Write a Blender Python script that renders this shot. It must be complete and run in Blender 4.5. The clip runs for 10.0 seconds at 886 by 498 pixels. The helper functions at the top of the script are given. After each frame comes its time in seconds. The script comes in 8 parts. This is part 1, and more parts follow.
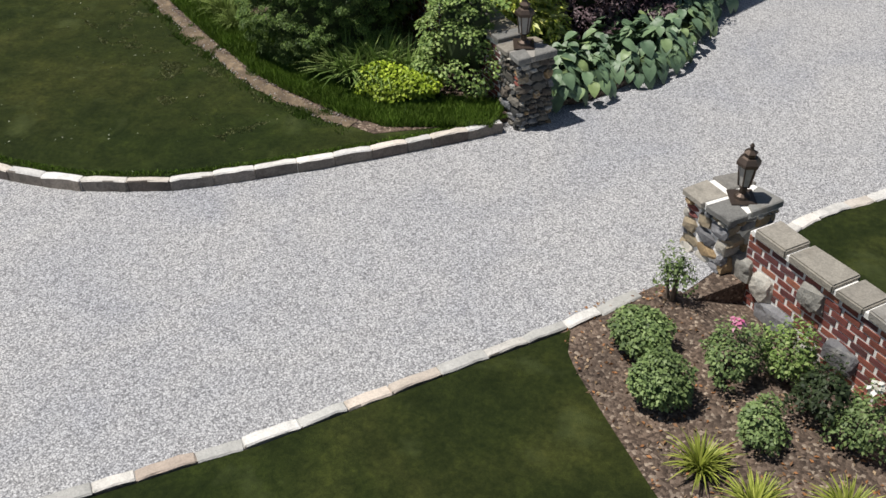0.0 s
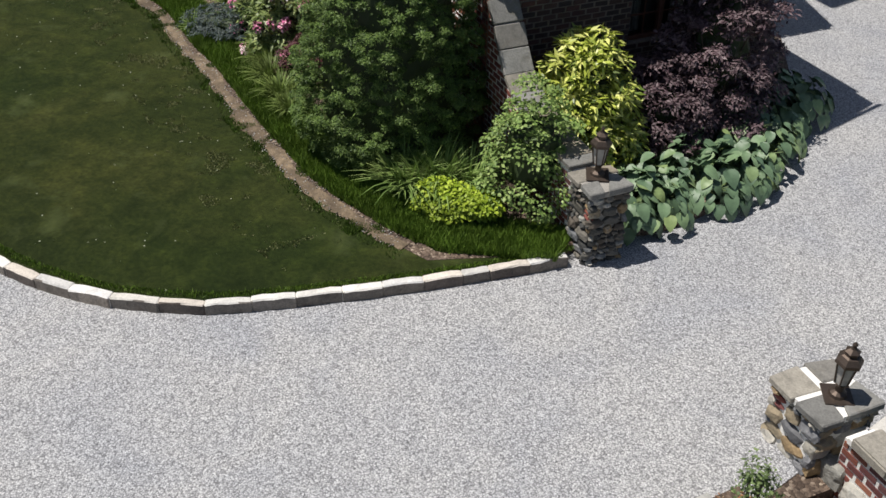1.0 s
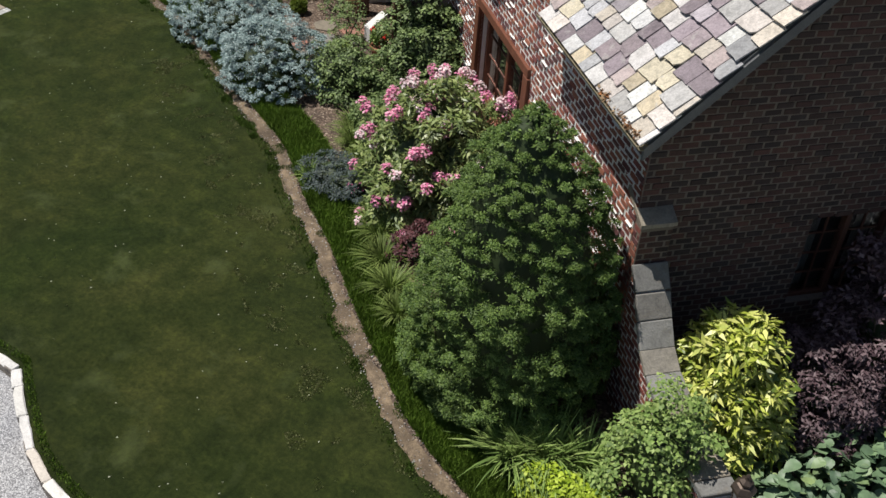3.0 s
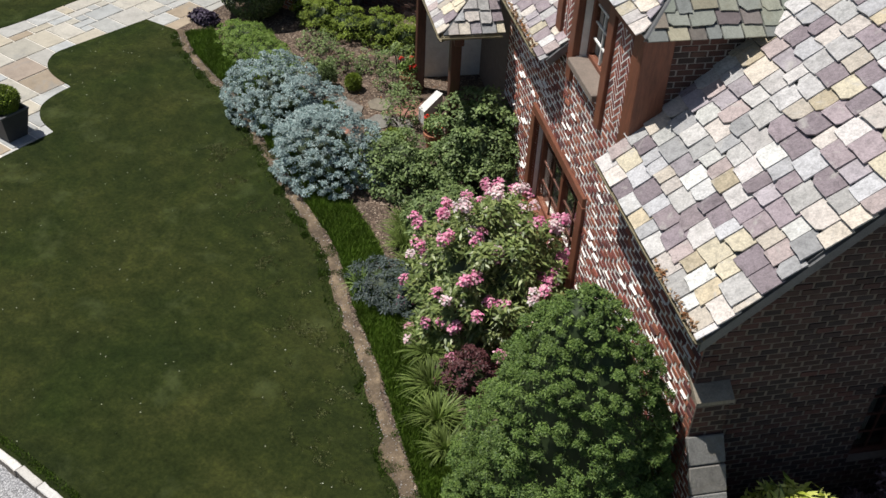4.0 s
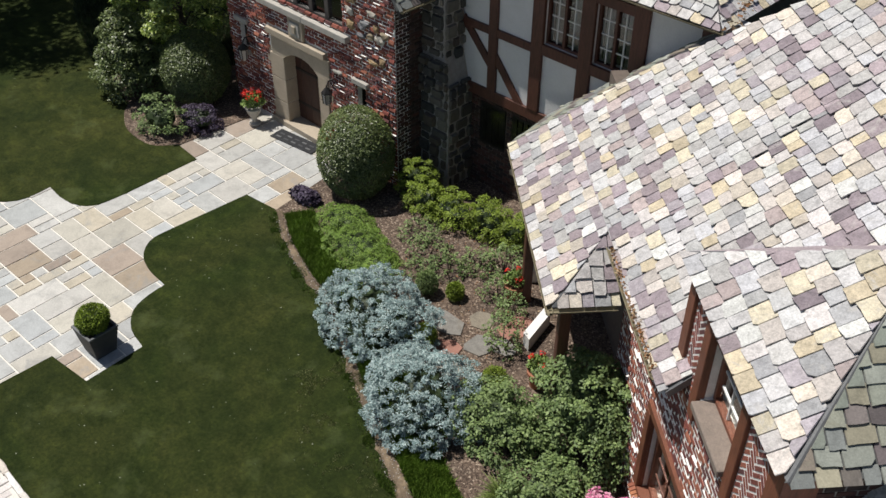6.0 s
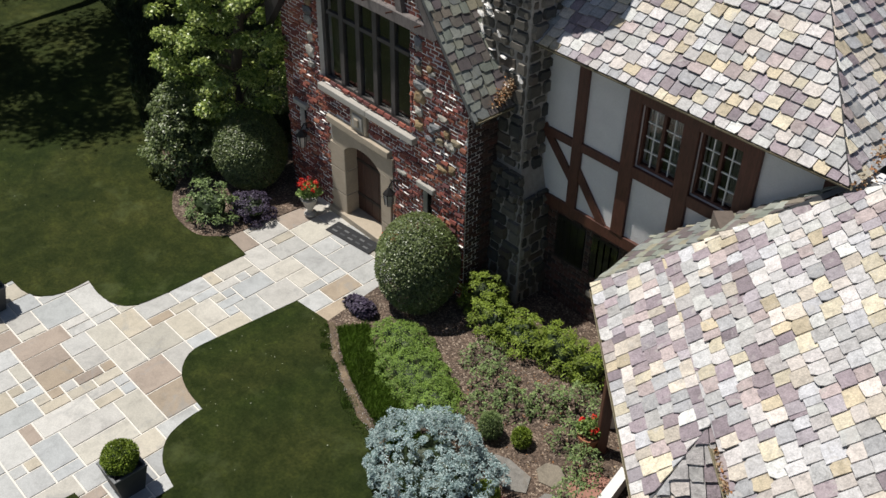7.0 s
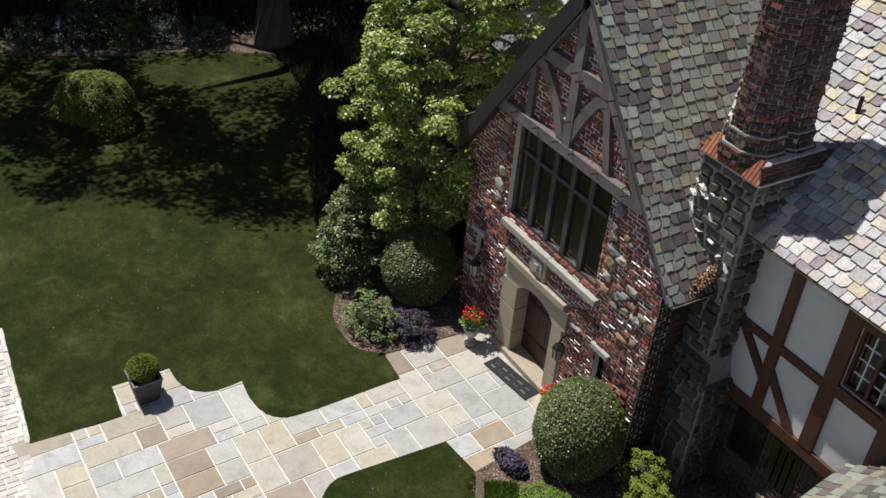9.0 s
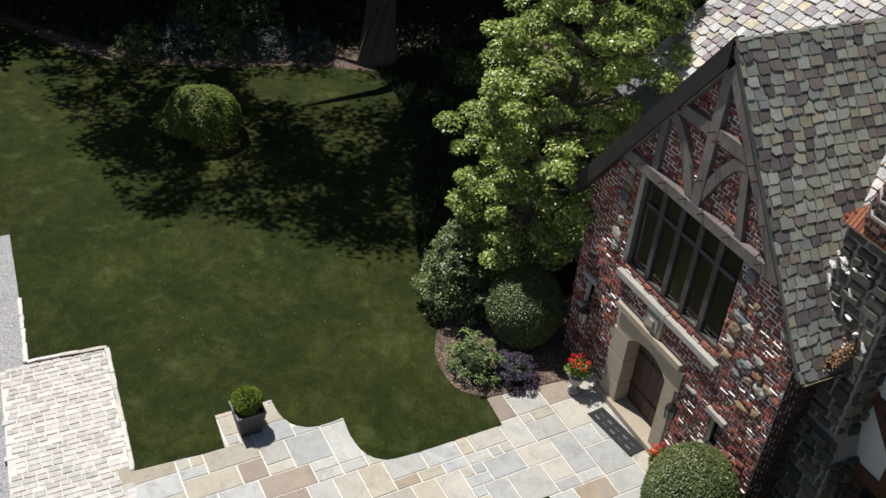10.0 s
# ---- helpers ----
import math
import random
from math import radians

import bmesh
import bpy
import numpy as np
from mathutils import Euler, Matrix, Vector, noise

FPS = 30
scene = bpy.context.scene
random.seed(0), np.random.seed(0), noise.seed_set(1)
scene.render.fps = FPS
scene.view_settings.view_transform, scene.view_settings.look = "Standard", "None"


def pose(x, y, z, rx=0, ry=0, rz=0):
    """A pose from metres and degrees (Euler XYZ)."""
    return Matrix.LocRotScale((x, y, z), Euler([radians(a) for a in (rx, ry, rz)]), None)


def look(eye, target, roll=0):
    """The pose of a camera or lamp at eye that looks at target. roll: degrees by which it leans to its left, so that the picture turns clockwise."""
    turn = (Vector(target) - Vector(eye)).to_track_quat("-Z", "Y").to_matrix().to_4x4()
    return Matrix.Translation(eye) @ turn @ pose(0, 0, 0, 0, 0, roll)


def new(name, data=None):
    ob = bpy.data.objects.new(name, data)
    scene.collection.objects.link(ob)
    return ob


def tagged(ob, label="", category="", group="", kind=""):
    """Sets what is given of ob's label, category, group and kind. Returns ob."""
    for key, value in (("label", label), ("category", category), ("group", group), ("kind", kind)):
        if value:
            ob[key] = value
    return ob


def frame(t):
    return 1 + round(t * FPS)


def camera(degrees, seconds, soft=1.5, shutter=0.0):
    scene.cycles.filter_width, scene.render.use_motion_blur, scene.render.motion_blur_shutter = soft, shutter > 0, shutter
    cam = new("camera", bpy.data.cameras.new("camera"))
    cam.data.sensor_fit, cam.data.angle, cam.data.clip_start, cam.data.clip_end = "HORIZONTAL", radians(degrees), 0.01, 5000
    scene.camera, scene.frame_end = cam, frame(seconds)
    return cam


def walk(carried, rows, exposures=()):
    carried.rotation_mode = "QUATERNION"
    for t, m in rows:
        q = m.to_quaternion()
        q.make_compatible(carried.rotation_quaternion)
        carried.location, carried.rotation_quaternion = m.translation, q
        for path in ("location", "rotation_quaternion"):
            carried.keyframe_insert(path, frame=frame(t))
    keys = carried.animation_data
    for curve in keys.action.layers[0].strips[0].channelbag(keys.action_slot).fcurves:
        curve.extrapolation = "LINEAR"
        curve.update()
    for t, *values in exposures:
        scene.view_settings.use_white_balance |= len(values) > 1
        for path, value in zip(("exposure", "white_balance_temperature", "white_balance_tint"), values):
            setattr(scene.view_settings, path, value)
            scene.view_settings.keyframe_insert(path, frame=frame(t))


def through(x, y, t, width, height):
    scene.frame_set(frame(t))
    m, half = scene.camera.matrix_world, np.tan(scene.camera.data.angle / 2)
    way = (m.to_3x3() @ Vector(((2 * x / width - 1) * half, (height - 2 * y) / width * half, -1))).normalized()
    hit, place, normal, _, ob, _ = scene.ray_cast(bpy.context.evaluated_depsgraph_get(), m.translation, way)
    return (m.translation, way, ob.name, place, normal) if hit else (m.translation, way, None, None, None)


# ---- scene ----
cam = camera(48.5, 10.0)
PATH = [
    (0, (-0.287, 1.602, 6.077), (-0.887, 3.107, 4.904), -1.45),
    (0.5, (-0.711, 2.411, 6.358), (-1.347, 3.909, 5.196), -0.18),
    (1, (-1.068, 3.121, 6.745), (-1.751, 4.599, 5.584), 0.75),
    (1.5, (-1.443, 3.833, 7.197), (-2.172, 5.280, 6.024), 1.79),
    (2, (-1.886, 4.451, 7.615), (-2.646, 5.872, 6.431), 2.92),
    (2.5, (-2.343, 5.052, 8.115), (-3.144, 6.446, 6.925), 3.96),
    (3, (-2.802, 5.697, 8.686), (-3.645, 7.051, 7.480), 4.25),
    (3.2, (-2.965, 5.930, 8.946), (-3.826, 7.268, 7.733), 4.24),
    (4.3, (-3.842, 7.081, 10.461), (-4.790, 8.340, 9.229), 2.77),
    (4.5, (-3.973, 7.297, 10.657), (-4.945, 8.548, 9.437), 2.84),
    (5, (-4.424, 8.012, 11.353), (-5.443, 9.223, 10.130), 1.74),
    (5.5, (-5.090, 8.814, 12.081), (-6.145, 9.981, 10.846), 0.55),
    (5.7, (-5.401, 9.111, 12.302), (-6.470, 10.266, 11.068), 0.61),
    (6.8, (-7.794, 11.056, 12.996), (-8.951, 12.144, 11.781), 0.55),
    (7, (-8.234, 11.371, 13.073), (-9.410, 12.447, 11.865), 1.06),
    (7.5, (-9.046, 11.978, 13.352), (-10.280, 13.004, 12.159), 1.68),
    (8, (-9.580, 12.187, 13.661), (-10.859, 13.169, 12.478), 2.46),
    (8.5, (-9.942, 12.083, 13.934), (-11.273, 13.021, 12.772), 3.59),
    (9, (-10.382, 11.679, 14.188), (-11.749, 12.584, 13.043), 4.99),
    (9.5, (-10.971, 11.491, 14.489), (-12.371, 12.334, 13.335), 5.31),
    (10, (-11.618, 11.282, 14.663), (-13.046, 12.065, 13.502), 5.41),
]
walk(cam, [(t, look(eye, target, roll)) for t, eye, target, roll in PATH])

# ---- world, sun, exposure ----
SUN_AZ = math.atan2(-0.40, -0.917)          # horizontal direction towards the sun
SUN_EL = radians(67.5)
sun_dir = Vector((math.cos(SUN_EL) * math.cos(SUN_AZ), math.cos(SUN_EL) * math.sin(SUN_AZ), math.sin(SUN_EL)))
world = bpy.data.worlds.new("sky")
scene.world = world
world.use_nodes = True
wn = world.node_tree.nodes
sky = wn.new("ShaderNodeTexSky")
sky.sky_type, sky.sun_disc = "NISHITA", False
sky.sun_elevation, sky.sun_rotation = SUN_EL, math.atan2(sun_dir.x, sun_dir.y)
world.node_tree.links.new(sky.outputs[0], wn["Background"].inputs[0])
wn["Background"].inputs[1].default_value = 0.055
sun = new("sun", bpy.data.lights.new("sun", "SUN"))
sun.data.energy, sun.data.angle, sun.data.color = 4.7, radians(0.53), (1.0, 0.96, 0.9)
sun.matrix_world = look(sun_dir * 50, (0, 0, 0))
scene.view_settings.exposure = 0.0


# ---- materials ----
def mix_nodes(nt):
    n, l = nt.nodes, nt.links

    def val(node, socket, x):
        if hasattr(x, "is_output"):
            l.new(x, node.inputs[socket])
        else:
            node.inputs[socket].default_value = x

    def noise_tex(scale, detail=4.0, rough=0.6, vec=None, dist=0.0):
        t = n.new("ShaderNodeTexNoise")
        t.inputs["Scale"].default_value, t.inputs["Detail"].default_value = scale, detail
        t.inputs["Roughness"].default_value, t.inputs["Distortion"].default_value = rough, dist
        if vec is not None:
            l.new(vec, t.inputs["Vector"])
        return t.outputs["Fac"]

    def ramp(fac, stops, constant=False):
        r = n.new("ShaderNodeValToRGB")
        e = r.color_ramp.elements
        if constant:
            r.color_ramp.interpolation = "CONSTANT"
        e[0].position, e[0].color = stops[0][0], (*stops[0][1], 1)
        e[1].position, e[1].color = stops[-1][0], (*stops[-1][1], 1)
        for p, c in stops[1:-1]:
            x = e.new(p)
            x.color = (*c, 1)
        l.new(fac, r.inputs[0])
        return r.outputs[0]

    def mixc(fac, a, b, mode="MIX"):
        m = n.new("ShaderNodeMix")
        m.data_type, m.blend_type = "RGBA", mode
        val(m, 0, fac)
        for s, x in ((6, a), (7, b)):
            if hasattr(x, "is_output"):
                l.new(x, m.inputs[s])
            else:
                m.inputs[s].default_value = (*x, 1)
        return m.outputs[2]

    def math_n(op, a, b=0.0):
        m = n.new("ShaderNodeMath")
        m.operation = op
        val(m, 0, a)
        val(m, 1, b)
        return m.outputs[0]

    return val, noise_tex, ramp, mixc, math_n


def material(name, build):
    """build(nt, tools, coord, bsdf) returns colour, roughness, height or None, bump strength, bump distance"""
    m = bpy.data.materials.new(name)
    m.use_nodes = True
    nt = m.node_tree
    tools = mix_nodes(nt)
    bsdf = nt.nodes["Principled BSDF"]
    geo = nt.nodes.new("ShaderNodeNewGeometry")
    col, rough, height, strength, dist = build(nt, tools, geo, bsdf)
    tools[0](bsdf, "Roughness", rough)
    if hasattr(col, "is_output"):
        nt.links.new(col, bsdf.inputs["Base Color"])
    else:
        bsdf.inputs["Base Color"].default_value = (*col, 1)
    if height is not None:
        b = nt.nodes.new("ShaderNodeBump")
        b.inputs["Strength"].default_value, b.inputs["Distance"].default_value = strength, dist
        nt.links.new(height, b.inputs["Height"])
        nt.links.new(b.outputs[0], bsdf.inputs["Normal"])
    return m


def plain(name, c, rough=0.7, vary=0.25, scale=6.0, fine=60.0, bump=0.3, dist=0.004, metal=0.0, spec=0.5):
    """one colour with large stains and fine grain"""
    def build(nt, tools, geo, bsdf):
        val, noise_tex, ramp, mixc, math_n = tools
        big = noise_tex(scale, 5, 0.65, geo.outputs["Position"])
        small = noise_tex(fine, 3, 0.7, geo.outputs["Position"])
        d = tuple(x * (1 - vary) for x in c)
        e = tuple(min(1, x * (1 + vary)) for x in c)
        col = ramp(big, [(0.3, d), (0.5, c), (0.72, e)])
        col = mixc(0.5, col, ramp(small, [(0.3, d), (0.7, e)]))
        bsdf.inputs["Metallic"].default_value = metal
        bsdf.inputs["Specular IOR Level"].default_value = spec
        return col, rough, small, bump, dist
    return material(name, build)


def pieces_mat(name, palette, island=False, rough=0.75, grain=0.35, scale=5.0, fine=45.0, bump=0.4, dist=0.006, stain=None, spec=0.5):
    """a palette of stone, slate or brick colours, one for each piece"""
    def build(nt, tools, geo, bsdf):
        val, noise_tex, ramp, mixc, math_n = tools
        if island:
            rnd = geo.outputs["Random Per Island"]
        else:
            rnd = nt.nodes.new("ShaderNodeObjectInfo").outputs["Random"]
        k = len(palette)
        col = ramp(rnd, [(i / k, c) for i, c in enumerate(palette)], True)
        r2 = math_n("FRACT", math_n("MULTIPLY", rnd, 37.73))
        tone = ramp(r2, [(0.0, (1 - grain * 0.7,) * 3), (1.0, (1 + grain * 0.4,) * 3)])
        col = mixc(1.0, col, tone, "MULTIPLY")
        big = noise_tex(scale, 6, 0.7, geo.outputs["Position"], 0.4)
        small = noise_tex(fine, 4, 0.7, geo.outputs["Position"])
        col = mixc(1.0, col, ramp(big, [(0.25, (1 - grain,) * 3), (0.5, (1, 1, 1)), (0.8, (1 + grain * 0.6,) * 3)]), "MULTIPLY")
        col = mixc(0.6, col, mixc(1.0, col, ramp(small, [(0.3, (1 - grain,) * 3), (0.75, (1 + grain,) * 3)]), "MULTIPLY"))
        if stain:
            w = noise_tex(scale * 0.45, 5, 0.7, geo.outputs["Position"], 0.8)
            col = mixc(ramp(w, [(0.56, (0, 0, 0)), (0.68, (0.65,) * 3)]), col, stain)
        bsdf.inputs["Specular IOR Level"].default_value = spec
        return col, rough, math_n("ADD", math_n("MULTIPLY", big, 1.6), small), bump, dist
    return material(name, build)


def leaf_mat(name, dark, mid, light, rough=0.55, spec=0.35, through=0.12):
    """foliage: every leaf its own tone, the clumps a slower drift"""
    def build(nt, tools, geo, bsdf):
        val, noise_tex, ramp, mixc, math_n = tools
        rnd = geo.outputs["Random Per Island"]
        col = ramp(rnd, [(0.0, dark), (0.45, mid), (1.0, light)])
        big = noise_tex(2.2, 3, 0.6, geo.outputs["Position"])
        col = mixc(1.0, col, ramp(big, [(0.3, (0.72,) * 3), (0.7, (1.25,) * 3)]), "MULTIPLY")
        bsdf.inputs["Specular IOR Level"].default_value = spec
        bsdf.inputs["Subsurface Weight"].default_value = 0.0
        tr = nt.nodes.new("ShaderNodeBsdfTranslucent")
        nt.links.new(col, tr.inputs[0])
        mx = nt.nodes.new("ShaderNodeMixShader")
        mx.inputs[0].default_value = through
        out = nt.nodes["Material Output"]
        nt.links.new(bsdf.outputs[0], mx.inputs[1])
        nt.links.new(tr.outputs[0], mx.inputs[2])
        nt.links.new(mx.outputs[0], out.inputs[0])
        return col, rough, None, 0, 0
    return material(name, build)


def gravel_build(nt, tools, geo, bsdf):
    val, noise_tex, ramp, mixc, math_n = tools
    pos = geo.outputs["Position"]
    v = nt.nodes.new("ShaderNodeTexVoronoi")
    v.inputs["Scale"].default_value = 58
    nt.links.new(pos, v.inputs["Vector"])
    v2 = nt.nodes.new("ShaderNodeTexVoronoi")
    v2.inputs["Scale"].default_value = 120
    nt.links.new(pos, v2.inputs["Vector"])
    sep = nt.nodes.new("ShaderNodeSeparateColor")
    nt.links.new(v.outputs["Color"], sep.inputs[0])
    sep2 = nt.nodes.new("ShaderNodeSeparateColor")
    nt.links.new(v2.outputs["Color"], sep2.inputs[0])
    col = ramp(sep.outputs[0], [(0.0, (0.15, 0.15, 0.165)), (0.25, (0.38, 0.38, 0.395)), (0.6, (0.525, 0.525, 0.54)), (1.0, (0.80, 0.80, 0.81))])
    col2 = ramp(sep2.outputs[0], [(0.0, (0.12, 0.12, 0.13)), (0.5, (0.50, 0.50, 0.51)), (1.0, (0.84, 0.84, 0.85))])
    col = mixc(0.42, col, col2)
    gap = ramp(v.outputs["Distance"], [(0.35, (1, 1, 1)), (0.75, (0.5,) * 3)])
    col = mixc(1.0, col, gap, "MULTIPLY")
    big = noise_tex(0.55, 4, 0.6, pos, 0.5)
    col = mixc(1.0, col, ramp(big, [(0.3, (0.86, 0.87, 0.9)), (0.55, (1, 0.99, 0.975)), (0.75, (1.1, 1.08, 1.04))]), "MULTIPLY")
    h = math_n("ADD", math_n("MULTIPLY", v.outputs["Distance"], -1.0), math_n("MULTIPLY", v2.outputs["Distance"], -0.4))
    return col, 0.85, h, 0.7, 0.012


def lawn_build(nt, tools, geo, bsdf):
    val, noise_tex, ramp, mixc, math_n = tools
    pos = geo.outputs["Position"]
    big = noise_tex(0.55, 5, 0.62, pos, 0.6)
    mid = noise_tex(3.2, 5, 0.65, pos, 0.3)
    fine = noise_tex(70.0, 4, 0.75, pos)
    blade = noise_tex(190.0, 2, 0.8, pos)
    col = ramp(big, [(0.3, (0.0188, 0.029, 0.0069)), (0.5, (0.0298, 0.040, 0.0093)), (0.72, (0.0495, 0.057, 0.0152))])
    warm = noise_tex(0.17, 4, 0.6, pos, 0.8)
    col = mixc(1.0, col, ramp(warm, [(0.35, (0.82, 0.96, 0.8)), (0.5, (1, 1, 1)), (0.66, (1.14, 1.08, 1.02))]), "MULTIPLY")
    col = mixc(1.0, col, ramp(mid, [(0.3, (0.6, 0.66, 0.58)), (0.5, (0.95, 0.96, 0.95)), (0.75, (1.55, 1.45, 1.35))]), "MULTIPLY")
    col = mixc(0.8, col, mixc(1.0, col, ramp(fine, [(0.25, (0.55, 0.6, 0.5)), (0.5, (1, 1, 1)), (0.8, (1.6, 1.5, 1.4))]), "MULTIPLY"))
    tuft = noise_tex(16.0, 4, 0.7, pos, 0.4)
    col = mixc(1.0, col, ramp(tuft, [(0.3, (0.62, 0.66, 0.6)), (0.5, (1, 1, 1)), (0.72, (1.5, 1.42, 1.3))]), "MULTIPLY")
    dry = noise_tex(1.1, 5, 0.6, pos, 0.25)
    col = mixc(ramp(dry, [(0.57, (0, 0, 0)), (0.74, (0.45,) * 3)]), col, (0.115, 0.14, 0.052))
    bsdf.inputs["Specular IOR Level"].default_value = 0.15
    return col, 0.9, math_n("ADD", fine, math_n("MULTIPLY", blade, 0.7)), 0.8, 0.02


def mulch_build(nt, tools, geo, bsdf):
    val, noise_tex, ramp, mixc, math_n = tools
    pos = geo.outputs["Position"]
    v = nt.nodes.new("ShaderNodeTexVoronoi")
    v.inputs["Scale"].default_value = 34
    nt.links.new(pos, v.inputs["Vector"])
    sep = nt.nodes.new("ShaderNodeSeparateColor")
    nt.links.new(v.outputs["Color"], sep.inputs[0])
    col = ramp(sep.outputs[0], [(0.0, (0.058, 0.040, 0.030)), (0.45, (0.125, 0.090, 0.068)), (0.85, (0.195, 0.145, 0.112)), (1.0, (0.40, 0.33, 0.26))])
    big = noise_tex(1.6, 5, 0.65, pos, 0.5)
    col = mixc(1.0, col, ramp(big, [(0.3, (0.65,) * 3), (0.7, (1.25, 1.2, 1.15))]), "MULTIPLY")
    fine = noise_tex(60, 4, 0.7, pos)
    return col, 0.95, math_n("ADD", fine, math_n("MULTIPLY", v.outputs["Distance"], -1.0)), 0.8, 0.02


def dirt_build(nt, tools, geo, bsdf):
    val, noise_tex, ramp, mixc, math_n = tools
    pos = geo.outputs["Position"]
    big = noise_tex(2.5, 5, 0.7, pos, 0.4)
    fine = noise_tex(48, 5, 0.75, pos)
    col = ramp(big, [(0.3, (0.085, 0.062, 0.042)), (0.5, (0.165, 0.122, 0.080)), (0.7, (0.36, 0.27, 0.175))])
    col = mixc(1.0, col, ramp(fine, [(0.3, (0.55,) * 3), (0.75, (1.35,) * 3)]), "MULTIPLY")
    return col, 0.95, fine, 0.8, 0.015


def wood_build(c, gloss=0.55):
    def build(nt, tools, geo, bsdf):
        val, noise_tex, ramp, mixc, math_n = tools
        mp = nt.nodes.new("ShaderNodeMapping")
        mp.inputs["Scale"].default_value = (14, 14, 2.2)
        nt.links.new(geo.outputs["Position"], mp.inputs["Vector"])
        g = noise_tex(2.2, 6, 0.7, mp.outputs[0], 0.3)
        big = noise_tex(1.3, 4, 0.6, geo.outputs["Position"])
        col = ramp(g, [(0.3, tuple(x * 0.6 for x in c)), (0.55, c), (0.8, tuple(x * 1.3 for x in c))])
        col = mixc(1.0, col, ramp(big, [(0.3, (0.75,) * 3), (0.7, (1.2,) * 3)]), "MULTIPLY")
        return col, gloss, g, 0.35, 0.006
    return build


M = {}
M["gravel"] = material("gravel", gravel_build)
M["lawn"] = material("lawn", lawn_build)
M["mulch"] = material("mulch", mulch_build)
M["dirt"] = material("dirt", dirt_build)
GRANITE = [(0.72, 0.69, 0.64), (0.66, 0.64, 0.60), (0.75, 0.71, 0.65), (0.70, 0.63, 0.55), (0.73, 0.71, 0.68)]
GRANITE_WORN = [(0.62, 0.59, 0.54), (0.50, 0.49, 0.46), (0.60, 0.52, 0.44), (0.44, 0.43, 0.40), (0.66, 0.64, 0.60), (0.55, 0.45, 0.37)]
M["granite"] = pieces_mat("granite", GRANITE, grain=0.3, bump=0.6, dist=0.012)
# split, dirty kerb faces; the colour also carries part of their shade
M["granite_split_shade"] = pieces_mat("granite_split_shade", [(0.20, 0.175, 0.15), (0.26, 0.23, 0.20), (0.17, 0.14, 0.12), (0.30, 0.26, 0.22)], grain=0.5, scale=9, bump=0.9, dist=0.02, stain=(0.12, 0.09, 0.07))
M["granite_worn"] = pieces_mat("granite_worn", GRANITE_WORN, grain=0.3, bump=0.6, dist=0.012)
M["cobble"] = pieces_mat("cobble", [(0.66, 0.63, 0.60), (0.58, 0.56, 0.54), (0.70, 0.65, 0.62), (0.62, 0.57, 0.54)], grain=0.3, bump=0.6, dist=0.01)
M["cobble_rest"] = pieces_mat("cobble_rest", [(0.66, 0.63, 0.60), (0.58, 0.56, 0.54), (0.70, 0.65, 0.62), (0.62, 0.57, 0.54)], True, grain=0.3, bump=0.6, dist=0.01)
FLAG = [(0.46, 0.465, 0.455), (0.51, 0.495, 0.46), (0.47, 0.42, 0.33), (0.42, 0.435, 0.43), (0.49, 0.465, 0.40), (0.40, 0.325, 0.24), (0.46, 0.465, 0.455), (0.47, 0.43, 0.35), (0.48, 0.455, 0.40), (0.44, 0.455, 0.455), (0.33, 0.27, 0.22), (0.50, 0.495, 0.47), (0.46, 0.465, 0.45)]
M["flag"] = pieces_mat("flagstone", FLAG, grain=0.26, scale=3.0, rough=0.7, bump=0.3, stain=(0.27, 0.27, 0.26))
SLATE = [(0.562, 0.559, 0.552), (0.642, 0.613, 0.595), (0.343, 0.284, 0.310), (0.528, 0.526, 0.542), (0.674, 0.602, 0.509), (0.390, 0.322, 0.342), (0.606, 0.591, 0.585), (0.492, 0.408, 0.394), (0.651, 0.613, 0.595), (0.471, 0.471, 0.477), (0.308, 0.255, 0.281), (0.674, 0.613, 0.563), (0.427, 0.385, 0.412), (0.562, 0.548, 0.530), (0.68, 0.61, 0.46), (0.66, 0.66, 0.63), (0.61, 0.52, 0.37)]
M["slate"] = pieces_mat("slate", SLATE, grain=0.42, scale=9, fine=38, rough=0.62, bump=0.9, dist=0.014, stain=(0.50, 0.48, 0.45))
M["slate_rest"] = pieces_mat("slate_rest", SLATE, True, grain=0.42, scale=9, fine=38, rough=0.62, bump=0.9, dist=0.014, stain=(0.50, 0.48, 0.45))
SLATE_G = [(0.233, 0.257, 0.216), (0.272, 0.287, 0.235), (0.194, 0.168, 0.157), (0.291, 0.307, 0.265), (0.321, 0.297, 0.216), (0.214, 0.228, 0.216), (0.262, 0.277, 0.245), (0.175, 0.144, 0.147), (0.282, 0.297, 0.255), (0.301, 0.307, 0.245), (0.116, 0.099, 0.098), (0.340, 0.356, 0.314), (0.146, 0.129, 0.113), (0.243, 0.208, 0.167)]
M["slate_mossy"] = pieces_mat("slate_mossy", SLATE_G, grain=0.3, scale=6, rough=0.75, bump=0.5, dist=0.01, stain=(0.23, 0.22, 0.16))
M["slate_mossy_rest"] = pieces_mat("slate_mossy_rest", SLATE_G, True, grain=0.3, scale=6, rough=0.75, bump=0.5, dist=0.01, stain=(0.23, 0.22, 0.16))
BRICK = [(0.28, 0.09, 0.062), (0.235, 0.07, 0.054), (0.32, 0.11, 0.07), (0.17, 0.058, 0.054), (0.34, 0.13, 0.08), (0.25, 0.08, 0.064), (0.14, 0.058, 0.056)]
M["brick"] = pieces_mat("brick", BRICK, grain=0.35, scale=14, fine=90, rough=0.85, bump=0.6, dist=0.006)
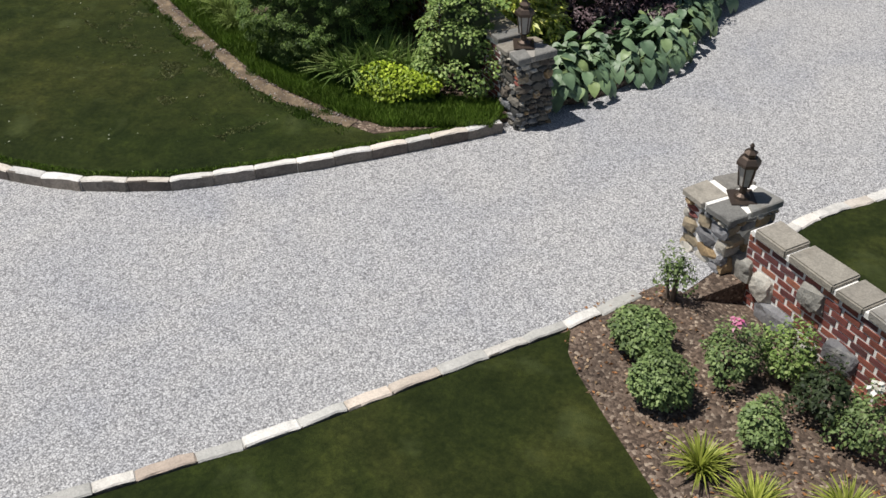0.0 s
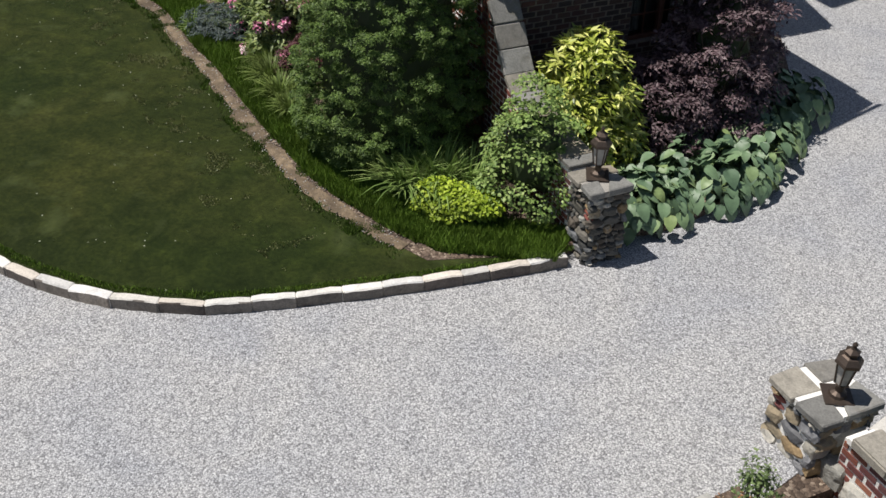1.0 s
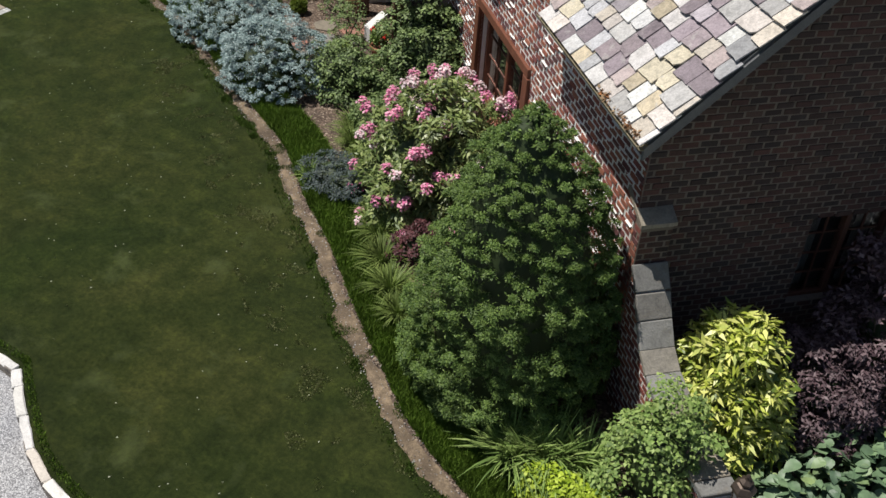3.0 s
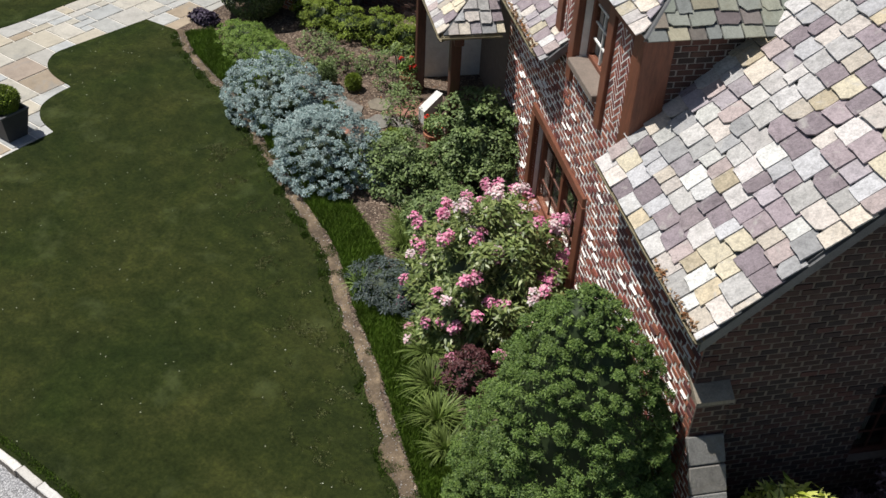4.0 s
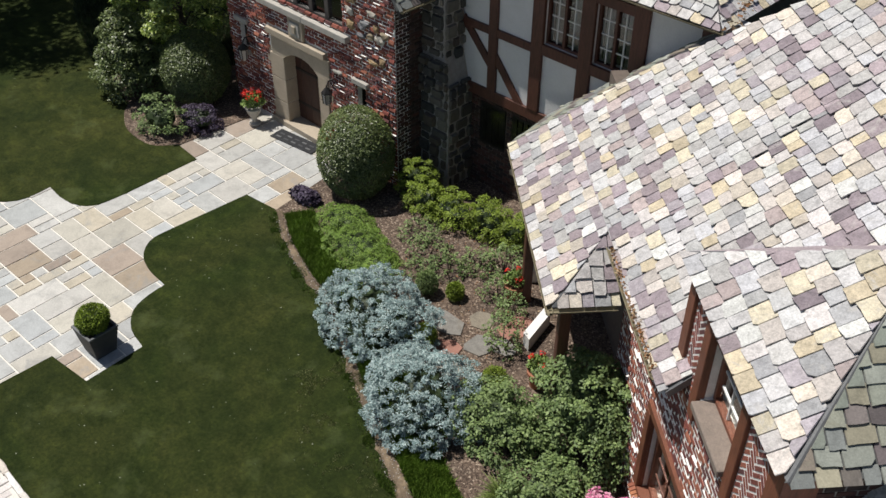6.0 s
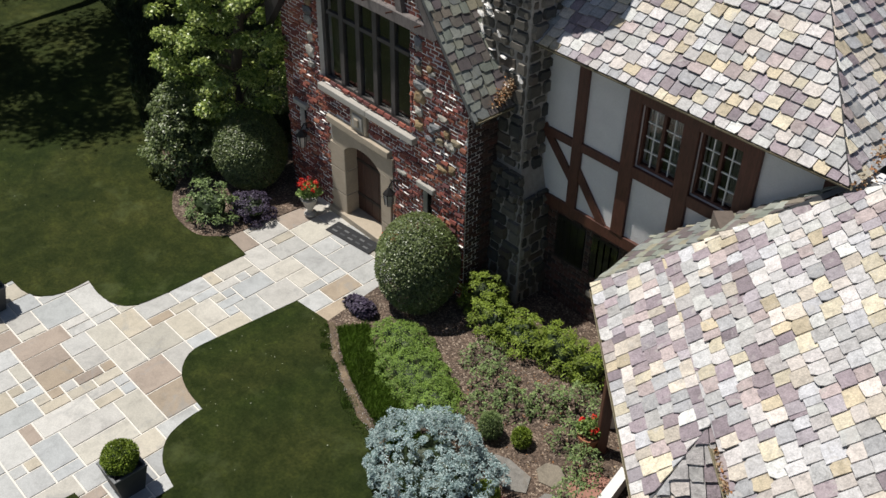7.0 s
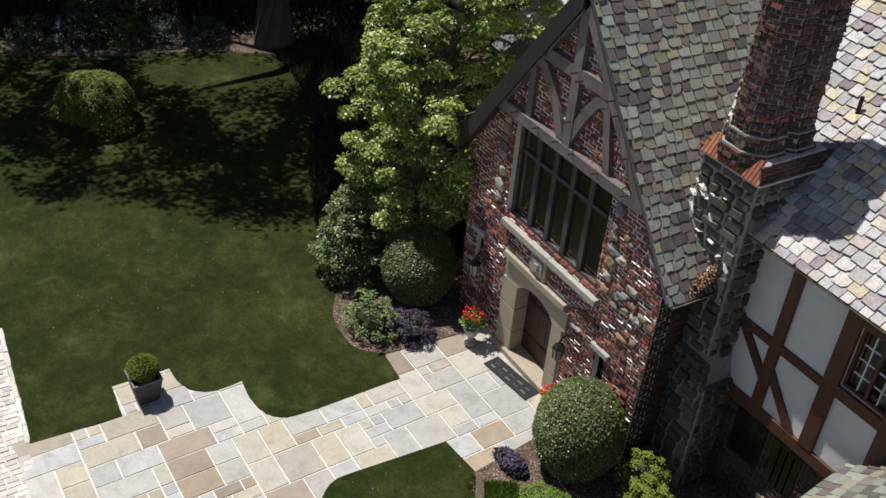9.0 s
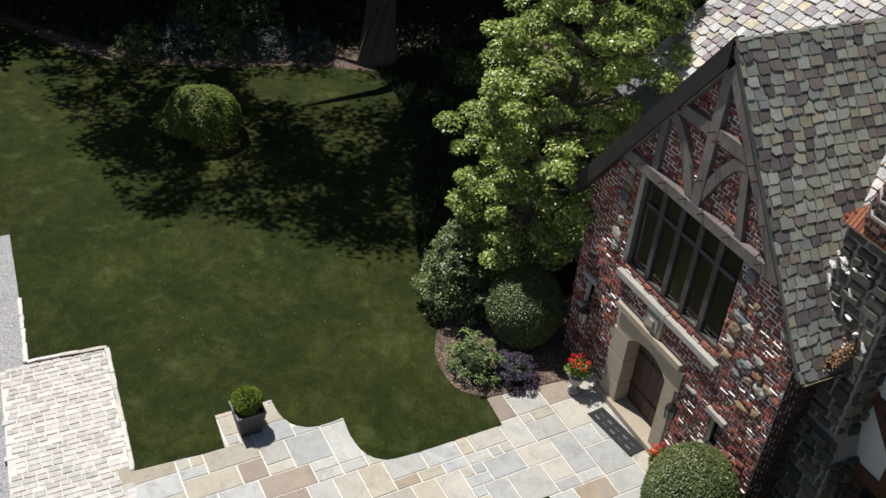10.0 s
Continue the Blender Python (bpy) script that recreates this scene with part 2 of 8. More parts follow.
M["brick_rest"] = pieces_mat("brick_rest", BRICK, True, grain=0.35, scale=14, fine=90, rough=0.85, bump=0.6, dist=0.006)
BRICK_O = [(0.36, 0.13, 0.065), (0.30, 0.10, 0.06), (0.42, 0.17, 0.085), (0.33, 0.12, 0.07)]
M["brick_orange"] = pieces_mat("brick_orange", BRICK_O, True, grain=0.3, scale=14, fine=90, rough=0.85, bump=0.6, dist=0.006)
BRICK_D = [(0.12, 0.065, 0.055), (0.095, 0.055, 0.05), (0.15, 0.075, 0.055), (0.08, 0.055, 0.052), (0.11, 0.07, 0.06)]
# brown bricks darkened further: the shade on these walls is in the palette
BRICK_SHADE = [(0.075, 0.042, 0.034), (0.096, 0.046, 0.038), (0.06, 0.037, 0.033), (0.115, 0.052, 0.041), (0.055, 0.038, 0.034), (0.10, 0.057, 0.044)]
M["brick_shade"] = pieces_mat("brick_shade", BRICK_SHADE, grain=0.35, scale=14, fine=90, rough=0.85, bump=0.6, dist=0.006)
M["brick_shade_rest"] = pieces_mat("brick_shade_rest", BRICK_SHADE, True, grain=0.35, scale=14, fine=90, rough=0.85, bump=0.6, dist=0.006)
# stack bricks draw on the same palette, so some shade is painted in
M["brick_stack"] = pieces_mat("brick_stack", BRICK_SHADE + BRICK_D + BRICK[3:4] + BRICK[:1], True, grain=0.35, scale=14, fine=90, rough=0.85, bump=0.6, dist=0.006)
M["mortar"] = plain("mortar", (0.88, 0.85, 0.80), 0.95, 0.2, 8, 90, 0.6, 0.008)
# mortar of the walls in shade, that shade put into the colour
M["mortar_shade"] = plain("mortar_shade", (0.135, 0.108, 0.09), 0.95, 0.35, 8, 90, 0.6, 0.008)
M["mortar_grey"] = plain("mortar_grey", (0.34, 0.32, 0.29), 0.95, 0.35, 8, 90, 0.6, 0.008)
# tan mortar darkened with the shade on the wing end
M["mortar_tan_shade"] = plain("mortar_tan_shade", (0.21, 0.17, 0.135), 0.95, 0.35, 8, 90, 0.6, 0.008)
M["mortar_mid"] = plain("mortar_mid", (0.50, 0.47, 0.43), 0.95, 0.35, 8, 90, 0.6, 0.008)
M["joint"] = plain("joint", (0.70, 0.67, 0.61), 0.95, 0.2, 6, 70, 0.5, 0.006)
RUB = [(0.30, 0.29, 0.26), (0.44, 0.41, 0.35), (0.16, 0.165, 0.17), (0.52, 0.49, 0.43), (0.34, 0.24, 0.13), (0.21, 0.21, 0.22), (0.38, 0.31, 0.21)]
M["rubble"] = pieces_mat("rubble", RUB, grain=0.35, scale=7, rough=0.85, bump=0.7, dist=0.015, stain=(0.42, 0.41, 0.37))
# dark stones; some of the shade on shaft and pillar is in this palette
DARKSTONE = [(0.10, 0.096, 0.085), (0.13, 0.12, 0.10), (0.07, 0.07, 0.067), (0.17, 0.155, 0.13), (0.12, 0.10, 0.08)]
M["rubble_dark"] = pieces_mat("rubble_dark", DARKSTONE, grain=0.35, scale=7, rough=0.85, bump=0.7, dist=0.015)
M["rubble_rest"] = pieces_mat("rubble_rest", DARKSTONE, True, grain=0.35, scale=7, rough=0.85, bump=0.7, dist=0.015)
M["bluestone"] = pieces_mat("bluestone", [(0.31, 0.285, 0.24), (0.36, 0.33, 0.28), (0.27, 0.255, 0.23), (0.30, 0.26, 0.20), (0.24, 0.235, 0.22)], grain=0.4, scale=5, rough=0.85, bump=0.6, dist=0.012, stain=(0.19, 0.165, 0.13))
M["limestone"] = plain("limestone", (0.43, 0.365, 0.28), 0.85, 0.22, 4, 60, 0.4, 0.006)
M["brownstone"] = plain("brownstone", (0.23, 0.185, 0.155), 0.85, 0.35, 9, 60, 0.5, 0.006)
M["limestone_grey"] = plain("limestone_grey", (0.42, 0.40, 0.36), 0.85, 0.25, 5, 60, 0.4, 0.006)
M["timber"] = material("timber", wood_build((0.20, 0.072, 0.04)))
M["timber_dark"] = material("timber_dark", wood_build((0.105, 0.04, 0.026)))
M["timber_grey"] = material("timber_grey", wood_build((0.21, 0.185, 0.175), 0.75))
# frame timber darkened to paint in the shadow of the gable overhang
M["timber_shade"] = material("timber_shade", wood_build((0.082, 0.074, 0.07), 0.75))
# verge timber taken near black, the verge's shade painted into it
M["timber_verge_shade"] = material("timber_verge_shade", wood_build((0.036, 0.032, 0.032), 0.8))
M["door_wood"] = material("door_wood", wood_build((0.055, 0.021, 0.014), 0.5))
M["bark"] = material("bark", wood_build((0.11, 0.085, 0.065), 0.9))
M["stucco"] = plain("stucco", (0.74, 0.73, 0.72), 0.95, 0.08, 3, 35, 0.8, 0.012)
M["iron"] = plain("iron", (0.035, 0.032, 0.03), 0.5, 0.3, 12, 80, 0.3, 0.003, 0.6)
M["bronze"] = plain("bronze", (0.10, 0.075, 0.06), 0.5, 0.3, 15, 80, 0.3, 0.003, 0.7)
M["lead"] = plain("lead", (0.16, 0.165, 0.17), 0.55, 0.3, 6, 60, 0.3, 0.004, 0.5)
M["gutter"] = plain("gutter", (0.22, 0.19, 0.12), 0.8, 0.45, 7, 60, 0.5, 0.006)
M["white_paint"] = plain("white_paint", (0.78, 0.77, 0.74), 0.6, 0.1, 8, 60, 0.2, 0.003)
# near black, the darkness of an unlit room as a colour
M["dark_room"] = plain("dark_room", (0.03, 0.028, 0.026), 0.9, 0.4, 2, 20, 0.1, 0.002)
M["curtain"] = plain("curtain", (0.42, 0.40, 0.37), 0.95, 0.25, 8, 30, 0.3, 0.02)
M["rubber"] = plain("rubber", (0.018, 0.019, 0.022), 0.8, 0.3, 10, 90, 0.5, 0.004)
M["charcoal"] = plain("charcoal", (0.05, 0.053, 0.058), 0.65, 0.25, 8, 70, 0.3, 0.004)
M["red_stone"] = plain("red_stone", (0.32, 0.16, 0.12), 0.85, 0.25, 5, 60, 0.4, 0.006)
M["terracotta"] = plain("terracotta", (0.36, 0.15, 0.085), 0.85, 0.25, 7, 60, 0.4, 0.005)
M["leaf_litter"] = pieces_mat("leaf_litter", [(0.36, 0.16, 0.06), (0.30, 0.20, 0.11), (0.42, 0.30, 0.18), (0.22, 0.11, 0.05)], True, grain=0.3, scale=20)
M["petal_fleck"] = plain("petal_fleck", (0.40, 0.42, 0.30), 0.8, 0.2, 30, 90, 0.1, 0.001)


def glass_build(nt, tools, geo, bsdf):
    bsdf.inputs["Transmission Weight"].default_value = 1.0
    bsdf.inputs["IOR"].default_value = 1.45
    return (0.92, 0.95, 0.95), 0.03, None, 0, 0


M["glass"] = material("glass", glass_build)
M["pebble"] = pieces_mat("pebble", [(0.30, 0.27, 0.24), (0.22, 0.18, 0.145), (0.44, 0.42, 0.39), (0.16, 0.13, 0.10), (0.30, 0.235, 0.175)], True, grain=0.3, scale=30)
L = {}
L["spruce"] = leaf_mat("spruce_needles", (0.05, 0.095, 0.020), (0.105, 0.175, 0.038), (0.19, 0.275, 0.065))
L["blue"] = leaf_mat("blue_spruce_needles", (0.105, 0.17, 0.165), (0.26, 0.36, 0.355), (0.53, 0.63, 0.61), 0.6)
L["box"] = leaf_mat("boxwood_leaves", (0.06, 0.088, 0.027), (0.108, 0.145, 0.047), (0.19, 0.235, 0.083), 0.4, 0.5)
L["shrub"] = leaf_mat("shrub_leaves", (0.08, 0.125, 0.042), (0.15, 0.215, 0.075), (0.26, 0.345, 0.125))
L["rhodo"] = leaf_mat("rhododendron_leaves", (0.085, 0.13, 0.036), (0.175, 0.235, 0.066), (0.33, 0.385, 0.14), 0.42, 0.5)
L["lime"] = leaf_mat("lime_leaves", (0.10, 0.15, 0.016), (0.18, 0.25, 0.026), (0.27, 0.35, 0.05))
L["fresh"] = leaf_mat("fresh_leaves", (0.10, 0.165, 0.04), (0.20, 0.30, 0.075), (0.36, 0.46, 0.15))
L["aucuba"] = leaf_mat("aucuba_leaves", (0.10, 0.16, 0.025), (0.40, 0.46, 0.06), (0.80, 0.80, 0.26), 0.4, 0.5)
L["maple"] = leaf_mat("maple_leaves", (0.055, 0.034, 0.04), (0.12, 0.075, 0.085), (0.24, 0.175, 0.185))
L["barberry"] = leaf_mat("barberry_leaves", (0.05, 0.018, 0.02), (0.09, 0.03, 0.035), (0.14, 0.055, 0.055))
L["greyblue"] = leaf_mat("juniper_sprays", (0.045, 0.066, 0.062), (0.075, 0.10, 0.094), (0.12, 0.15, 0.14))
L["hosta"] = None
L["pear"] = leaf_mat("tree_leaves", (0.10, 0.16, 0.028), (0.25, 0.34, 0.065), (0.56, 0.64, 0.19), 0.38, 0.6, 0.26)
# near-black leaves; also the painted shade in shrub cores and under trees
L["dark"] = leaf_mat("woodland_shade_leaves", (0.018, 0.03, 0.012), (0.032, 0.05, 0.018), (0.055, 0.08, 0.03))
L["strap"] = leaf_mat("strap_leaves", (0.09, 0.135, 0.03), (0.15, 0.21, 0.05), (0.24, 0.31, 0.085))
L["chartreuse"] = leaf_mat("chartreuse_leaves", (0.16, 0.24, 0.015), (0.28, 0.38, 0.025), (0.42, 0.52, 0.06))
L["gold"] = leaf_mat("golden_blades", (0.16, 0.20, 0.03), (0.28, 0.32, 0.05), (0.42, 0.44, 0.10))
L["straw"] = leaf_mat("straw_blades", (0.11, 0.13, 0.042), (0.18, 0.20, 0.075), (0.29, 0.285, 0.14))
L["mondo"] = leaf_mat("mondo_blades", (0.055, 0.105, 0.011), (0.105, 0.18, 0.020), (0.17, 0.265, 0.038))
L["turf"] = leaf_mat("turf_blades", (0.04, 0.075, 0.010), (0.07, 0.12, 0.017), (0.11, 0.175, 0.03))
L["pink"] = leaf_mat("pink_petals", (0.62, 0.13, 0.30), (0.74, 0.27, 0.42), (0.82, 0.50, 0.58), 0.6, 0.3)
L["pink_pale"] = leaf_mat("pale_pink_petals", (0.74, 0.40, 0.48), (0.82, 0.62, 0.64), (0.86, 0.80, 0.78), 0.6, 0.3)
L["mat_green"] = leaf_mat("feathery_leaves", (0.09, 0.16, 0.025), (0.155, 0.255, 0.042), (0.25, 0.36, 0.07))
L["weeping"] = leaf_mat("weeping_leaves", (0.065, 0.10, 0.012), (0.115, 0.16, 0.019), (0.19, 0.245, 0.035))
L["red"] = leaf_mat("red_petals", (0.45, 0.012, 0.012), (0.62, 0.025, 0.015), (0.70, 0.06, 0.03), 0.6, 0.3)
L["white"] = leaf_mat("white_petals", (0.6, 0.56, 0.42), (0.72, 0.70, 0.60), (0.8, 0.8, 0.74), 0.6, 0.3)
L["violet"] = leaf_mat("violet_leaves", (0.035, 0.025, 0.045), (0.06, 0.045, 0.075), (0.10, 0.08, 0.13))


def hosta_build(nt, tools, geo, bsdf):
    val, noise_tex, ramp, mixc, math_n = tools
    rnd = nt.nodes.new("ShaderNodeObjectInfo").outputs["Random"]
    col = ramp(rnd, [(0.0, (0.08, 0.135, 0.078)), (0.35, (0.13, 0.205, 0.112)), (0.8, (0.175, 0.265, 0.138)), (1.0, (0.25, 0.33, 0.125))])
    n1 = noise_tex(9, 4, 0.6, geo.outputs["Position"])
    col = mixc(1.0, col, ramp(n1, [(0.3, (0.8,) * 3), (0.7, (1.2,) * 3)]), "MULTIPLY")
    return col, 0.5, n1, 0.3, 0.01


L["hosta"] = material("hosta_leaves", hosta_build)


# ---- building helpers ----
def mesh_from(name, verts, faces, mat, smooth=False):
    me = bpy.data.meshes.new(name)
    me.from_pydata([tuple(v) for v in verts], [], [tuple(q) for q in faces])
    me.materials.append(mat)
    if smooth:
        me.polygons.foreach_set("use_smooth", [True] * len(me.polygons))
    me.update()
    return me


def put(name, me, parent=None, label=""):
    ob = new(name, me)
    if parent is not None:
        ob.parent = parent
    if label:
        ob["label"] = label
    return ob


def part(name, bm, mat, parent=None, label="", smooth=False):
    me = bpy.data.meshes.new(name)
    bmesh.ops.recalc_face_normals(bm, faces=bm.faces[:])
    bm.to_mesh(me)
    bm.free()
    me.materials.append(mat)
    if smooth:
        me.polygons.foreach_set("use_smooth", [True] * len(me.polygons))
    return put(name, me, parent, label)


def thing(name, loc, label, category, group="", rz=0.0, kind=""):
    e = new(name)
    e.empty_display_size = 0.1
    e.matrix_world = pose(*loc, 0, 0, rz)
    return tagged(e, label, category, group, kind)


class Fr:
    """A frame on a face: u to the right, v up the face, w out of it."""
    def __init__(self, o, r, u):
        self.o, self.r, self.u = Vector(o), Vector(r).normalized(), Vector(u).normalized()
        self.n = self.r.cross(self.u).normalized()

    def p(self, u, v, w=0.0):
        return self.o + self.r * u + self.u * v + self.n * w

    def m(self, u, v, w=0.0):
        q = self.p(u, v, w)
        return Matrix(((self.r.x, self.u.x, self.n.x, q.x), (self.r.y, self.u.y, self.n.y, q.y), (self.r.z, self.u.z, self.n.z, q.z), (0, 0, 0, 1)))


def box(bm, lo, hi, m=None, bevel=0.0):
    g = bmesh.ops.create_cube(bm, size=1.0)
    lo, hi = Vector(lo), Vector(hi)
    s = hi - lo
    mm = Matrix.Translation((lo + hi) / 2) @ Matrix.Diagonal((abs(s.x), abs(s.y), abs(s.z), 1))
    bmesh.ops.transform(bm, matrix=(m @ mm) if m else mm, verts=g["verts"])
    if bevel:
        es = list({e for v in g["verts"] for e in v.link_edges})
        bmesh.ops.bevel(bm, geom=es, offset=bevel, segments=1, affect="EDGES")
    return bm


def fbox(bm, fr, u0, u1, v0, v1, w0, w1, bevel=0.0):
    return box(bm, (u0, v0, w0), (u1, v1, w1), fr.m(0, 0), bevel)


def prism(bm, pts, lo, hi, fr=None):
    """a polygon pushed from lo to hi along z, or along a face's normal"""
    f = (lambda x, y, z: fr.p(x, y, z)) if fr else (lambda x, y, z: Vector((x, y, z)))
    a = [bm.verts.new(f(x, y, lo)) for x, y in pts]
    b = [bm.verts.new(f(x, y, hi)) for x, y in pts]
    n = len(pts)
    bm.faces.new(list(reversed(a)))
    bm.faces.new(b)
    for i in range(n):
        bm.faces.new((a[i], a[(i + 1) % n], b[(i + 1) % n], b[i]))
    return bm


def lathe(bm, prof, seg=16, m=None):
    rows = []
    for r, z in prof:
        rows.append([bm.verts.new((r * math.cos(2 * math.pi * k / seg), r * math.sin(2 * math.pi * k / seg), z)) for k in range(seg)])
    for a, b in zip(rows, rows[1:]):
        for k in range(seg):
            bm.faces.new((a[k], a[(k + 1) % seg], b[(k + 1) % seg], b[k]))
    bm.faces.new(list(reversed(rows[0])))
    bm.faces.new(rows[-1])
    if m:
        bmesh.ops.transform(bm, matrix=m, verts=[v for r in rows for v in r])
    return bm


def tube(bm, pts, rad, seg=6):
    rows = []
    n = len(pts)
    for i, p in enumerate(pts):
        p = Vector(p)
        d = (Vector(pts[min(i + 1, n - 1)]) - Vector(pts[max(i - 1, 0)])).normalized()
        q = d.to_track_quat("Z", "Y")
        r = rad[i] if isinstance(rad, (list, tuple)) else rad
        rows.append([bm.verts.new(p + q @ Vector((r * math.cos(2 * math.pi * k / seg), r * math.sin(2 * math.pi * k / seg), 0))) for k in range(seg)])
    for a, b in zip(rows, rows[1:]):
        for k in range(seg):
            bm.faces.new((a[k], a[(k + 1) % seg], b[(k + 1) % seg], b[k]))
    bm.faces.new(list(reversed(rows[0])))
    bm.faces.new(rows[-1])
    return bm


def clip_poly(poly, cut):
    """poly clipped by the convex, counter-clockwise polygon cut"""
    out = list(poly)
    n = len(cut)
    for i in range(n):
        (ax, ay), (bx, by) = cut[i], cut[(i + 1) % n]
        side = lambda q: (bx - ax) * (q[1] - ay) - (by - ay) * (q[0] - ax)
        src, out = out, []
        for j in range(len(src)):
            p, q = src[j], src[(j + 1) % len(src)]
            sp, sq = side(p), side(q)
            if sp >= 0:
                out.append(p)
            if (sp >= 0) != (sq >= 0):
                t = sp / (sp - sq)
                out.append((p[0] + t * (q[0] - p[0]), p[1] + t * (q[1] - p[1])))
        if len(out) < 3:
            return []
    return out


def area(poly):
    return 0.5 * sum(poly[i][0] * poly[(i + 1) % len(poly)][1] - poly[(i + 1) % len(poly)][0] * poly[i][1] for i in range(len(poly)))


def slab_verts(fr, poly, w0, w1, inset, V, F, tilt=0.0):
    """one piece with slightly drawn-in top edges, appended to V and F; tilt lifts its lower edge"""
    cx = sum(p[0] for p in poly) / len(poly)
    cy = sum(p[1] for p in poly) / len(poly)
    lo = min(p[1] for p in poly)
    hi = max(p[1] for p in poly)
    b, n = len(V), len(poly)
    lift = lambda y: tilt * (hi - y) / max(hi - lo, 1e-6)
    for x, y in poly:
        V.append(fr.p(x, y, w0 + lift(y)))
    for x, y in poly:
        d = math.hypot(x - cx, y - cy) or 1
        k = max(0.0, 1 - inset / d)
        V.append(fr.p(cx + (x - cx) * k, cy + (y - cy) * k, w1 + lift(y)))
    F.append(tuple(range(b + n, b + 2 * n)))
    for i in range(n):
        j = (i + 1) % n
        F.append((b + i, b + j, b + n + j, b + n + i))


def lay_pieces(name, parent, fr, pieces, mat, rest_mat, rest_name, inset=0.004, limit=300, near=None):
    """pieces: (polygon, back, front, tilt). The first ones in the stretch near are objects of their own, the rest is one mesh."""
    V, F, made = [], [], 0
    for poly, w0, w1, tilt in pieces:
        cx = sum(p[0] for p in poly) / len(poly)
        cy = sum(p[1] for p in poly) / len(poly)
        own = made < limit and (near is None or near(cx, cy))
        if own:
            v, q = [], []
            g = Fr(fr.p(cx, cy), fr.r, fr.u)
            slab_verts(Fr((0, 0, 0), (1, 0, 0), (0, 1, 0)), [(x - cx, y - cy) for x, y in poly], w0, w1, inset, v, q, tilt)
            ob = put(name, mesh_from(name, v, q, mat), parent)
            ob.matrix_world = g.m(0, 0)
            made += 1
        else:
            slab_verts(fr, poly, w0, w1, inset, V, F, tilt)
    if F:
        ob = put(rest_name, mesh_from(rest_name, V, F, rest_mat), parent)
        ob.matrix_parent_inverse = parent.matrix_world.inverted()
        ob["kind"] = "stuff"


def brick_courses(rng, u0, u1, v0, v1, bl=0.205, bh=0.062, joint=0.013, holes=(), cut=None, proud=(0.006, 0.014), clinker=0.0, lean=0.0):
    """running-bond bricks between the bounds, leaving the holes (u0, u1, v0, v1) open"""
    out = []
    v, row = v0 + joint / 2, 0
    while v + bh * 0.6 < v1:
        top = min(v + bh, v1)
        spans = [(u0, u1)]
        for a, b, c, d in holes:
            if c < (v + top) / 2 < d:
                spans = [s for x, y in spans for s in ((x, min(y, a)), (max(x, b), y)) if s[1] - s[0] > 0.03]
        for a, b in spans:
            u = a - (0.5 * (row % 2) + 0.12 * rng.random()) * (bl + joint)
            while u < b:
                x0, x1 = max(u, a) + joint / 2, min(u + bl, b)
                if x1 - x0 > 0.035:
                    j = rng.uniform(-0.004, 0.004)
                    poly = [(x0, v + j), (x1, v - j), (x1, top - j * 0.5), (x0, top + j * 0.5)]
                    if cut:
                        poly = clip_poly(poly, cut)
                    if len(poly) >= 3 and abs(area(poly)) > 0.0012:
                        w = rng.uniform(*proud) + (clinker * rng.random() ** 2.2)
                        out.append((poly, -0.03, w, lean * rng.random() ** 2.5))
                u += bl + joint
        v += bh + joint
        row += 1
    return out


def slates(rng, polys, v0, v1, u0, u1, course=0.27, wmin=0.2, wmax=0.38, rag=0.028, lift=0.035, gap=0.005):
    """courses of slates in random widths over the convex polygons, the eaves course first"""
    out = []
    v = v0
    while v < v1:
        u = u0 - rng.random() * 0.3
        while u < u1:
            w = rng.uniform(wmin, wmax)
            e = rng.uniform(-rag, rag)
            e2 = e + rng.uniform(-0.022, 0.022)
            chip = rng.random()
            k = [rng.uniform(-0.012, 0.012) for _ in range(4)]
            top = [(u + w - gap, v + course + 0.03), (u + gap, v + course + 0.03)]
            a, b = (u + gap + abs(k[2]) * 0.4, v + e), (u + w - gap - abs(k[3]) * 0.4, v + e2)
            mid = [(u + w * 0.33, v + e * 0.67 + e2 * 0.33 + k[0] * 0.7), (u + w * 0.7, v + e * 0.3 + e2 * 0.7 + k[1] * 0.7)]
            if chip < 0.2:
                base = [(u + gap + (0.1 + chip) * w, v + e), mid[1], b, *top, (u + gap, v + e + 0.03 + chip * 0.25)]
            elif chip < 0.4:
                base = [a, mid[0], (u + w * (1.1 - chip), v + e2), (u + w - gap, v + e2 + chip * 0.2), *top]
            else:
                base = [a, mid[0], mid[1], b, *top]
            for pl in polys:
                poly = clip_poly(base, pl)
                if len(poly) >= 3 and abs(area(poly)) > 0.004 and max(p[0] for p in poly) - min(p[0] for p in poly) > 0.05:
                    out.append((poly, 0.004, 0.014 + rng.random() * 0.008, lift * (0.8 + rng.random() * 0.6)))
            u += w
        v += course
    return out


def wall_panel(name, fr, outline_rects, depth, mat, parent=None):
    bm = bmesh.new()
    for u0, u1, v0, v1 in outline_rects:
        fbox(bm, fr, u0, u1, v0, v1, -depth, 0)
    return part(name, bm, mat, parent)


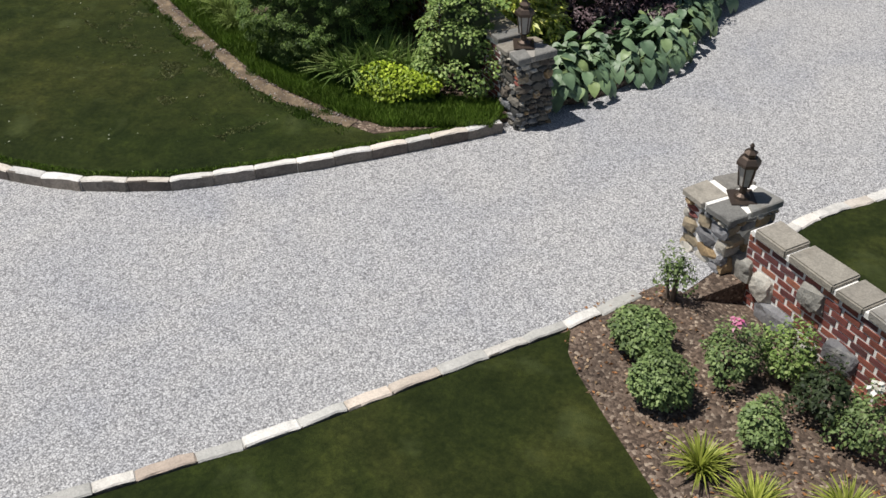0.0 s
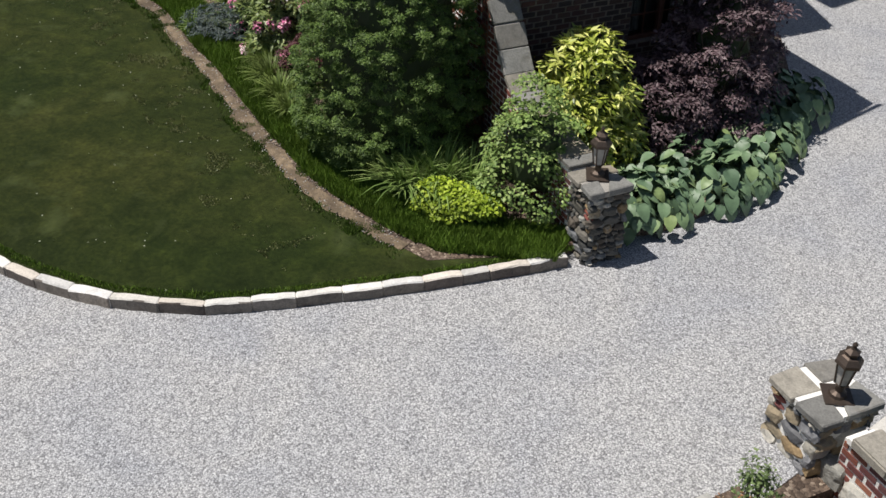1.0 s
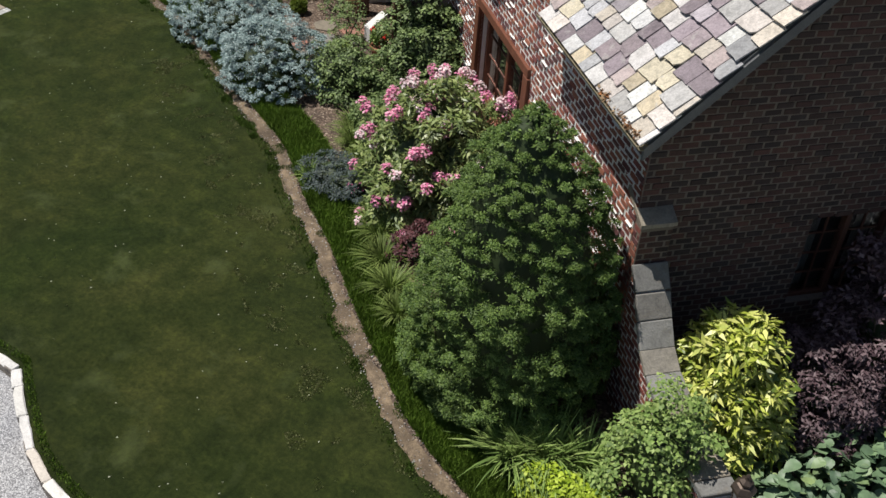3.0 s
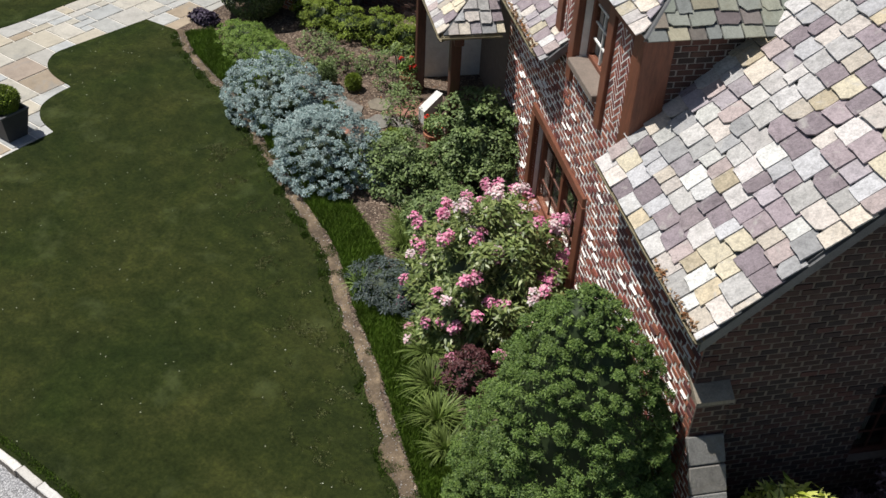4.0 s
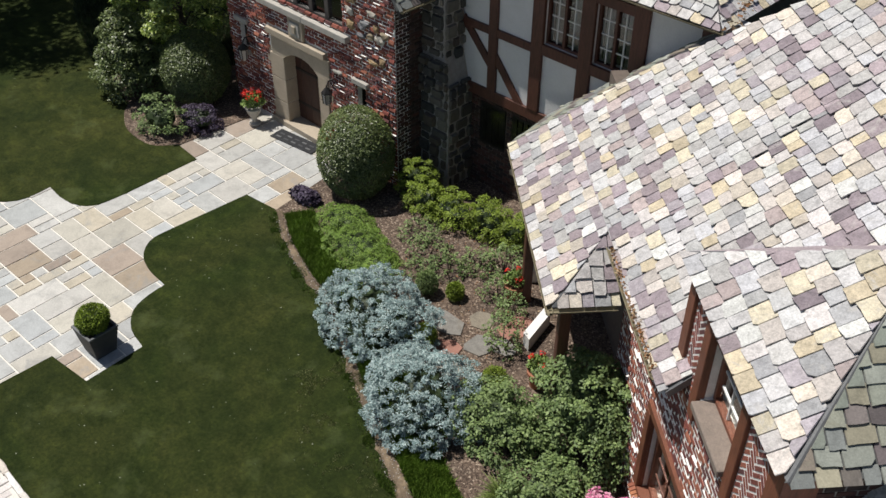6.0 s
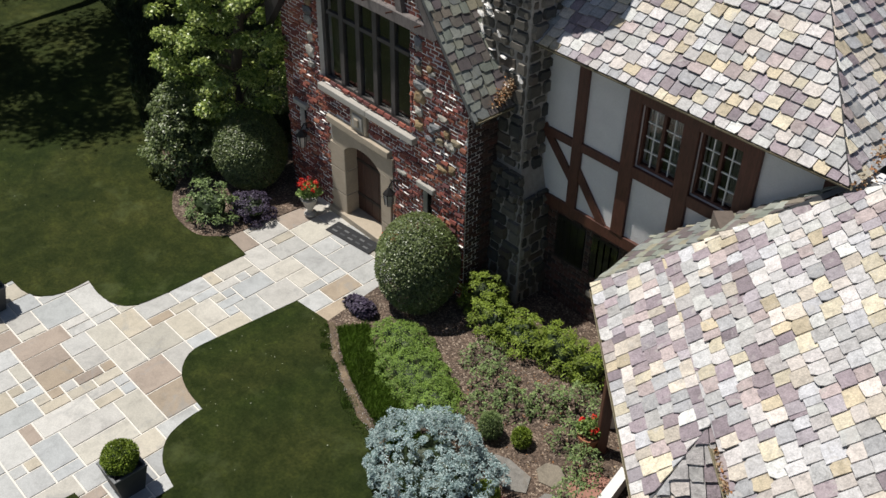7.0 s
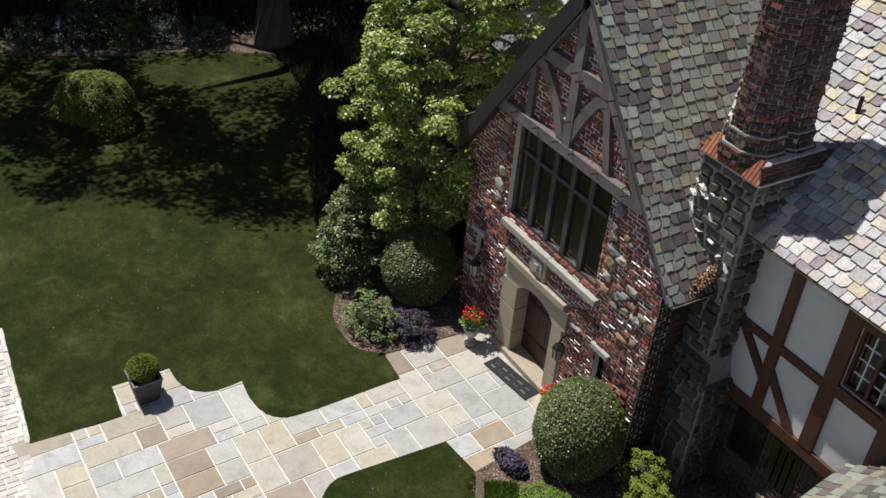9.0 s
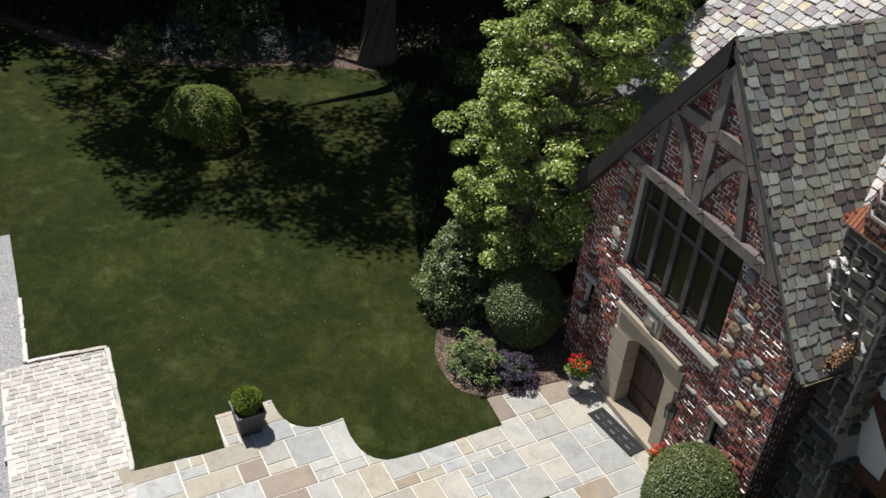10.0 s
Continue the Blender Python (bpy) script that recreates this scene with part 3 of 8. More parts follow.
def cells(u0, u1, v0, v1, holes):
    """the bounds less the holes, cut into rectangles"""
    us = sorted({u0, u1, *[x for h in holes for x in h[:2] if u0 < x < u1]})
    vs = sorted({v0, v1, *[x for h in holes for x in h[2:] if v0 < x < v1]})
    out = []
    for c, d in zip(vs, vs[1:]):
        run = None
        for a, b in zip(us, us[1:]):
            full = not any(h[0] <= (a + b) / 2 <= h[1] and h[2] <= (c + d) / 2 <= h[3] for h in holes)
            if full:
                run = (run[0], b) if run else (a, b)
            if not full and run:
                out.append((*run, c, d))
                run = None
        if run:
            out.append((*run, c, d))
    return out


def stone_mesh(name, rng, mat, sx, sy, sz, rough=0.16, sub=2):
    bm = bmesh.new()
    bmesh.ops.create_icosphere(bm, subdivisions=sub, radius=1.0)
    off = Vector((rng.random() * 50, rng.random() * 50, rng.random() * 50))
    for v in bm.verts:
        c = v.co
        k = max(abs(c.x), abs(c.y), abs(c.z))
        c = c.lerp(c / k, 0.55)
        c = c * (1 + rough * noise.noise(c * 1.7 + off) + rough * 0.5 * noise.noise(c * 4 + off))
        v.co = Vector((c.x * sx, c.y * sy, c.z * sz))
    me = bpy.data.meshes.new(name)
    bm.to_mesh(me)
    bm.free()
    me.materials.append(mat)
    return me


# ---- foliage ----
def unit_rows(a):
    return a / np.maximum(np.linalg.norm(a, axis=1, keepdims=True), 1e-9)


def leaf_arrays(P, D, size, width, rng, fold=0.15, spread=0.8, droop=0.0, flat=False):
    """diamond leaves at P pointing roughly along D; flat ones turn their blades up and outwards"""
    n = len(P)
    if flat:
        N = unit_rows(D * 0.7 + rng.normal(0, spread * 0.55, (n, 3)) + np.array([0, 0, 0.6]))
        T = rng.normal(0, 1, (n, 3)) + D * 0.8 + np.array([0, 0, -droop])
        D = unit_rows(T - N * np.sum(T * N, axis=1, keepdims=True))
        side = np.cross(D, N)
    else:
        D = unit_rows(D + rng.normal(0, spread, (n, 3)) + np.array([0, 0, -droop]))
        side = unit_rows(np.cross(D, unit_rows(rng.normal(0, 1, (n, 3)) + np.array([0, 0, 1.2]))))
    up = np.cross(side, D)
    s = size * rng.uniform(0.65, 1.3, (n, 1))
    a = P
    b = P + D * s * 0.45 + side * s * width * 0.5 + up * s * fold
    c = P + D * s
    d = P + D * s * 0.45 - side * s * width * 0.5 + up * s * fold
    V = np.stack([a, b, c, d], 1).reshape(-1, 3)
    F = np.arange(4 * n).reshape(n, 4)
    return V, F


def np_mesh(name, V, F, mat):
    me = bpy.data.meshes.new(name)
    n, k = F.shape
    me.vertices.add(len(V))
    me.vertices.foreach_set("co", np.asarray(V, dtype=np.float32).ravel())
    me.loops.add(n * k)
    me.loops.foreach_set("vertex_index", F.astype(np.int32).ravel())
    me.polygons.add(n)
    me.polygons.foreach_set("loop_start", np.arange(0, n * k, k, dtype=np.int32))
    me.polygons.foreach_set("loop_total", np.full(n, k, dtype=np.int32))
    me.update(calc_edges=True)
    me.materials.append(mat)
    return me


def spread_out(rng, cand, gap):
    """keeps the candidates that stand at least gap apart"""
    kept = []
    for i, p in enumerate(cand):
        if not kept or np.min(np.sum((cand[kept] - p) ** 2, axis=1)) > gap * gap:
            kept.append(i)
    return np.array(kept)


def clump_leaves(rng, C, O, R, n, leaf, width, squash=0.7, lift=0.6, spread=0.35, flat=False, droop=0.0):
    """every centre in C grows a tuft of n leaves that points along O and upwards"""
    k = len(C)
    Cn, On, Rn = np.repeat(C, n, 0), np.repeat(O, n, 0), np.repeat(R, n)[:, None]
    D = unit_rows(rng.normal(0, 0.75, (k * n, 3)) + On * 0.7 + np.array([0, 0, lift]))
    P = Cn + D * Rn * np.array([1, 1, squash]) * rng.uniform(0.62, 1.0, (k * n, 1))
    return leaf_arrays(P, D, leaf, width, rng, fold=0.06, spread=spread, flat=flat, droop=droop)


def shell_points(rng, n, radii, lump=0.2, lumps=18, inner=0.25, low=-0.35, square=2.0):
    """points in a lumpy shell of an ellipsoid, and their outward ways"""
    dirs = unit_rows(rng.normal(0, 1, (n * 2, 3)))
    dirs = dirs[dirs[:, 2] > low][:n]
    c = unit_rows(rng.normal(0, 1, (lumps, 3)))
    dot = dirs @ c.T
    bulge = np.exp((dot - 1) * 9).max(1)
    r = 1 - lump + lump * bulge * 1.3
    if square > 2.0:
        r = r / np.sum(np.abs(dirs) ** square, axis=1) ** (1 / square)
    r = r * (1 - inner * rng.random(len(dirs)) ** 1.6)
    P = dirs * r[:, None] * np.array(radii)
    return P, unit_rows(dirs / np.array(radii))


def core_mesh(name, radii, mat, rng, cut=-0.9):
    """a lumpy dark core: painted shade between the leaves, and keeps the far side from showing through"""
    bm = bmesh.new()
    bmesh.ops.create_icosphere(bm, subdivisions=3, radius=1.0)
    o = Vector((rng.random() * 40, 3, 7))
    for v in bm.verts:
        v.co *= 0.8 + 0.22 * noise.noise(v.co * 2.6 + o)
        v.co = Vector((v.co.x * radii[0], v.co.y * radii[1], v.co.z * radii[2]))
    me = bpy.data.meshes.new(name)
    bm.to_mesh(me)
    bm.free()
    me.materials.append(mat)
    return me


def bush(name, loc, radii, n, leaf, width, mat, label, category="shrub", seed=1, lump=0.22, lumps=20, inner=0.3, spread=0.7, droop=0.0, group="", stem=True, core=True, low=-0.45, z0=None, fold=0.15, inner_mat=None, flat=True, square=2.0):
    """a shrub: short stems, a dark core for the shade inside and a lumpy shell of leaves"""
    rng = np.random.default_rng(seed)
    t = thing(name, loc, label, category, group)
    zc = radii[2] * 0.85 if z0 is None else z0
    P, D = shell_points(rng, n, radii, lump, lumps, inner, low, square)
    P[:, 2] += zc
    P[:, 2] = np.maximum(P[:, 2], 0.02)
    V, F = leaf_arrays(P, D, leaf, width, rng, fold=fold, spread=spread, droop=droop, flat=flat)
    V[:, 2] = np.maximum(V[:, 2], 0.005)
    put("foliage", np_mesh("foliage", V, F, mat), t)
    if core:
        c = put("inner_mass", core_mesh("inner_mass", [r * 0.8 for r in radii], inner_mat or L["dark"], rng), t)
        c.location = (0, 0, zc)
    if stem:
        bm = bmesh.new()
        for k in range(3):
            a = k * 2.1 + seed
            tube(bm, [(0.03 * math.cos(a), 0.03 * math.sin(a), -0.03), (radii[0] * 0.25 * math.cos(a), radii[1] * 0.25 * math.sin(a), zc)], [0.025, 0.012], 5)
        part("stem", bm, M["bark"], t)
    return t


def clumped(name, loc, centres, radii, per, leaf, width, mat, label, category="shrub", seed=1, group="", squash=0.75, flat=True, spread=0.7, lift=0.5, core=0.62, droop=0.0):
    """a loose shrub made of many leafy tufts on stems"""
    rng = np.random.default_rng(seed)
    t = thing(name, loc, label, category, group)
    C = np.array(centres, float)
    mid = np.array([0, 0, C[:, 2].mean() * 0.6])
    V, F = clump_leaves(rng, C, unit_rows(C - mid), np.array(radii, float), per, leaf, width, squash, lift, spread, flat, droop)
    V[:, 2] = np.maximum(V[:, 2], 0.01)
    put("foliage", np_mesh("foliage", V, F, mat), t)
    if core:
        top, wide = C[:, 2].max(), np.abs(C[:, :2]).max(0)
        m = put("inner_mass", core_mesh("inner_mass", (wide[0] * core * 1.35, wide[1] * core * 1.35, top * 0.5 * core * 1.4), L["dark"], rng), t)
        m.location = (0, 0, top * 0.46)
    for c in C[::max(1, len(C) // 6)]:
        bm = bmesh.new()
        tube(bm, [(c[0] * 0.12, c[1] * 0.12, -0.03), (c[0] * 0.5, c[1] * 0.5, c[2] * 0.55), tuple(c)], [0.02, 0.014, 0.006], 5)
        part("stem", bm, M["bark"], t)
    return t


def dome_centres(rng, rx, ry, h, gap, lo=0.15, jitter=0.12):
    """tuft centres spread over a dome"""
    a = rng.uniform(0, 2 * math.pi, 900)
    c = rng.uniform(lo, 1.0, 900)
    s = np.sqrt(1 - c * c)
    k = 1 - jitter * rng.random(900) * 2
    cand = np.column_stack([rx * s * np.cos(a) * k, ry * s * np.sin(a) * k, h * c * k])
    return cand[spread_out(rng, cand, gap)]


def blades(name, loc, r, n, length, width, mat, label, category="plant", seed=1, group="", arch=0.9):
    """a tuft of arching strap leaves"""
    rng = np.random.default_rng(seed)
    t = thing(name, loc, label, category, group)
    V, F = [], []
    for i in range(n):
        a = rng.uniform(0, 2 * math.pi)
        base = np.array([math.cos(a), math.sin(a), 0]) * r * 0.25 * rng.random()
        ln = length * rng.uniform(0.6, 1.2)
        out = rng.uniform(0.25, 1.0) * arch
        d = np.array([math.cos(a), math.sin(a), 0])
        s = np.array([-math.sin(a), math.cos(a), 0])
        w = width * rng.uniform(0.7, 1.2)
        pts = []
        for k in range(5):
            q = k / 4
            pts.append(base + d * ln * out * q ** 1.4 + np.array([0, 0, ln * (0.95 * q - 0.75 * out * q * q)]))
        b = len(V)
        for k, p in enumerate(pts):
            hw = w * (1 - (k / 4) ** 2.2) * 0.5 + 0.0008
            p = np.array([p[0], p[1], max(p[2], 0.01)])
            V += [p - s * hw, p + s * hw]
        for k in range(4):
            F.append((b + 2 * k, b + 2 * k + 1, b + 2 * k + 3, b + 2 * k + 2))
    put("leaves", np_mesh("leaves", np.array(V), np.array(F), mat), t)
    return t


def flower_heads(parent, centres, radius, n, mat, seed=1, name="blossom", leaf=0.045):
    """round trusses of petals, one mesh a truss"""
    rng = np.random.default_rng(seed)
    for c in centres:
        D = unit_rows(rng.normal(0, 1, (n, 3)) + np.array([0, 0, 0.5]))
        P = D * radius * rng.uniform(0.55, 1.0, (n, 1)) + np.array(c)
        V, F = leaf_arrays(P, D, leaf, 0.9, rng, fold=0.1, spread=0.4, flat=True)
        put(name, np_mesh(name, V, F, mat), parent)


# ---- ground ----
def structure(ob, label="", category=""):
    return tagged(ob, label, category, kind="structure")


def sheet(name, pts, z, mat, label, category, thick=0.1, jitter=0.0):
    bm = bmesh.new()
    pts = [p for i, p in enumerate(pts) if math.hypot(p[0] - pts[i - 1][0], p[1] - pts[i - 1][1]) > 0.004]
    if area(pts) < 0:
        pts = pts[::-1]
    prism(bm, pts, z - thick, z)
    bm.normal_update()
    bmesh.ops.triangulate(bm, faces=[q for q in bm.faces if len(q.verts) > 4], ngon_method="EAR_CLIP")
    return structure(part(name, bm, mat), label, category)


def smooth_line(pts, step=0.15):
    """a Catmull-Rom line through the points"""
    out = []
    P = [Vector((*p, 0)) for p in pts]
    P = [P[0] * 2 - P[1], *P, P[-1] * 2 - P[-2]]
    for a, b, c, d in zip(P, P[1:], P[2:], P[3:]):
        n = max(2, int((c - b).length / step))
        for k in range(n):
            t = k / n
            q = 0.5 * ((2 * b) + (c - a) * t + (2 * a - 5 * b + 4 * c - d) * t * t + (3 * b - a - 3 * c + d) * t ** 3)
            out.append((q.x, q.y))
    out.append((P[-2].x, P[-2].y))
    return out


def arc(cx, cy, r, a0, a1, n=12):
    return [(cx + r * math.cos(radians(a0 + (a1 - a0) * k / n)), cy + r * math.sin(radians(a0 + (a1 - a0) * k / n))) for k in range(n + 1)]


KERB_A = smooth_line([(-3.66, 12.20), (-4.62, 11.34), (-5.69, 10.48), (-6.73, 9.73), (-7.40, 9.43), (-8.11, 9.23), (-8.90, 9.18), (-9.52, 9.22), (-10.21, 9.38), (-10.86, 9.72), (-11.30, 9.98), (-11.56, 10.15)]) + smooth_line([(-11.62, 10.17), (-12.06, 10.15), (-13.2, 10.11), (-14.6, 10.04), (-16.0, 9.95)])
BED_A = smooth_line([(-5.10, 11.42), (-5.80, 11.61), (-6.39, 11.82), (-7.28, 12.20), (-8.31, 12.88), (-9.14, 13.46), (-10.43, 14.43), (-11.35, 15.02), (-12.60, 15.95), (-13.90, 16.58), (-15.80, 17.55), (-17.63, 18.48), (-18.25, 18.62), (-19.59, 19.11), (-20.61, 19.68)])
WALK_R = [(-20.0, 12.27), (-19.97, 13.98), (-18.96, 14.09), (-19.02, 15.27), *smooth_line([(-19.02, 15.27), (-19.58, 15.38), (-20.02, 15.70), (-20.20, 16.15), (-20.24, 16.54)])[1:], *smooth_line([(-20.26, 16.55), (-20.80, 16.58), (-21.26, 16.71), (-21.56, 16.95), (-21.72, 17.25), (-21.72, 17.7)])[1:], (-21.62, 19.58), (-20.72, 19.68)]
WALK_L = [(-25.13, 12.50), (-25.07, 14.22), (-26.0, 14.27), (-26.03, 15.46), *smooth_line([(-26.03, 15.46), (-25.62, 15.48), (-25.28, 15.60), (-25.02, 15.88), (-24.96, 16.25), (-25.0, 16.66)])[1:], *smooth_line([(-25.0, 16.67), (-24.5, 16.62), (-24.07, 16.68), (-23.76, 16.84), (-23.6, 17.15), (-23.57, 17.7)])[1:], (-23.62, 19.64), (-24.44, 19.70)]
PAVE = lambda x: 12.05 + (-16.0 - x) * 0.048
BED_N = smooth_line([(-24.44, 19.70), (-24.95, 19.22), (-25.93, 19.22), (-26.7, 19.6), (-27.29, 20.0), (-29.70, 20.55), (-32.5, 21.6), (-36.0, 23.2), (-40.3, 23.6)])

bm = bmesh.new()
bmesh.ops.create_circle(bm, cap_ends=True, radius=420, segments=64)
for v in bm.verts:
    v.co.z = -0.56
structure(part("ground", bm, M["lawn"]), "rough grass reaching to the horizon round the property", "ground")
sheet("road_gravel_drive", [(-34, -18), (-13.5, -18), (-6.15, 3.85), (-5.06, 5.06), (-3.81, 6.25), (-2.39, 7.85), (-0.98, 9.52), (-0.55, 10.35), (0.1, 11.0), (0.75, 11.85), (2.2, 13.1), (5, 14.9), (9, 16.9), (22, 17.9), (22, 46), (-4.5, 46), (-4.5, 13), (-34, 13)], -0.12, M["gravel"], "pale grey crushed-stone gravel driveway", "driveway", 0.1)
sheet("lawn_front", KERB_A + [(-16.0, 12.05)] + [(-20.0, PAVE(-20.0))] + WALK_R + list(reversed(BED_A)) + [(-4.2, 11.95)], 0.0, M["lawn"], "dark green mown lawn in front of the brick wing", "lawn", 0.2)
sheet("lawn_north", [(-28.80, 12.66)] + WALK_L + BED_N + [(-62, 40), (-75, 14), (-46.5, 12.2), (-46, 11.6), (-31.4, 11.16), (-28.88, 11.02)], 0.0, M["lawn"], "dark green mown lawn with dappled shade beyond the walk", "lawn", 0.2)
sheet("planting_bed", BED_A + [(-20.68, 19.64), (-20.9, 21.3), (-20.6, 22.2), (-19.4, 23.75), (-13.0, 24.0), (-5.0, 16.0), (-3.4, 12.75), (-4.2, 11.95)], 0.006, M["mulch"], "brown bark-mulched planting bed along the house", "flower bed", 0.2)
sheet("planting_bed_north", BED_N + [(-40.3, 30), (-24.5, 30), (-24.6, 22.2), (-24.3, 21.8)], 0.006, M["mulch"], "mulched planting bed under the tree by the front door", "flower bed", 0.2)
sheet("planting_bed_hosta", smooth_line([(-3.55, 12.9), (-2.85, 13.35), (-2.25, 14.4), (-1.85, 15.8), (-1.9, 17.5), (-2.5, 19.9)]) + [(-8, 22), (-6.2, 14.9)], -0.03, M["mulch"], "shaded mulched bed filled with hostas", "flower bed", 0.15)
KERB_B = [(x + 0.10, y - 0.13) for x, y in ((-6.3, 4.15), (-5.30, 5.33), (-4.55, 6.05), (-4.05, 6.52), (-3.33, 7.33), (-2.63, 8.12), (-1.99, 8.82), (-1.28, 9.74))]
BEDB = smooth_line([(-1.90, 8.60), (-1.66, 8.17), (-1.33, 7.74), (-0.98, 7.31), (-0.67, 6.94), (-0.2, 6.4), (0.6, 5.2)])
sheet("lawn_near", [(x + 0.08, y - 0.06) for x, y in KERB_B[:-1]] + BEDB[2:] + [(4, 4.5), (22, -6), (22, -18), (-13.4, -18)], -0.045, M["lawn"], "dark green mown lawn inside the stone edging", "lawn", 0.15)
BS, BN_ = Vector((-0.7478, 0.6639)), Vector((-0.6639, -0.7478))
EDGE = [tuple(BS * q + BN_ * -6.45) for q in (-1.0, 2.0, 5.0, 7.25)]
sheet("planting_bed_gate", BEDB + [(4, 4.5)] + EDGE + [(-1.85, 8.72)], -0.05, M["mulch"], "brown mulched rose bed beside the brick gate wall", "flower bed", 0.15)
sheet("planting_bed_corner", [tuple(BS * q + BN_ * n) for q, n in ((6.95, -6.45), (7.35, -6.45), (7.95, -6.9), (7.95, -7.45), (6.95, -7.45))], -0.13, M["mulch"], "mulched corner of the rose bed at the pillar foot", "flower bed", 0.4)
bm = bmesh.new()
rows = [[bm.verts.new((*(BS * q + BN_ * n), z)) for n, z in ((-6.44, -0.05), (-6.8, -0.20), (-7.1, -0.34), (-7.5, -0.50))] for q in (7.12, 6.5, 5.0, 2.0, -1.0)]
for a, b in zip(rows, rows[1:]):
    for k in range(3):
        bm.faces.new((a[k], a[k + 1], b[k + 1], b[k]))
structure(part("planting_bed_slope", bm, M["mulch"]), "mulched bank falling towards the gate wall", "flower bed")
sheet("lawn_beyond_gate", smooth_line([(-0.15, 10.65), (0.12, 11.25), (0.75, 11.92), (2.2, 13.2), (5, 15.0), (9, 17)]) + [(22, 18), (22, 4), (4.8, 8.1)], -0.02, M["lawn"], "mown lawn behind the gate wall", "lawn", 0.15)
sheet("pavement_cobble_apron", [(-16.0, 9.92), (-16.0, 12.05), (-28.80, 12.70), (-28.88, 11.02), (-28.8, 10.5), (-16.1, 9.85)], -0.035, M["joint"], "pale mortar bed of the cobbled apron", "paving", 0.1)
sheet("pavement_entrance_walk", [(-19.9, 12.2), (-18.85, 14.0), (-18.9, 15.4), (-20.1, 16.0), (-20.1, 17), (-21.4, 18.5), (-21.5, 19.4), (-20.5, 19.5), (-20.5, 22.2), (-24.9, 22.2), (-24.9, 19.5), (-23.8, 19.5), (-23.8, 18.2), (-25.3, 17), (-25.3, 16), (-26.5, 15.8), (-26.5, 14.2), (-25.6, 14.1), (-25.7, 12.4)], -0.028, M["joint"], "pale pointing between the flagstones of the entrance walk", "paving", 0.12)

# the bare earth strip along the bed
bm = bmesh.new()
rng = random.Random(4)
rows = []
line = BED_A[2:]
for i, (x, y) in enumerate(line):
    a, b = Vector((*line[max(0, i - 1)], 0)), Vector((*line[min(len(line) - 1, i + 1)], 0))
    d = (b - a).normalized()
    nrm = Vector((-d.y, d.x, 0))
    wide = (0.16 if x > -14.2 else 0.09) * (0.55 + 0.45 * min(1, i / 10))
    lo = -0.02 - 0.17 * abs(noise.noise((x * 4.9, y * 4.9, 0))) - 0.22 * max(0.0, noise.noise((x * 1.4, y * 1.4, 3)) - 0.12)
    hi = wide * (0.75 + 0.7 * noise.noise((x * 2.3, y * 2.3, 5)))
    rows.append([bm.verts.new((x + nrm.x * k * -1, y + nrm.y * k * -1, z)) for k, z in ((lo, 0.003), (lo * 0.4, 0.014), (0.02, 0.020), (max(hi, 0.05), 0.012))])
for a, b in zip(rows, rows[1:]):
    for k in range(3):
        bm.faces.new((a[k], a[k + 1], b[k + 1], b[k]))
structure(part("trim_earth_strip", bm, M["dirt"]), "bare tan earth strip between lawn and bed", "earth strip")


# ---- the house: frames of its faces ----
TH = radians(41.6)
SD, ND = Vector((-math.cos(TH), math.sin(TH), 0)), Vector((-math.sin(TH), -math.cos(TH), 0))
UP = Vector((0, 0, 1))


def sn(s, n, z=0.0):
    return SD * s + ND * n + UP * z


WALL_N = -6.92                              # garden face of the wing
wing = Fr(sn(0, WALL_N), -SD, UP)           # u = -s
gable = Fr(sn(13.8, 0), -ND, UP)            # end wall of the wing, u = -n
front = Fr((0, 22.19, 0), (1, 0, 0), UP)    # entrance face, u = x
tudor = Fr((0, 23.55, 0), (1, 0, 0), UP)
PITCH = 0.87
rl = math.hypot(1, PITCH)
EAVE_N, EAVE_Z = -6.62, 3.82


def roof_frame(n0, z0, pitch):
    return Fr(sn(0, n0, z0), -SD, -ND + UP * pitch)


wing_roof = roof_frame(EAVE_N, EAVE_Z, PITCH)
low_roof = roof_frame(EAVE_N, EAVE_Z, 0.96)

# wing walls
WIN1 = (-19.95, -17.65, 0.82, 2.38)
WIN2 = (-18.67, -17.56, 4.05, 5.12)
wall_wing = structure(wall_panel("wall_wing", wing, cells(-21.95, -13.84, -0.2, 3.95, [WIN1, WIN2]) + cells(-19.5, -16.5, 3.95, 5.44, [WIN2]), 0.32, M["mortar"]), "red brick garden wall of the wing with pale mortar", "wall")
WING_H = 6.15
WIN5 = (9.20, 10.35, 1.05, 2.36)
wall_gable = structure(wall_panel("wall_gable_end", gable, cells(6.923, 11.7, -0.2, 3.75, [WIN5]), 0.32, M["mortar_tan_shade"]), "brown brick end wall of the wing, its shade darkened into the colour", "wall")
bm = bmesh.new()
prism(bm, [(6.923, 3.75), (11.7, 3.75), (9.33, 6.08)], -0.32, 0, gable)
structure(part("wall_gable_peak", bm, M["mortar_tan_shade"]), "brown brick peak of the wing end wall, shade in its colour", "wall")
wall_back = structure(wall_panel("wall_back", Fr(sn(0, -11.7), SD, UP), [(13.8, 27, -0.2, 3.8)], 0.3, M["mortar_grey"]), "brick rear wall of the wing", "wall")
bm = bmesh.new()
for s0 in (16.5, 19.5):                     # cheeks of the two-storey bay
    side = Fr(sn(s0, 0), -ND, UP)
    fbox(bm, side, 7.0, 11.5, 3.3, 5.42, -0.3 if s0 < 17 else 0.0, 0.0 if s0 < 17 else 0.3)
wall_cheek = structure(part("wall_bay_cheeks", bm, M["mortar_grey"]), "brick side walls of the tall bay above the roofs", "wall")
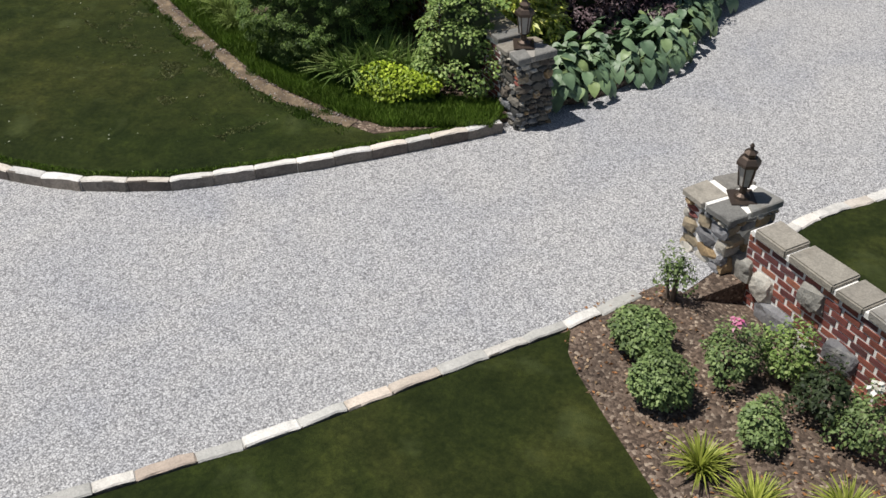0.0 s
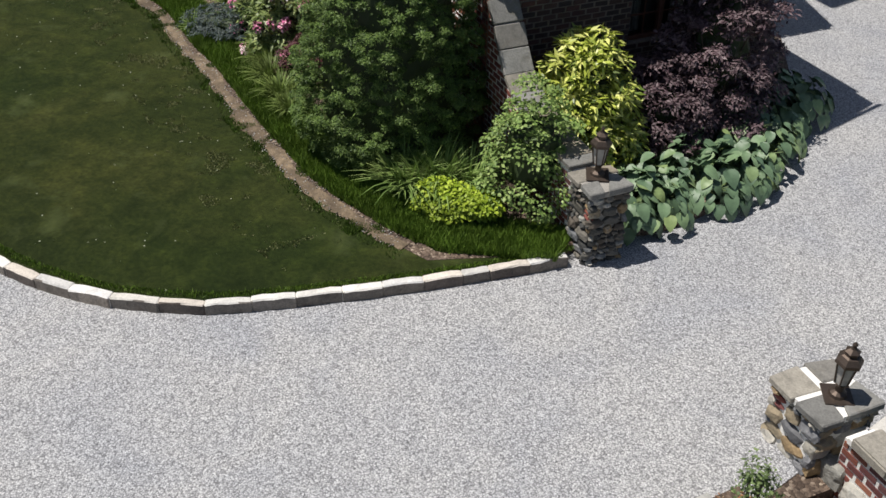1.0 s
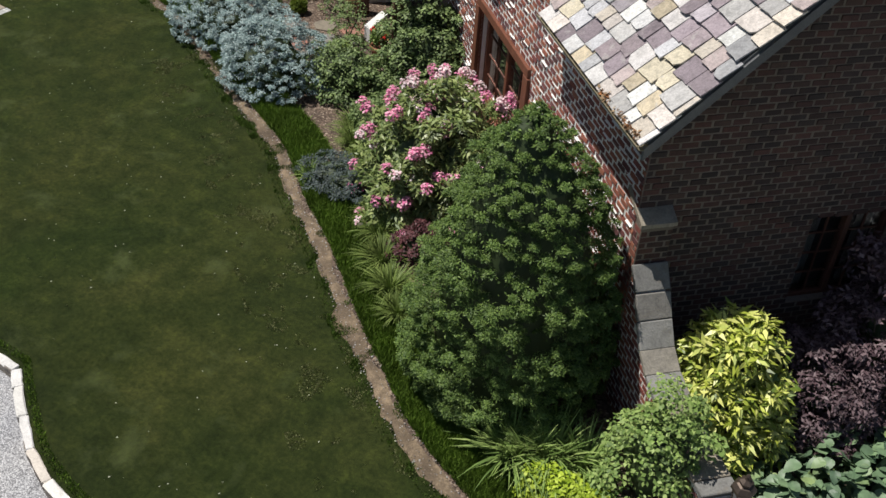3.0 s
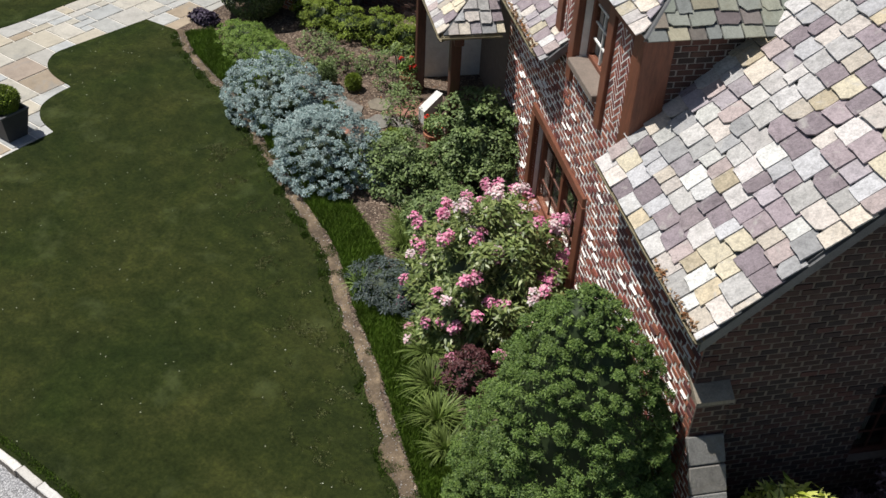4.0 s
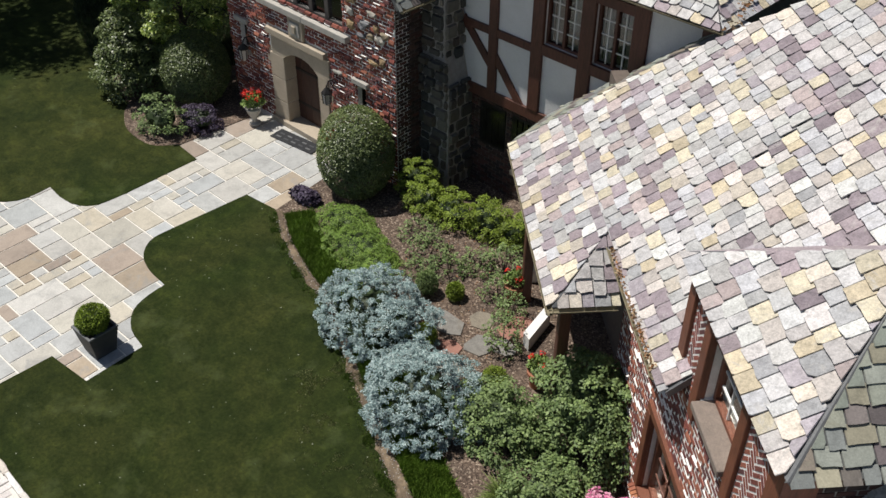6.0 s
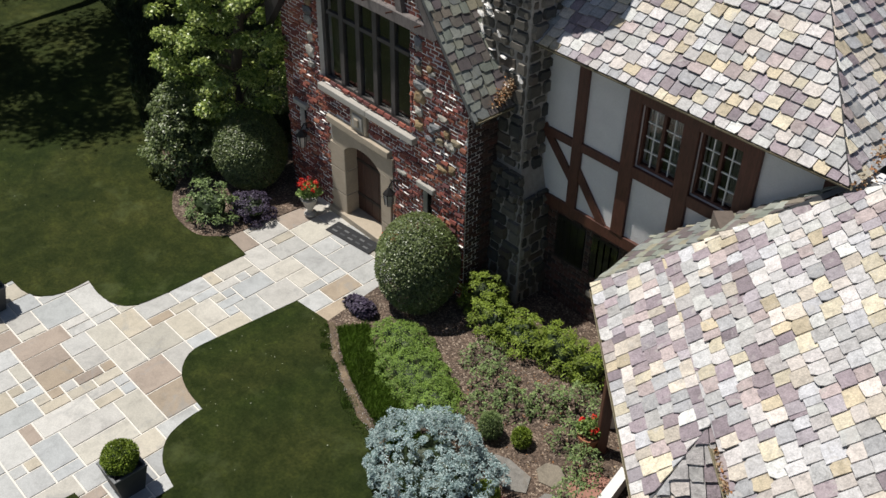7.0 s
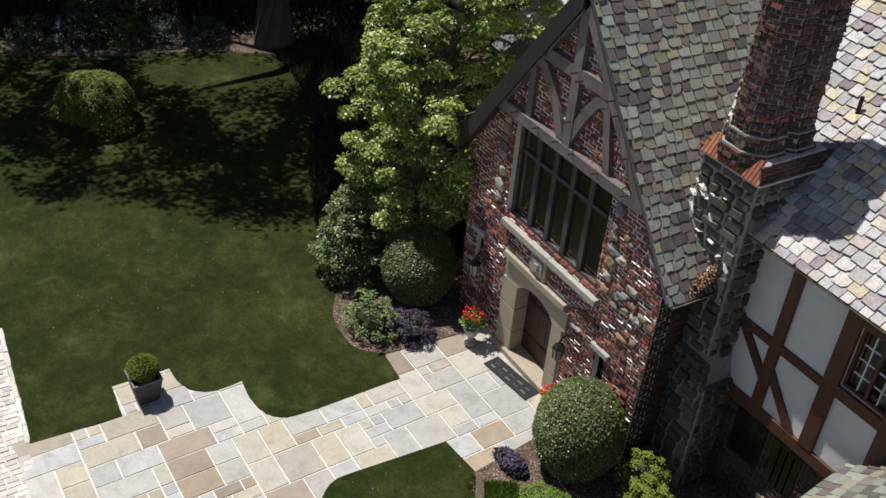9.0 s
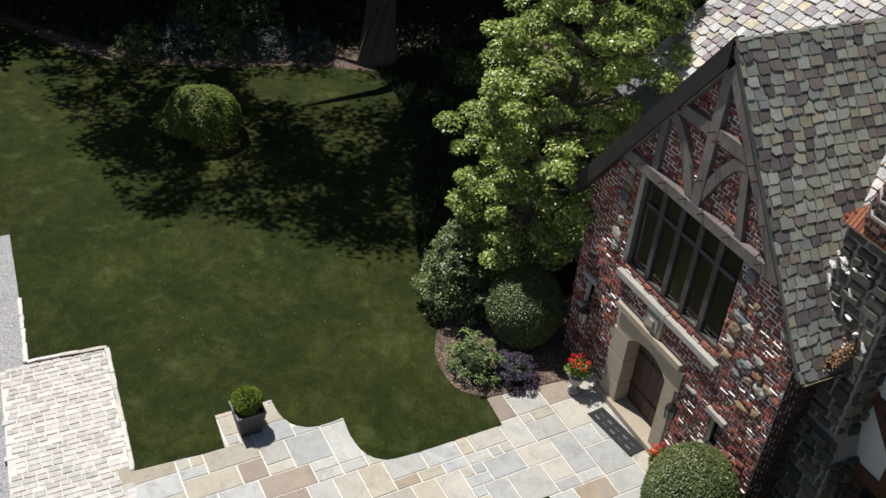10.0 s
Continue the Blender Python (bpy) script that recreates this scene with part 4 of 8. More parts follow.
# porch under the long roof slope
structure(wall_panel("wall_porch_back", Fr(sn(0, -7.4), -SD, UP), [(-26.2, -21.95, -0.2, 4.4)], 0.3, M["mortar_shade"]), "recessed back wall of the porch, its shade in the dark colour", "wall")
structure(wall_panel("wall_porch_end", Fr(sn(26.0, 0), ND, UP), [(-10.4, -6.1, -0.2, 3.05)], 0.3, M["mortar"]), "brick end wall under the long roof slope", "wall")

# entrance walls
WX0, WX1 = -25.38, -19.44
DOOR = (-23.26, -21.98, -0.1, 2.12)
WIN3 = (-24.02, -21.06, 3.20, 5.46)
SLITS = [(-24.94, -24.68, 1.55, 2.25), (-20.68, -20.40, 1.40, 2.15)]
PEAK_X, PEAK_Z, ENT_EAVE_Z, ENT_HALF = -22.38, 8.80, 4.42, 3.28
wall_front = structure(wall_panel("wall_entrance", front, cells(WX0, WX1, -0.2, 4.75, [DOOR, WIN3, *SLITS]) + cells(-25.1, -19.7, 4.75, 5.12, [WIN3]) + cells(-24.8, -19.95, 5.12, 5.6, [WIN3]), 0.4, M["mortar"]), "rough clinker brick entrance front with pale mortar", "wall")
bm = bmesh.new()
prism(bm, [(-24.62, 5.6), (-20.14, 5.6), (PEAK_X, 8.55)], -0.4, 0.0, front)
wall_entgable = structure(part("wall_entrance_gable", bm, M["mortar"]), "brick-filled timbered gable over the entrance", "wall")
structure(wall_panel("wall_entrance_left", Fr((WX0, 0, 0), (0, -1, 0), UP), [(-30, -22.59, -0.2, 4.9)], 0.3, M["mortar_grey"]), "brick side wall of the entrance block", "wall")
wall_eright = structure(wall_panel("wall_entrance_right", Fr((WX1, 0, 0), (0, 1, 0), UP), [(22.59, 24.2, -0.2, 4.6)], 0.3, M["mortar_shade"]), "brick side wall of the entrance block, shade in its colour", "wall")
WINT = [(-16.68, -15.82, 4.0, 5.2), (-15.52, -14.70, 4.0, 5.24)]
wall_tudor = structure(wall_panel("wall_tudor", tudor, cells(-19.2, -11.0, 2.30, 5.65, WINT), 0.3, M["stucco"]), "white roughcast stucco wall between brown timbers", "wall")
wall_tbase = structure(wall_panel("wall_tudor_base", Fr((0, 23.64, 0), (1, 0, 0), UP), [(-19.2, -11.0, -0.2, 2.30)], 0.3, M["mortar_shade"]), "brick ground floor below the timbered wall, shade in its colour", "wall")
structure(wall_panel("wall_rear", Fr((0, 33.0, 0), (-1, 0, 0), UP), [(6, 26.2, -0.2, 5.6)], 0.3, M["mortar_grey"]), "brick rear wall of the main house", "wall")
structure(wall_panel("wall_main_left", Fr((-26.2, 0, 0), (0, -1, 0), UP), [(-33, -23.6, -0.2, 5.6)], 0.3, M["stucco"]), "stucco end wall of the main house", "wall")


# ---- roofs: decks; the slates lie on them ----
def deck(name, poly, thick, mat, label):
    """poly: 3D corners, counter-clockwise seen from above"""
    bm = bmesh.new()
    P = [Vector(p) for p in poly]
    nrm = (P[1] - P[0]).cross(P[2] - P[0]).normalized()
    a = [bm.verts.new(p) for p in P]
    b = [bm.verts.new(p - nrm * thick) for p in P]
    k = len(P)
    bm.faces.new(a)
    bm.faces.new(list(reversed(b)))
    for i in range(k):
        bm.faces.new((a[i], b[i], b[(i + 1) % k], a[(i + 1) % k]))
    return structure(part(name, bm, mat), label, "roof")


def wz(n):
    return EAVE_Z - PITCH * (n - EAVE_N)


RIDGE1_N = -9.32
LOW_PITCH = 0.96


def wl(n):
    return EAVE_Z - LOW_PITCH * (n - EAVE_N)


BAY_N = -5.70
HIP_A, HIP_T, HIP_B = (26.08, BAY_N), (25.30, -7.88), (22.9, -12.0)
VERGE_S = 13.40
roof_low = deck("roof_low_wing", [sn(VERGE_S, EAVE_N, EAVE_Z), sn(VERGE_S, RIDGE1_N, wl(RIDGE1_N)), sn(18.2, RIDGE1_N, wl(RIDGE1_N)), sn(18.2, EAVE_N - 0.6, wl(EAVE_N - 0.6)), sn(16.55, EAVE_N - 0.6, wl(EAVE_N - 0.6)), sn(16.55, EAVE_N, EAVE_Z)], 0.1, M["lead"], "multicoloured slate roof of the low wing")
deck("roof_low_back", [sn(18.2, RIDGE1_N, wl(RIDGE1_N)), sn(VERGE_S, RIDGE1_N, wl(RIDGE1_N)), sn(VERGE_S, -11.62, wz(EAVE_N)), sn(18.2, -11.62, wz(EAVE_N))], 0.1, M["slate_rest"], "rear slate slope of the low wing")
roof_long = deck("roof_long_slope", [sn(19.0, EAVE_N, EAVE_Z), sn(19.0, -12.0, wz(-12.0)), sn(HIP_B[0], HIP_B[1], wz(-12.0)), sn(*HIP_T, wz(HIP_T[1])), sn(HIP_A[0], BAY_N, wz(BAY_N)), sn(21.55, BAY_N, wz(BAY_N)), sn(22.35, EAVE_N - 0.02, wz(EAVE_N - 0.02)), sn(21.75, EAVE_N, EAVE_Z)], 0.1, M["lead"], "long multicoloured slate slope over the porch")
hip_poly = [sn(HIP_A[0], BAY_N, wz(BAY_N)), sn(*HIP_T, wz(HIP_T[1])), (-13.0, 23.32, 5.55), (-15.92, 23.32, 2.98)]
roof_lhip = deck("roof_long_hip", hip_poly, 0.08, M["lead"], "grey slate hip where the long roof meets the timbered wall")
deck("roof_long_back", [sn(HIP_B[0], -12.0, wz(-12.0)), sn(17.5, -12.0, wz(-12.0)), sn(17.5, -17.5, wz(-6.6)), sn(HIP_B[0], -17.5, wz(-6.6))], 0.1, M["slate_rest"], "rear slate slope of the long roof")
BE_Z, BP = 5.46, 0.74
B0, B1, BN = 16.30, 19.70, -6.80
BC = (B0 + B1) / 2
BH = (B1 - B0) / 2
bay_front = Fr(sn(0, BN, BE_Z), -SD, -ND + UP * BP)
bay_side = Fr(sn(B0, 0, BE_Z), -ND, SD + UP * BP)
roof_bay_f = deck("roof_bay_front", [sn(B0, BN, BE_Z), sn(BC, BN - BH, BE_Z + BP * BH), sn(B1, BN, BE_Z)], 0.07, M["lead"], "pale slate hip over the front of the tall bay")
roof_bay_s = deck("roof_bay_side", [sn(B0, BN, BE_Z), sn(B0, -12.5, BE_Z), sn(BC, -12.5, BE_Z + BP * BH), sn(BC, BN - BH, BE_Z + BP * BH)], 0.07, M["lead"], "mossy grey-green slate side slope of the tall bay")
deck("roof_bay_left", [sn(B1, -12.5, BE_Z), sn(B1, BN, BE_Z), sn(BC, BN - BH, BE_Z + BP * BH), sn(BC, -12.5, BE_Z + BP * BH)], 0.07, M["slate_rest"], "pale slate far slope of the tall bay")
# little hip that closes the porch eaves
HZ = wz(BAY_N)
roof_hip = deck("roof_porch_return", [sn(21.55, BAY_N, HZ), sn(21.55, EAVE_N - 0.1, HZ), sn(22.35, EAVE_N - 0.02, wz(EAVE_N - 0.02))], 0.06, M["lead"], "grey slate return at the end of the porch eaves")
porch_hip = Fr(sn(21.55, 0, HZ), -ND, (SD * 0.8 + UP * (wz(EAVE_N) - HZ)))

EP = (PEAK_Z - ENT_EAVE_Z) / ENT_HALF
ent_r = Fr((PEAK_X + ENT_HALF, 0, ENT_EAVE_Z), (0, 1, 0), (-1, 0, EP))
roof_ent_r = deck("roof_entrance_right", [(PEAK_X + ENT_HALF, 22.0, ENT_EAVE_Z), (PEAK_X + ENT_HALF, 30.0, ENT_EAVE_Z), (PEAK_X, 30.0, PEAK_Z), (PEAK_X, 22.0, PEAK_Z)], 0.09, M["lead"], "mossy grey-green slate slope of the entrance gable")
deck("roof_entrance_left", [(PEAK_X - ENT_HALF, 27.5, ENT_EAVE_Z), (PEAK_X - ENT_HALF, 22.0, ENT_EAVE_Z), (PEAK_X, 22.0, PEAK_Z), (PEAK_X, 27.5, PEAK_Z)], 0.09, M["slate_mossy_rest"], "far slate slope of the entrance gable")
TY, TZ, TP = 23.14, 5.70, 0.86
TX0, TX1 = -26.6, -12.85
TRY = 27.8
main_f = Fr((0, TY, TZ), (1, 0, 0), (0, 1, TP))
RZ = TZ + TP * (TRY - TY)
VAL_X = PEAK_X + (PEAK_Z - TZ) / EP          # foot of the valley between main roof and entrance roof
VAL_Y = TY + (PEAK_Z - TZ) / TP
bm = bmesh.new()
prism(bm, [(VAL_Y, PEAK_Z - 0.1), (TRY, PEAK_Z - 0.1), (TRY, RZ - 0.2)], PEAK_X - 0.12, PEAK_X - 0.02, Fr((0, 0, 0), (0, 1, 0), UP))
structure(part("wall_roof_cheek_west", bm, M["stucco"]), "plain rendered cheek wall above the entrance ridge", "wall")
roof_main_w = deck("roof_main_west", [(TX0, TY, TZ), (PEAK_X, TY, TZ), (PEAK_X, TRY, TZ + TP * (TRY - TY)), (TX0, TRY, TZ + TP * (TRY - TY))], 0.1, M["lead"], "slate roof beyond the entrance gable")
roof_main = deck("roof_main_front", [(VAL_X, TY, TZ), (TX1, TY, TZ), (TX1 - (TRY - TY), TRY, RZ), (PEAK_X, TRY, RZ), (PEAK_X, VAL_Y, PEAK_Z)], 0.1, M["lead"], "multicoloured slate main roof above the timbered wall")
main_h = Fr((TX1, 0, TZ), (0, 1, 0), (-1, 0, TP))
roof_mainh = deck("roof_main_hip", [(TX1, TY, TZ), (TX1, 33, TZ), (TX1 - (TRY - TY), TRY, TZ + TP * (TRY - TY))], 0.1, M["lead"], "slate hip end of the main roof")
deck("roof_main_back", [(TX1, 33, TZ), (TX0, 33, TZ), (TX0, TRY, TZ + TP * (TRY - TY)), (TX1 - (TRY - TY), TRY, TZ + TP * (TRY - TY))], 0.1, M["slate_rest"], "rear slope of the main roof")


# gutters and fascias
def gutter(name, a, b, label, r=0.055):
    bm = bmesh.new()
    a, b = Vector(a), Vector(b)
    d = (b - a).normalized()
    side = d.cross(UP).normalized()
    rows = []
    for p in (a, a.lerp(b, 0.33), a.lerp(b, 0.66), b):
        rows.append([bm.verts.new(p + side * (r * math.cos(t)) + UP * (r * math.sin(t))) for t in [math.pi * (1 + k / 6) for k in range(7)]]
                    + [bm.verts.new(p + side * (0.82 * r * math.cos(t)) + UP * (0.82 * r * math.sin(t))) for t in [math.pi * (2 - k / 6) for k in range(7)]])
    for p, q in zip(rows, rows[1:]):
        for k in range(14):
            bm.faces.new((p[k], p[(k + 1) % 14], q[(k + 1) % 14], q[k]))
    bm.faces.new(rows[0])
    bm.faces.new(rows[-1])
    return structure(part(name, bm, M["gutter"]), label, "gutter")


g = -0.02
gutter("trim_gutter_low", sn(VERGE_S - 0.03, EAVE_N + 0.05, EAVE_Z + g), sn(16.5, EAVE_N + 0.05, EAVE_Z + g), "weathered gutter with moss along the low wing eaves", 0.065)
gutter("trim_gutter_long", sn(19.3, EAVE_N + 0.05, EAVE_Z + g), sn(21.95, EAVE_N + 0.05, EAVE_Z + g), "weathered gutter full of brown leaves", 0.075)
gutter("trim_gutter_porch", sn(21.45, BAY_N + 0.05, HZ + g), sn(25.95, BAY_N + 0.05, HZ + g), "weathered gutter along the porch eaves", 0.06)
gutter("trim_gutter_porch_end", sn(21.49, BAY_N + 0.05, HZ + g), sn(21.49, EAVE_N - 0.05, HZ + g), "dark gutter on the porch end", 0.045)
gutter("trim_gutter_main", (TX1 + 0.05, TY - 0.02, TZ + g), (-19.0, TY - 0.02, TZ + g), "dark gutter above the timbered wall", 0.045)
gutter("trim_gutter_entrance", (PEAK_X + ENT_HALF + 0.05, 22.02, ENT_EAVE_Z + g), (PEAK_X + ENT_HALF + 0.05, 22.9, ENT_EAVE_Z + g), "short copper gutter with brown leaves", 0.06)


def board(name, fr, u0, u1, v0, v1, w0, w1, mat, label, category="trim", bevel=0.008):
    bm = bmesh.new()
    fbox(bm, fr, u0, u1, v0, v1, w0, w1, bevel)
    return structure(part(name, bm, mat), label, category)


bm = bmesh.new()                              # verge board of the wing end
vr = Fr(sn(VERGE_S + 0.01, 0, 0), -ND, UP)
prism(bm, [(6.60, 3.62), (9.32, 6.22), (9.32, 6.36), (6.60, 3.76)], 0.0, 0.04, vr)
prism(bm, [(9.32, 6.22), (11.58, 4.03), (11.58, 4.17), (9.32, 6.36)], 0.0, 0.04, vr)
structure(part("trim_verge_wing", bm, M["lead"]), "dark verge board under the slates of the wing end", "trim")
# soffit of the entrance gable
bm = bmesh.new()
ev = Fr((0, 22.01, 0), (1, 0, 0), UP)
for sgn in (-1, 1):
    e = PEAK_X + sgn * ENT_HALF
    dp = 0.48 if sgn < 0 else 0.2
    up = 0.03 if sgn < 0 else -0.02
    pts = [(e, ENT_EAVE_Z - dp), (PEAK_X, PEAK_Z - dp), (PEAK_X, PEAK_Z + up), (e, ENT_EAVE_Z + up)]
    prism(bm, pts if sgn > 0 else list(reversed(pts)), -0.16, 0.04 if sgn < 0 else 0.0, ev)
structure(part("trim_verge_entrance", bm, M["timber_verge_shade"]), "near-black timber verge of the entrance gable, shade in its colour", "trim")


# ---- shrubs and trees ----
def conifer_cone(loc, h, r, label, seed=3):
    """a dense dwarf spruce: a cone of separate tufted clumps with shaded gaps between"""
    rng = np.random.default_rng(seed)
    t = thing("spruce_tree", loc, label, "tree")
    q = rng.random(5000) ** 1.1
    a = rng.uniform(0, 2 * math.pi, 5000)
    rr = r * np.maximum((1 - q ** 2.1) ** 0.62, 0.10) * np.where(q > 0.12, 1.0, 0.82 + q * 1.5)
    bough = np.array([noise.noise((2.1 * x, 2.1 * y, 3.6 * z)) for x, y, z in zip(rr * np.cos(a), rr * np.sin(a), q * h)])
    rr = rr * (0.99 + 0.46 * np.clip(bough, -0.6, 0.25)) * rng.uniform(0.92, 1.03, 5000)
    cand = np.column_stack([rr * np.cos(a), rr * np.sin(a), 0.16 + q * (h - 0.36)])
    C = cand[spread_out(rng, cand, 0.13)]
    O = unit_rows(np.column_stack([C[:, 0], C[:, 1], 0.30 + 0.9 * (C[:, 2] / h) ** 3]))
    R = rng.uniform(0.07, 0.15, len(C)) * (1 - 0.35 * C[:, 2] / h)
    V1, F1 = clump_leaves(rng, C, O, R, 250, 0.034, 0.36, 0.55, 0.5, 0.9, True)
    k = rng.integers(0, len(cand), 5000)
    O2 = unit_rows(np.column_stack([cand[k, 0], cand[k, 1], np.full(len(k), 0.4)]))
    V2, F2 = leaf_arrays(cand[k] * np.array([0.86, 0.86, 1.0]) + rng.normal(0, 0.04, (len(k), 3)), O2, 0.05, 0.45, rng, spread=0.6, flat=True)
    put("crown", np_mesh("crown", np.concatenate([V1, V2]), np.concatenate([F1, F2 + len(V1)]), L["spruce"]), t)
    # dark core puts the shade into the gaps between the tufts
    bm = bmesh.new()
    prof = [(r * 0.5, 0.1), (r * 0.76, 0.45), (r * 0.76, h * 0.3), (r * 0.66, h * 0.55), (r * 0.46, h * 0.76), (r * 0.2, h * 0.88), (0.03, h * 0.93)]
    lathe(bm, prof, 18)
    for v in bm.verts:
        v.co *= 1 + 0.07 * noise.noise(v.co * 2.3)
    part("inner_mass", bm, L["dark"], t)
    bm = bmesh.new()
    tube(bm, [(0, 0, -0.05), (0, 0, 0.5), (0.01, 0, h * 0.8)], [0.09, 0.08, 0.02], 8)
    part("trunk", bm, M["bark"], t)
    return t


conifer_cone((-6.70, 13.60, 0.0), 4.10, 1.15, "tall dense dwarf spruce cone with tufted green needles")


def spreading_blue(loc, rx, ry, h, label, seed):
    """a mounded blue spruce: bristling upturned shoots in layered sprays"""
    rng = np.random.default_rng(seed)
    t = thing("blue_spruce", loc, label, "shrub", "blue spruces")
    n = 9000
    a = rng.uniform(0, 2 * math.pi, n)
    c = rng.uniform(-0.05, 1.0, n)
    s = np.sqrt(np.maximum(1 - c * c, 0))
    tier = np.array([0.93 + 0.34 * noise.noise((x * 2.2 + seed, y * 2.2, z * 4.2)) for x, y, z in zip(s * np.cos(a), s * np.sin(a), c)])
    cand = np.column_stack([rx * s * np.cos(a) * tier, ry * s * np.sin(a) * tier, 0.14 + (h - 0.2) * np.maximum(c, 0.02) * tier * rng.uniform(0.9, 1.03, n)])
    C = cand[spread_out(rng, cand, 0.15)]
    O = unit_rows(np.column_stack([C[:, 0] / rx, C[:, 1] / ry, np.full(len(C), 0.25)]))
    V, F = clump_leaves(rng, C, O, rng.uniform(0.075, 0.125, len(C)), 90, 0.05, 0.36, 0.5, 0.5, 0.6, True)
    V[:, 2] = np.maximum(V[:, 2], 0.02)
    put("foliage", np_mesh("foliage", V, F, L["blue"]), t)
    m = put("inner_mass", core_mesh("inner_mass", (rx * 0.72, ry * 0.72, h * 0.62), L["dark"], rng), t)
    m.location = (0, 0, 0.14)
    bm = bmesh.new()
    tube(bm, [(0, 0, -0.05), (0.02, 0, h * 0.6)], [0.06, 0.03], 7)
    part("trunk", bm, M["bark"], t)
    return t


spreading_blue((-16.30, 18.62, 0), 1.20, 1.0, 1.18, "mounded silvery blue spruce beside the lawn edge", 5)
spreading_blue((-14.18, 17.70, 0), 1.04, 0.94, 1.34, "rounded silvery blue spruce at the lawn edge", 9)

bush("boxwood_dome", (-19.95, 21.42, 0), (0.86, 0.84, 1.10), 26000, 0.042, 0.62, L["box"], "large clipped dark green boxwood dome beside the door", "shrub", 11, 0.03, 30, 0.10, 0.7, low=-0.8, z0=1.0)
bush("boxwood_dome", (-25.92, 21.36, 0), (0.88, 0.86, 0.98), 26000, 0.042, 0.62, L["box"], "clipped dark green boxwood dome under the tree", "shrub", 12, 0.03, 30, 0.10, 0.7, low=-0.8, z0=0.9)
rg = np.random.default_rng(21)
rc = dome_centres(rg, 1.22, 1.14, 1.98, 0.29, 0.10, 0.14)
rho = clumped("rhododendron", (-9.66, 16.42, 0), rc, rg.uniform(0.2, 0.32, len(rc)), 190, 0.115, 0.32, L["rhodo"], "large rhododendron in full pink bloom against the brick wall", seed=22, spread=0.75)
rs = random.Random(8)
hot, pale = [], []
for c in rc:
    d = unit_rows(np.array([[c[0], c[1], c[2] - 0.7]]))[0]
    if noise.noise(Vector((d[0] * 2.3, d[1] * 2.3, d[2] * 2.3 + 4))) < -0.34:
        continue
    for k in range(rs.choice((0, 1, 2, 3, 4))):
        p = np.array(c) + d * 0.31 + np.array([rs.uniform(-0.15, 0.15), rs.uniform(-0.15, 0.15), rs.uniform(-0.05, 0.10)])
        (pale if rs.random() < 0.22 + 0.3 * (p[2] > 1.45) else hot).append(tuple(p))
flower_heads(rho, hot, 0.088, 60, L["pink"], 5, "blossom", 0.048)
flower_heads(rho, pale, 0.082, 54, L["pink_pale"], 6, "blossom", 0.046)
def loose(name, loc, rx, ry, h, gap, tuft, per, leaf, width, mat, label, seed, category="shrub", group="", squash=0.75, lo=0.12, flat=True, core=0.6, lift=0.5):
    """a shrub of uneven tufts over a dome"""
    r = np.random.default_rng(seed)
    c = dome_centres(r, rx, ry, h, gap, lo, 0.16)
    return clumped(name, loc, c, r.uniform(tuft * 0.7, tuft * 1.25, len(c)), per, leaf, width, mat, label, category, seed + 1, group, squash, flat, 0.7, lift, core)


loose("climbing_rose", (-11.75, 19.05, 0), 0.98, 0.74, 1.95, 0.24, 0.24, 130, 0.066, 0.62, L["shrub"], "tall loose dark green rose bush beside the brick wall", 31)
loose("rose_bush", (-12.95, 18.25, 0), 0.95, 0.68, 0.95, 0.22, 0.2, 110, 0.06, 0.62, L["shrub"], "spreading green rose bush", 32)
loose("rose_bush", (-11.35, 17.65, 0), 0.75, 0.62, 0.80, 0.22, 0.2, 110, 0.06, 0.62, L["shrub"], "low green rose bush behind the rhododendron", 33)
loose("juniper_mound", (-11.0, 15.85, 0), 0.85, 0.55, 0.40, 0.15, 0.14, 90, 0.06, 0.3, L["greyblue"], "low grey-blue creeping juniper", 34, squash=0.5)
loose("barberry", (-8.95, 14.95, 0), 0.42, 0.40, 0.62, 0.15, 0.13, 90, 0.045, 0.6, L["barberry"], "small dark maroon barberry bush", 35)
loose("viburnum", (-4.45, 13.0, 0), 0.60, 0.56, 1.68, 0.25, 0.22, 125, 0.058, 0.65, L["fresh"], "airy light green viburnum beside the stone gate pillar", 41)
loose("aucuba", (-4.32, 14.46, 0), 0.70, 0.62, 1.74, 0.19, 0.20, 64, 0.145, 0.30, L["aucuba"], "bright yellow variegated aucuba behind the wall", 42, core=0.6, lo=0.05)
loose("japanese_maple", (-2.95, 16.30, 0), 0.85, 0.9, 2.75, 0.30, 0.28, 190, 0.08, 0.4, L["maple"], "dark purple cut-leaf Japanese maple in shade", 43, "tree", core=0.45, squash=0.5)
loose("purple_shrub", (-3.48, 15.42, 0), 0.72, 0.6, 1.25, 0.24, 0.24, 170, 0.07, 0.4, L["maple"], "low dark purple maple mound behind the hostas", 45, core=0.45, squash=0.55)

# evergreen yews and mats below the timbered wall
for k, (x, y, rx, ry, h) in enumerate([(-18.85, 22.25, 0.55, 0.42, 0.95), (-18.35, 21.95, 0.45, 0.40, 0.75), (-17.6, 22.1, 0.6, 0.42, 0.72), (-16.8, 22.3, 0.62, 0.42, 0.85), (-16.15, 22.45, 0.45, 0.4, 0.8)]):
    loose("yew_shrub", (x, y, 0), rx, ry, h, 0.19, 0.16, 120, 0.05, 0.42, L["lime"], "yellow-green yew below the timbered wall", 50 + 2 * k, group="yews under the wall", lift=0.9)
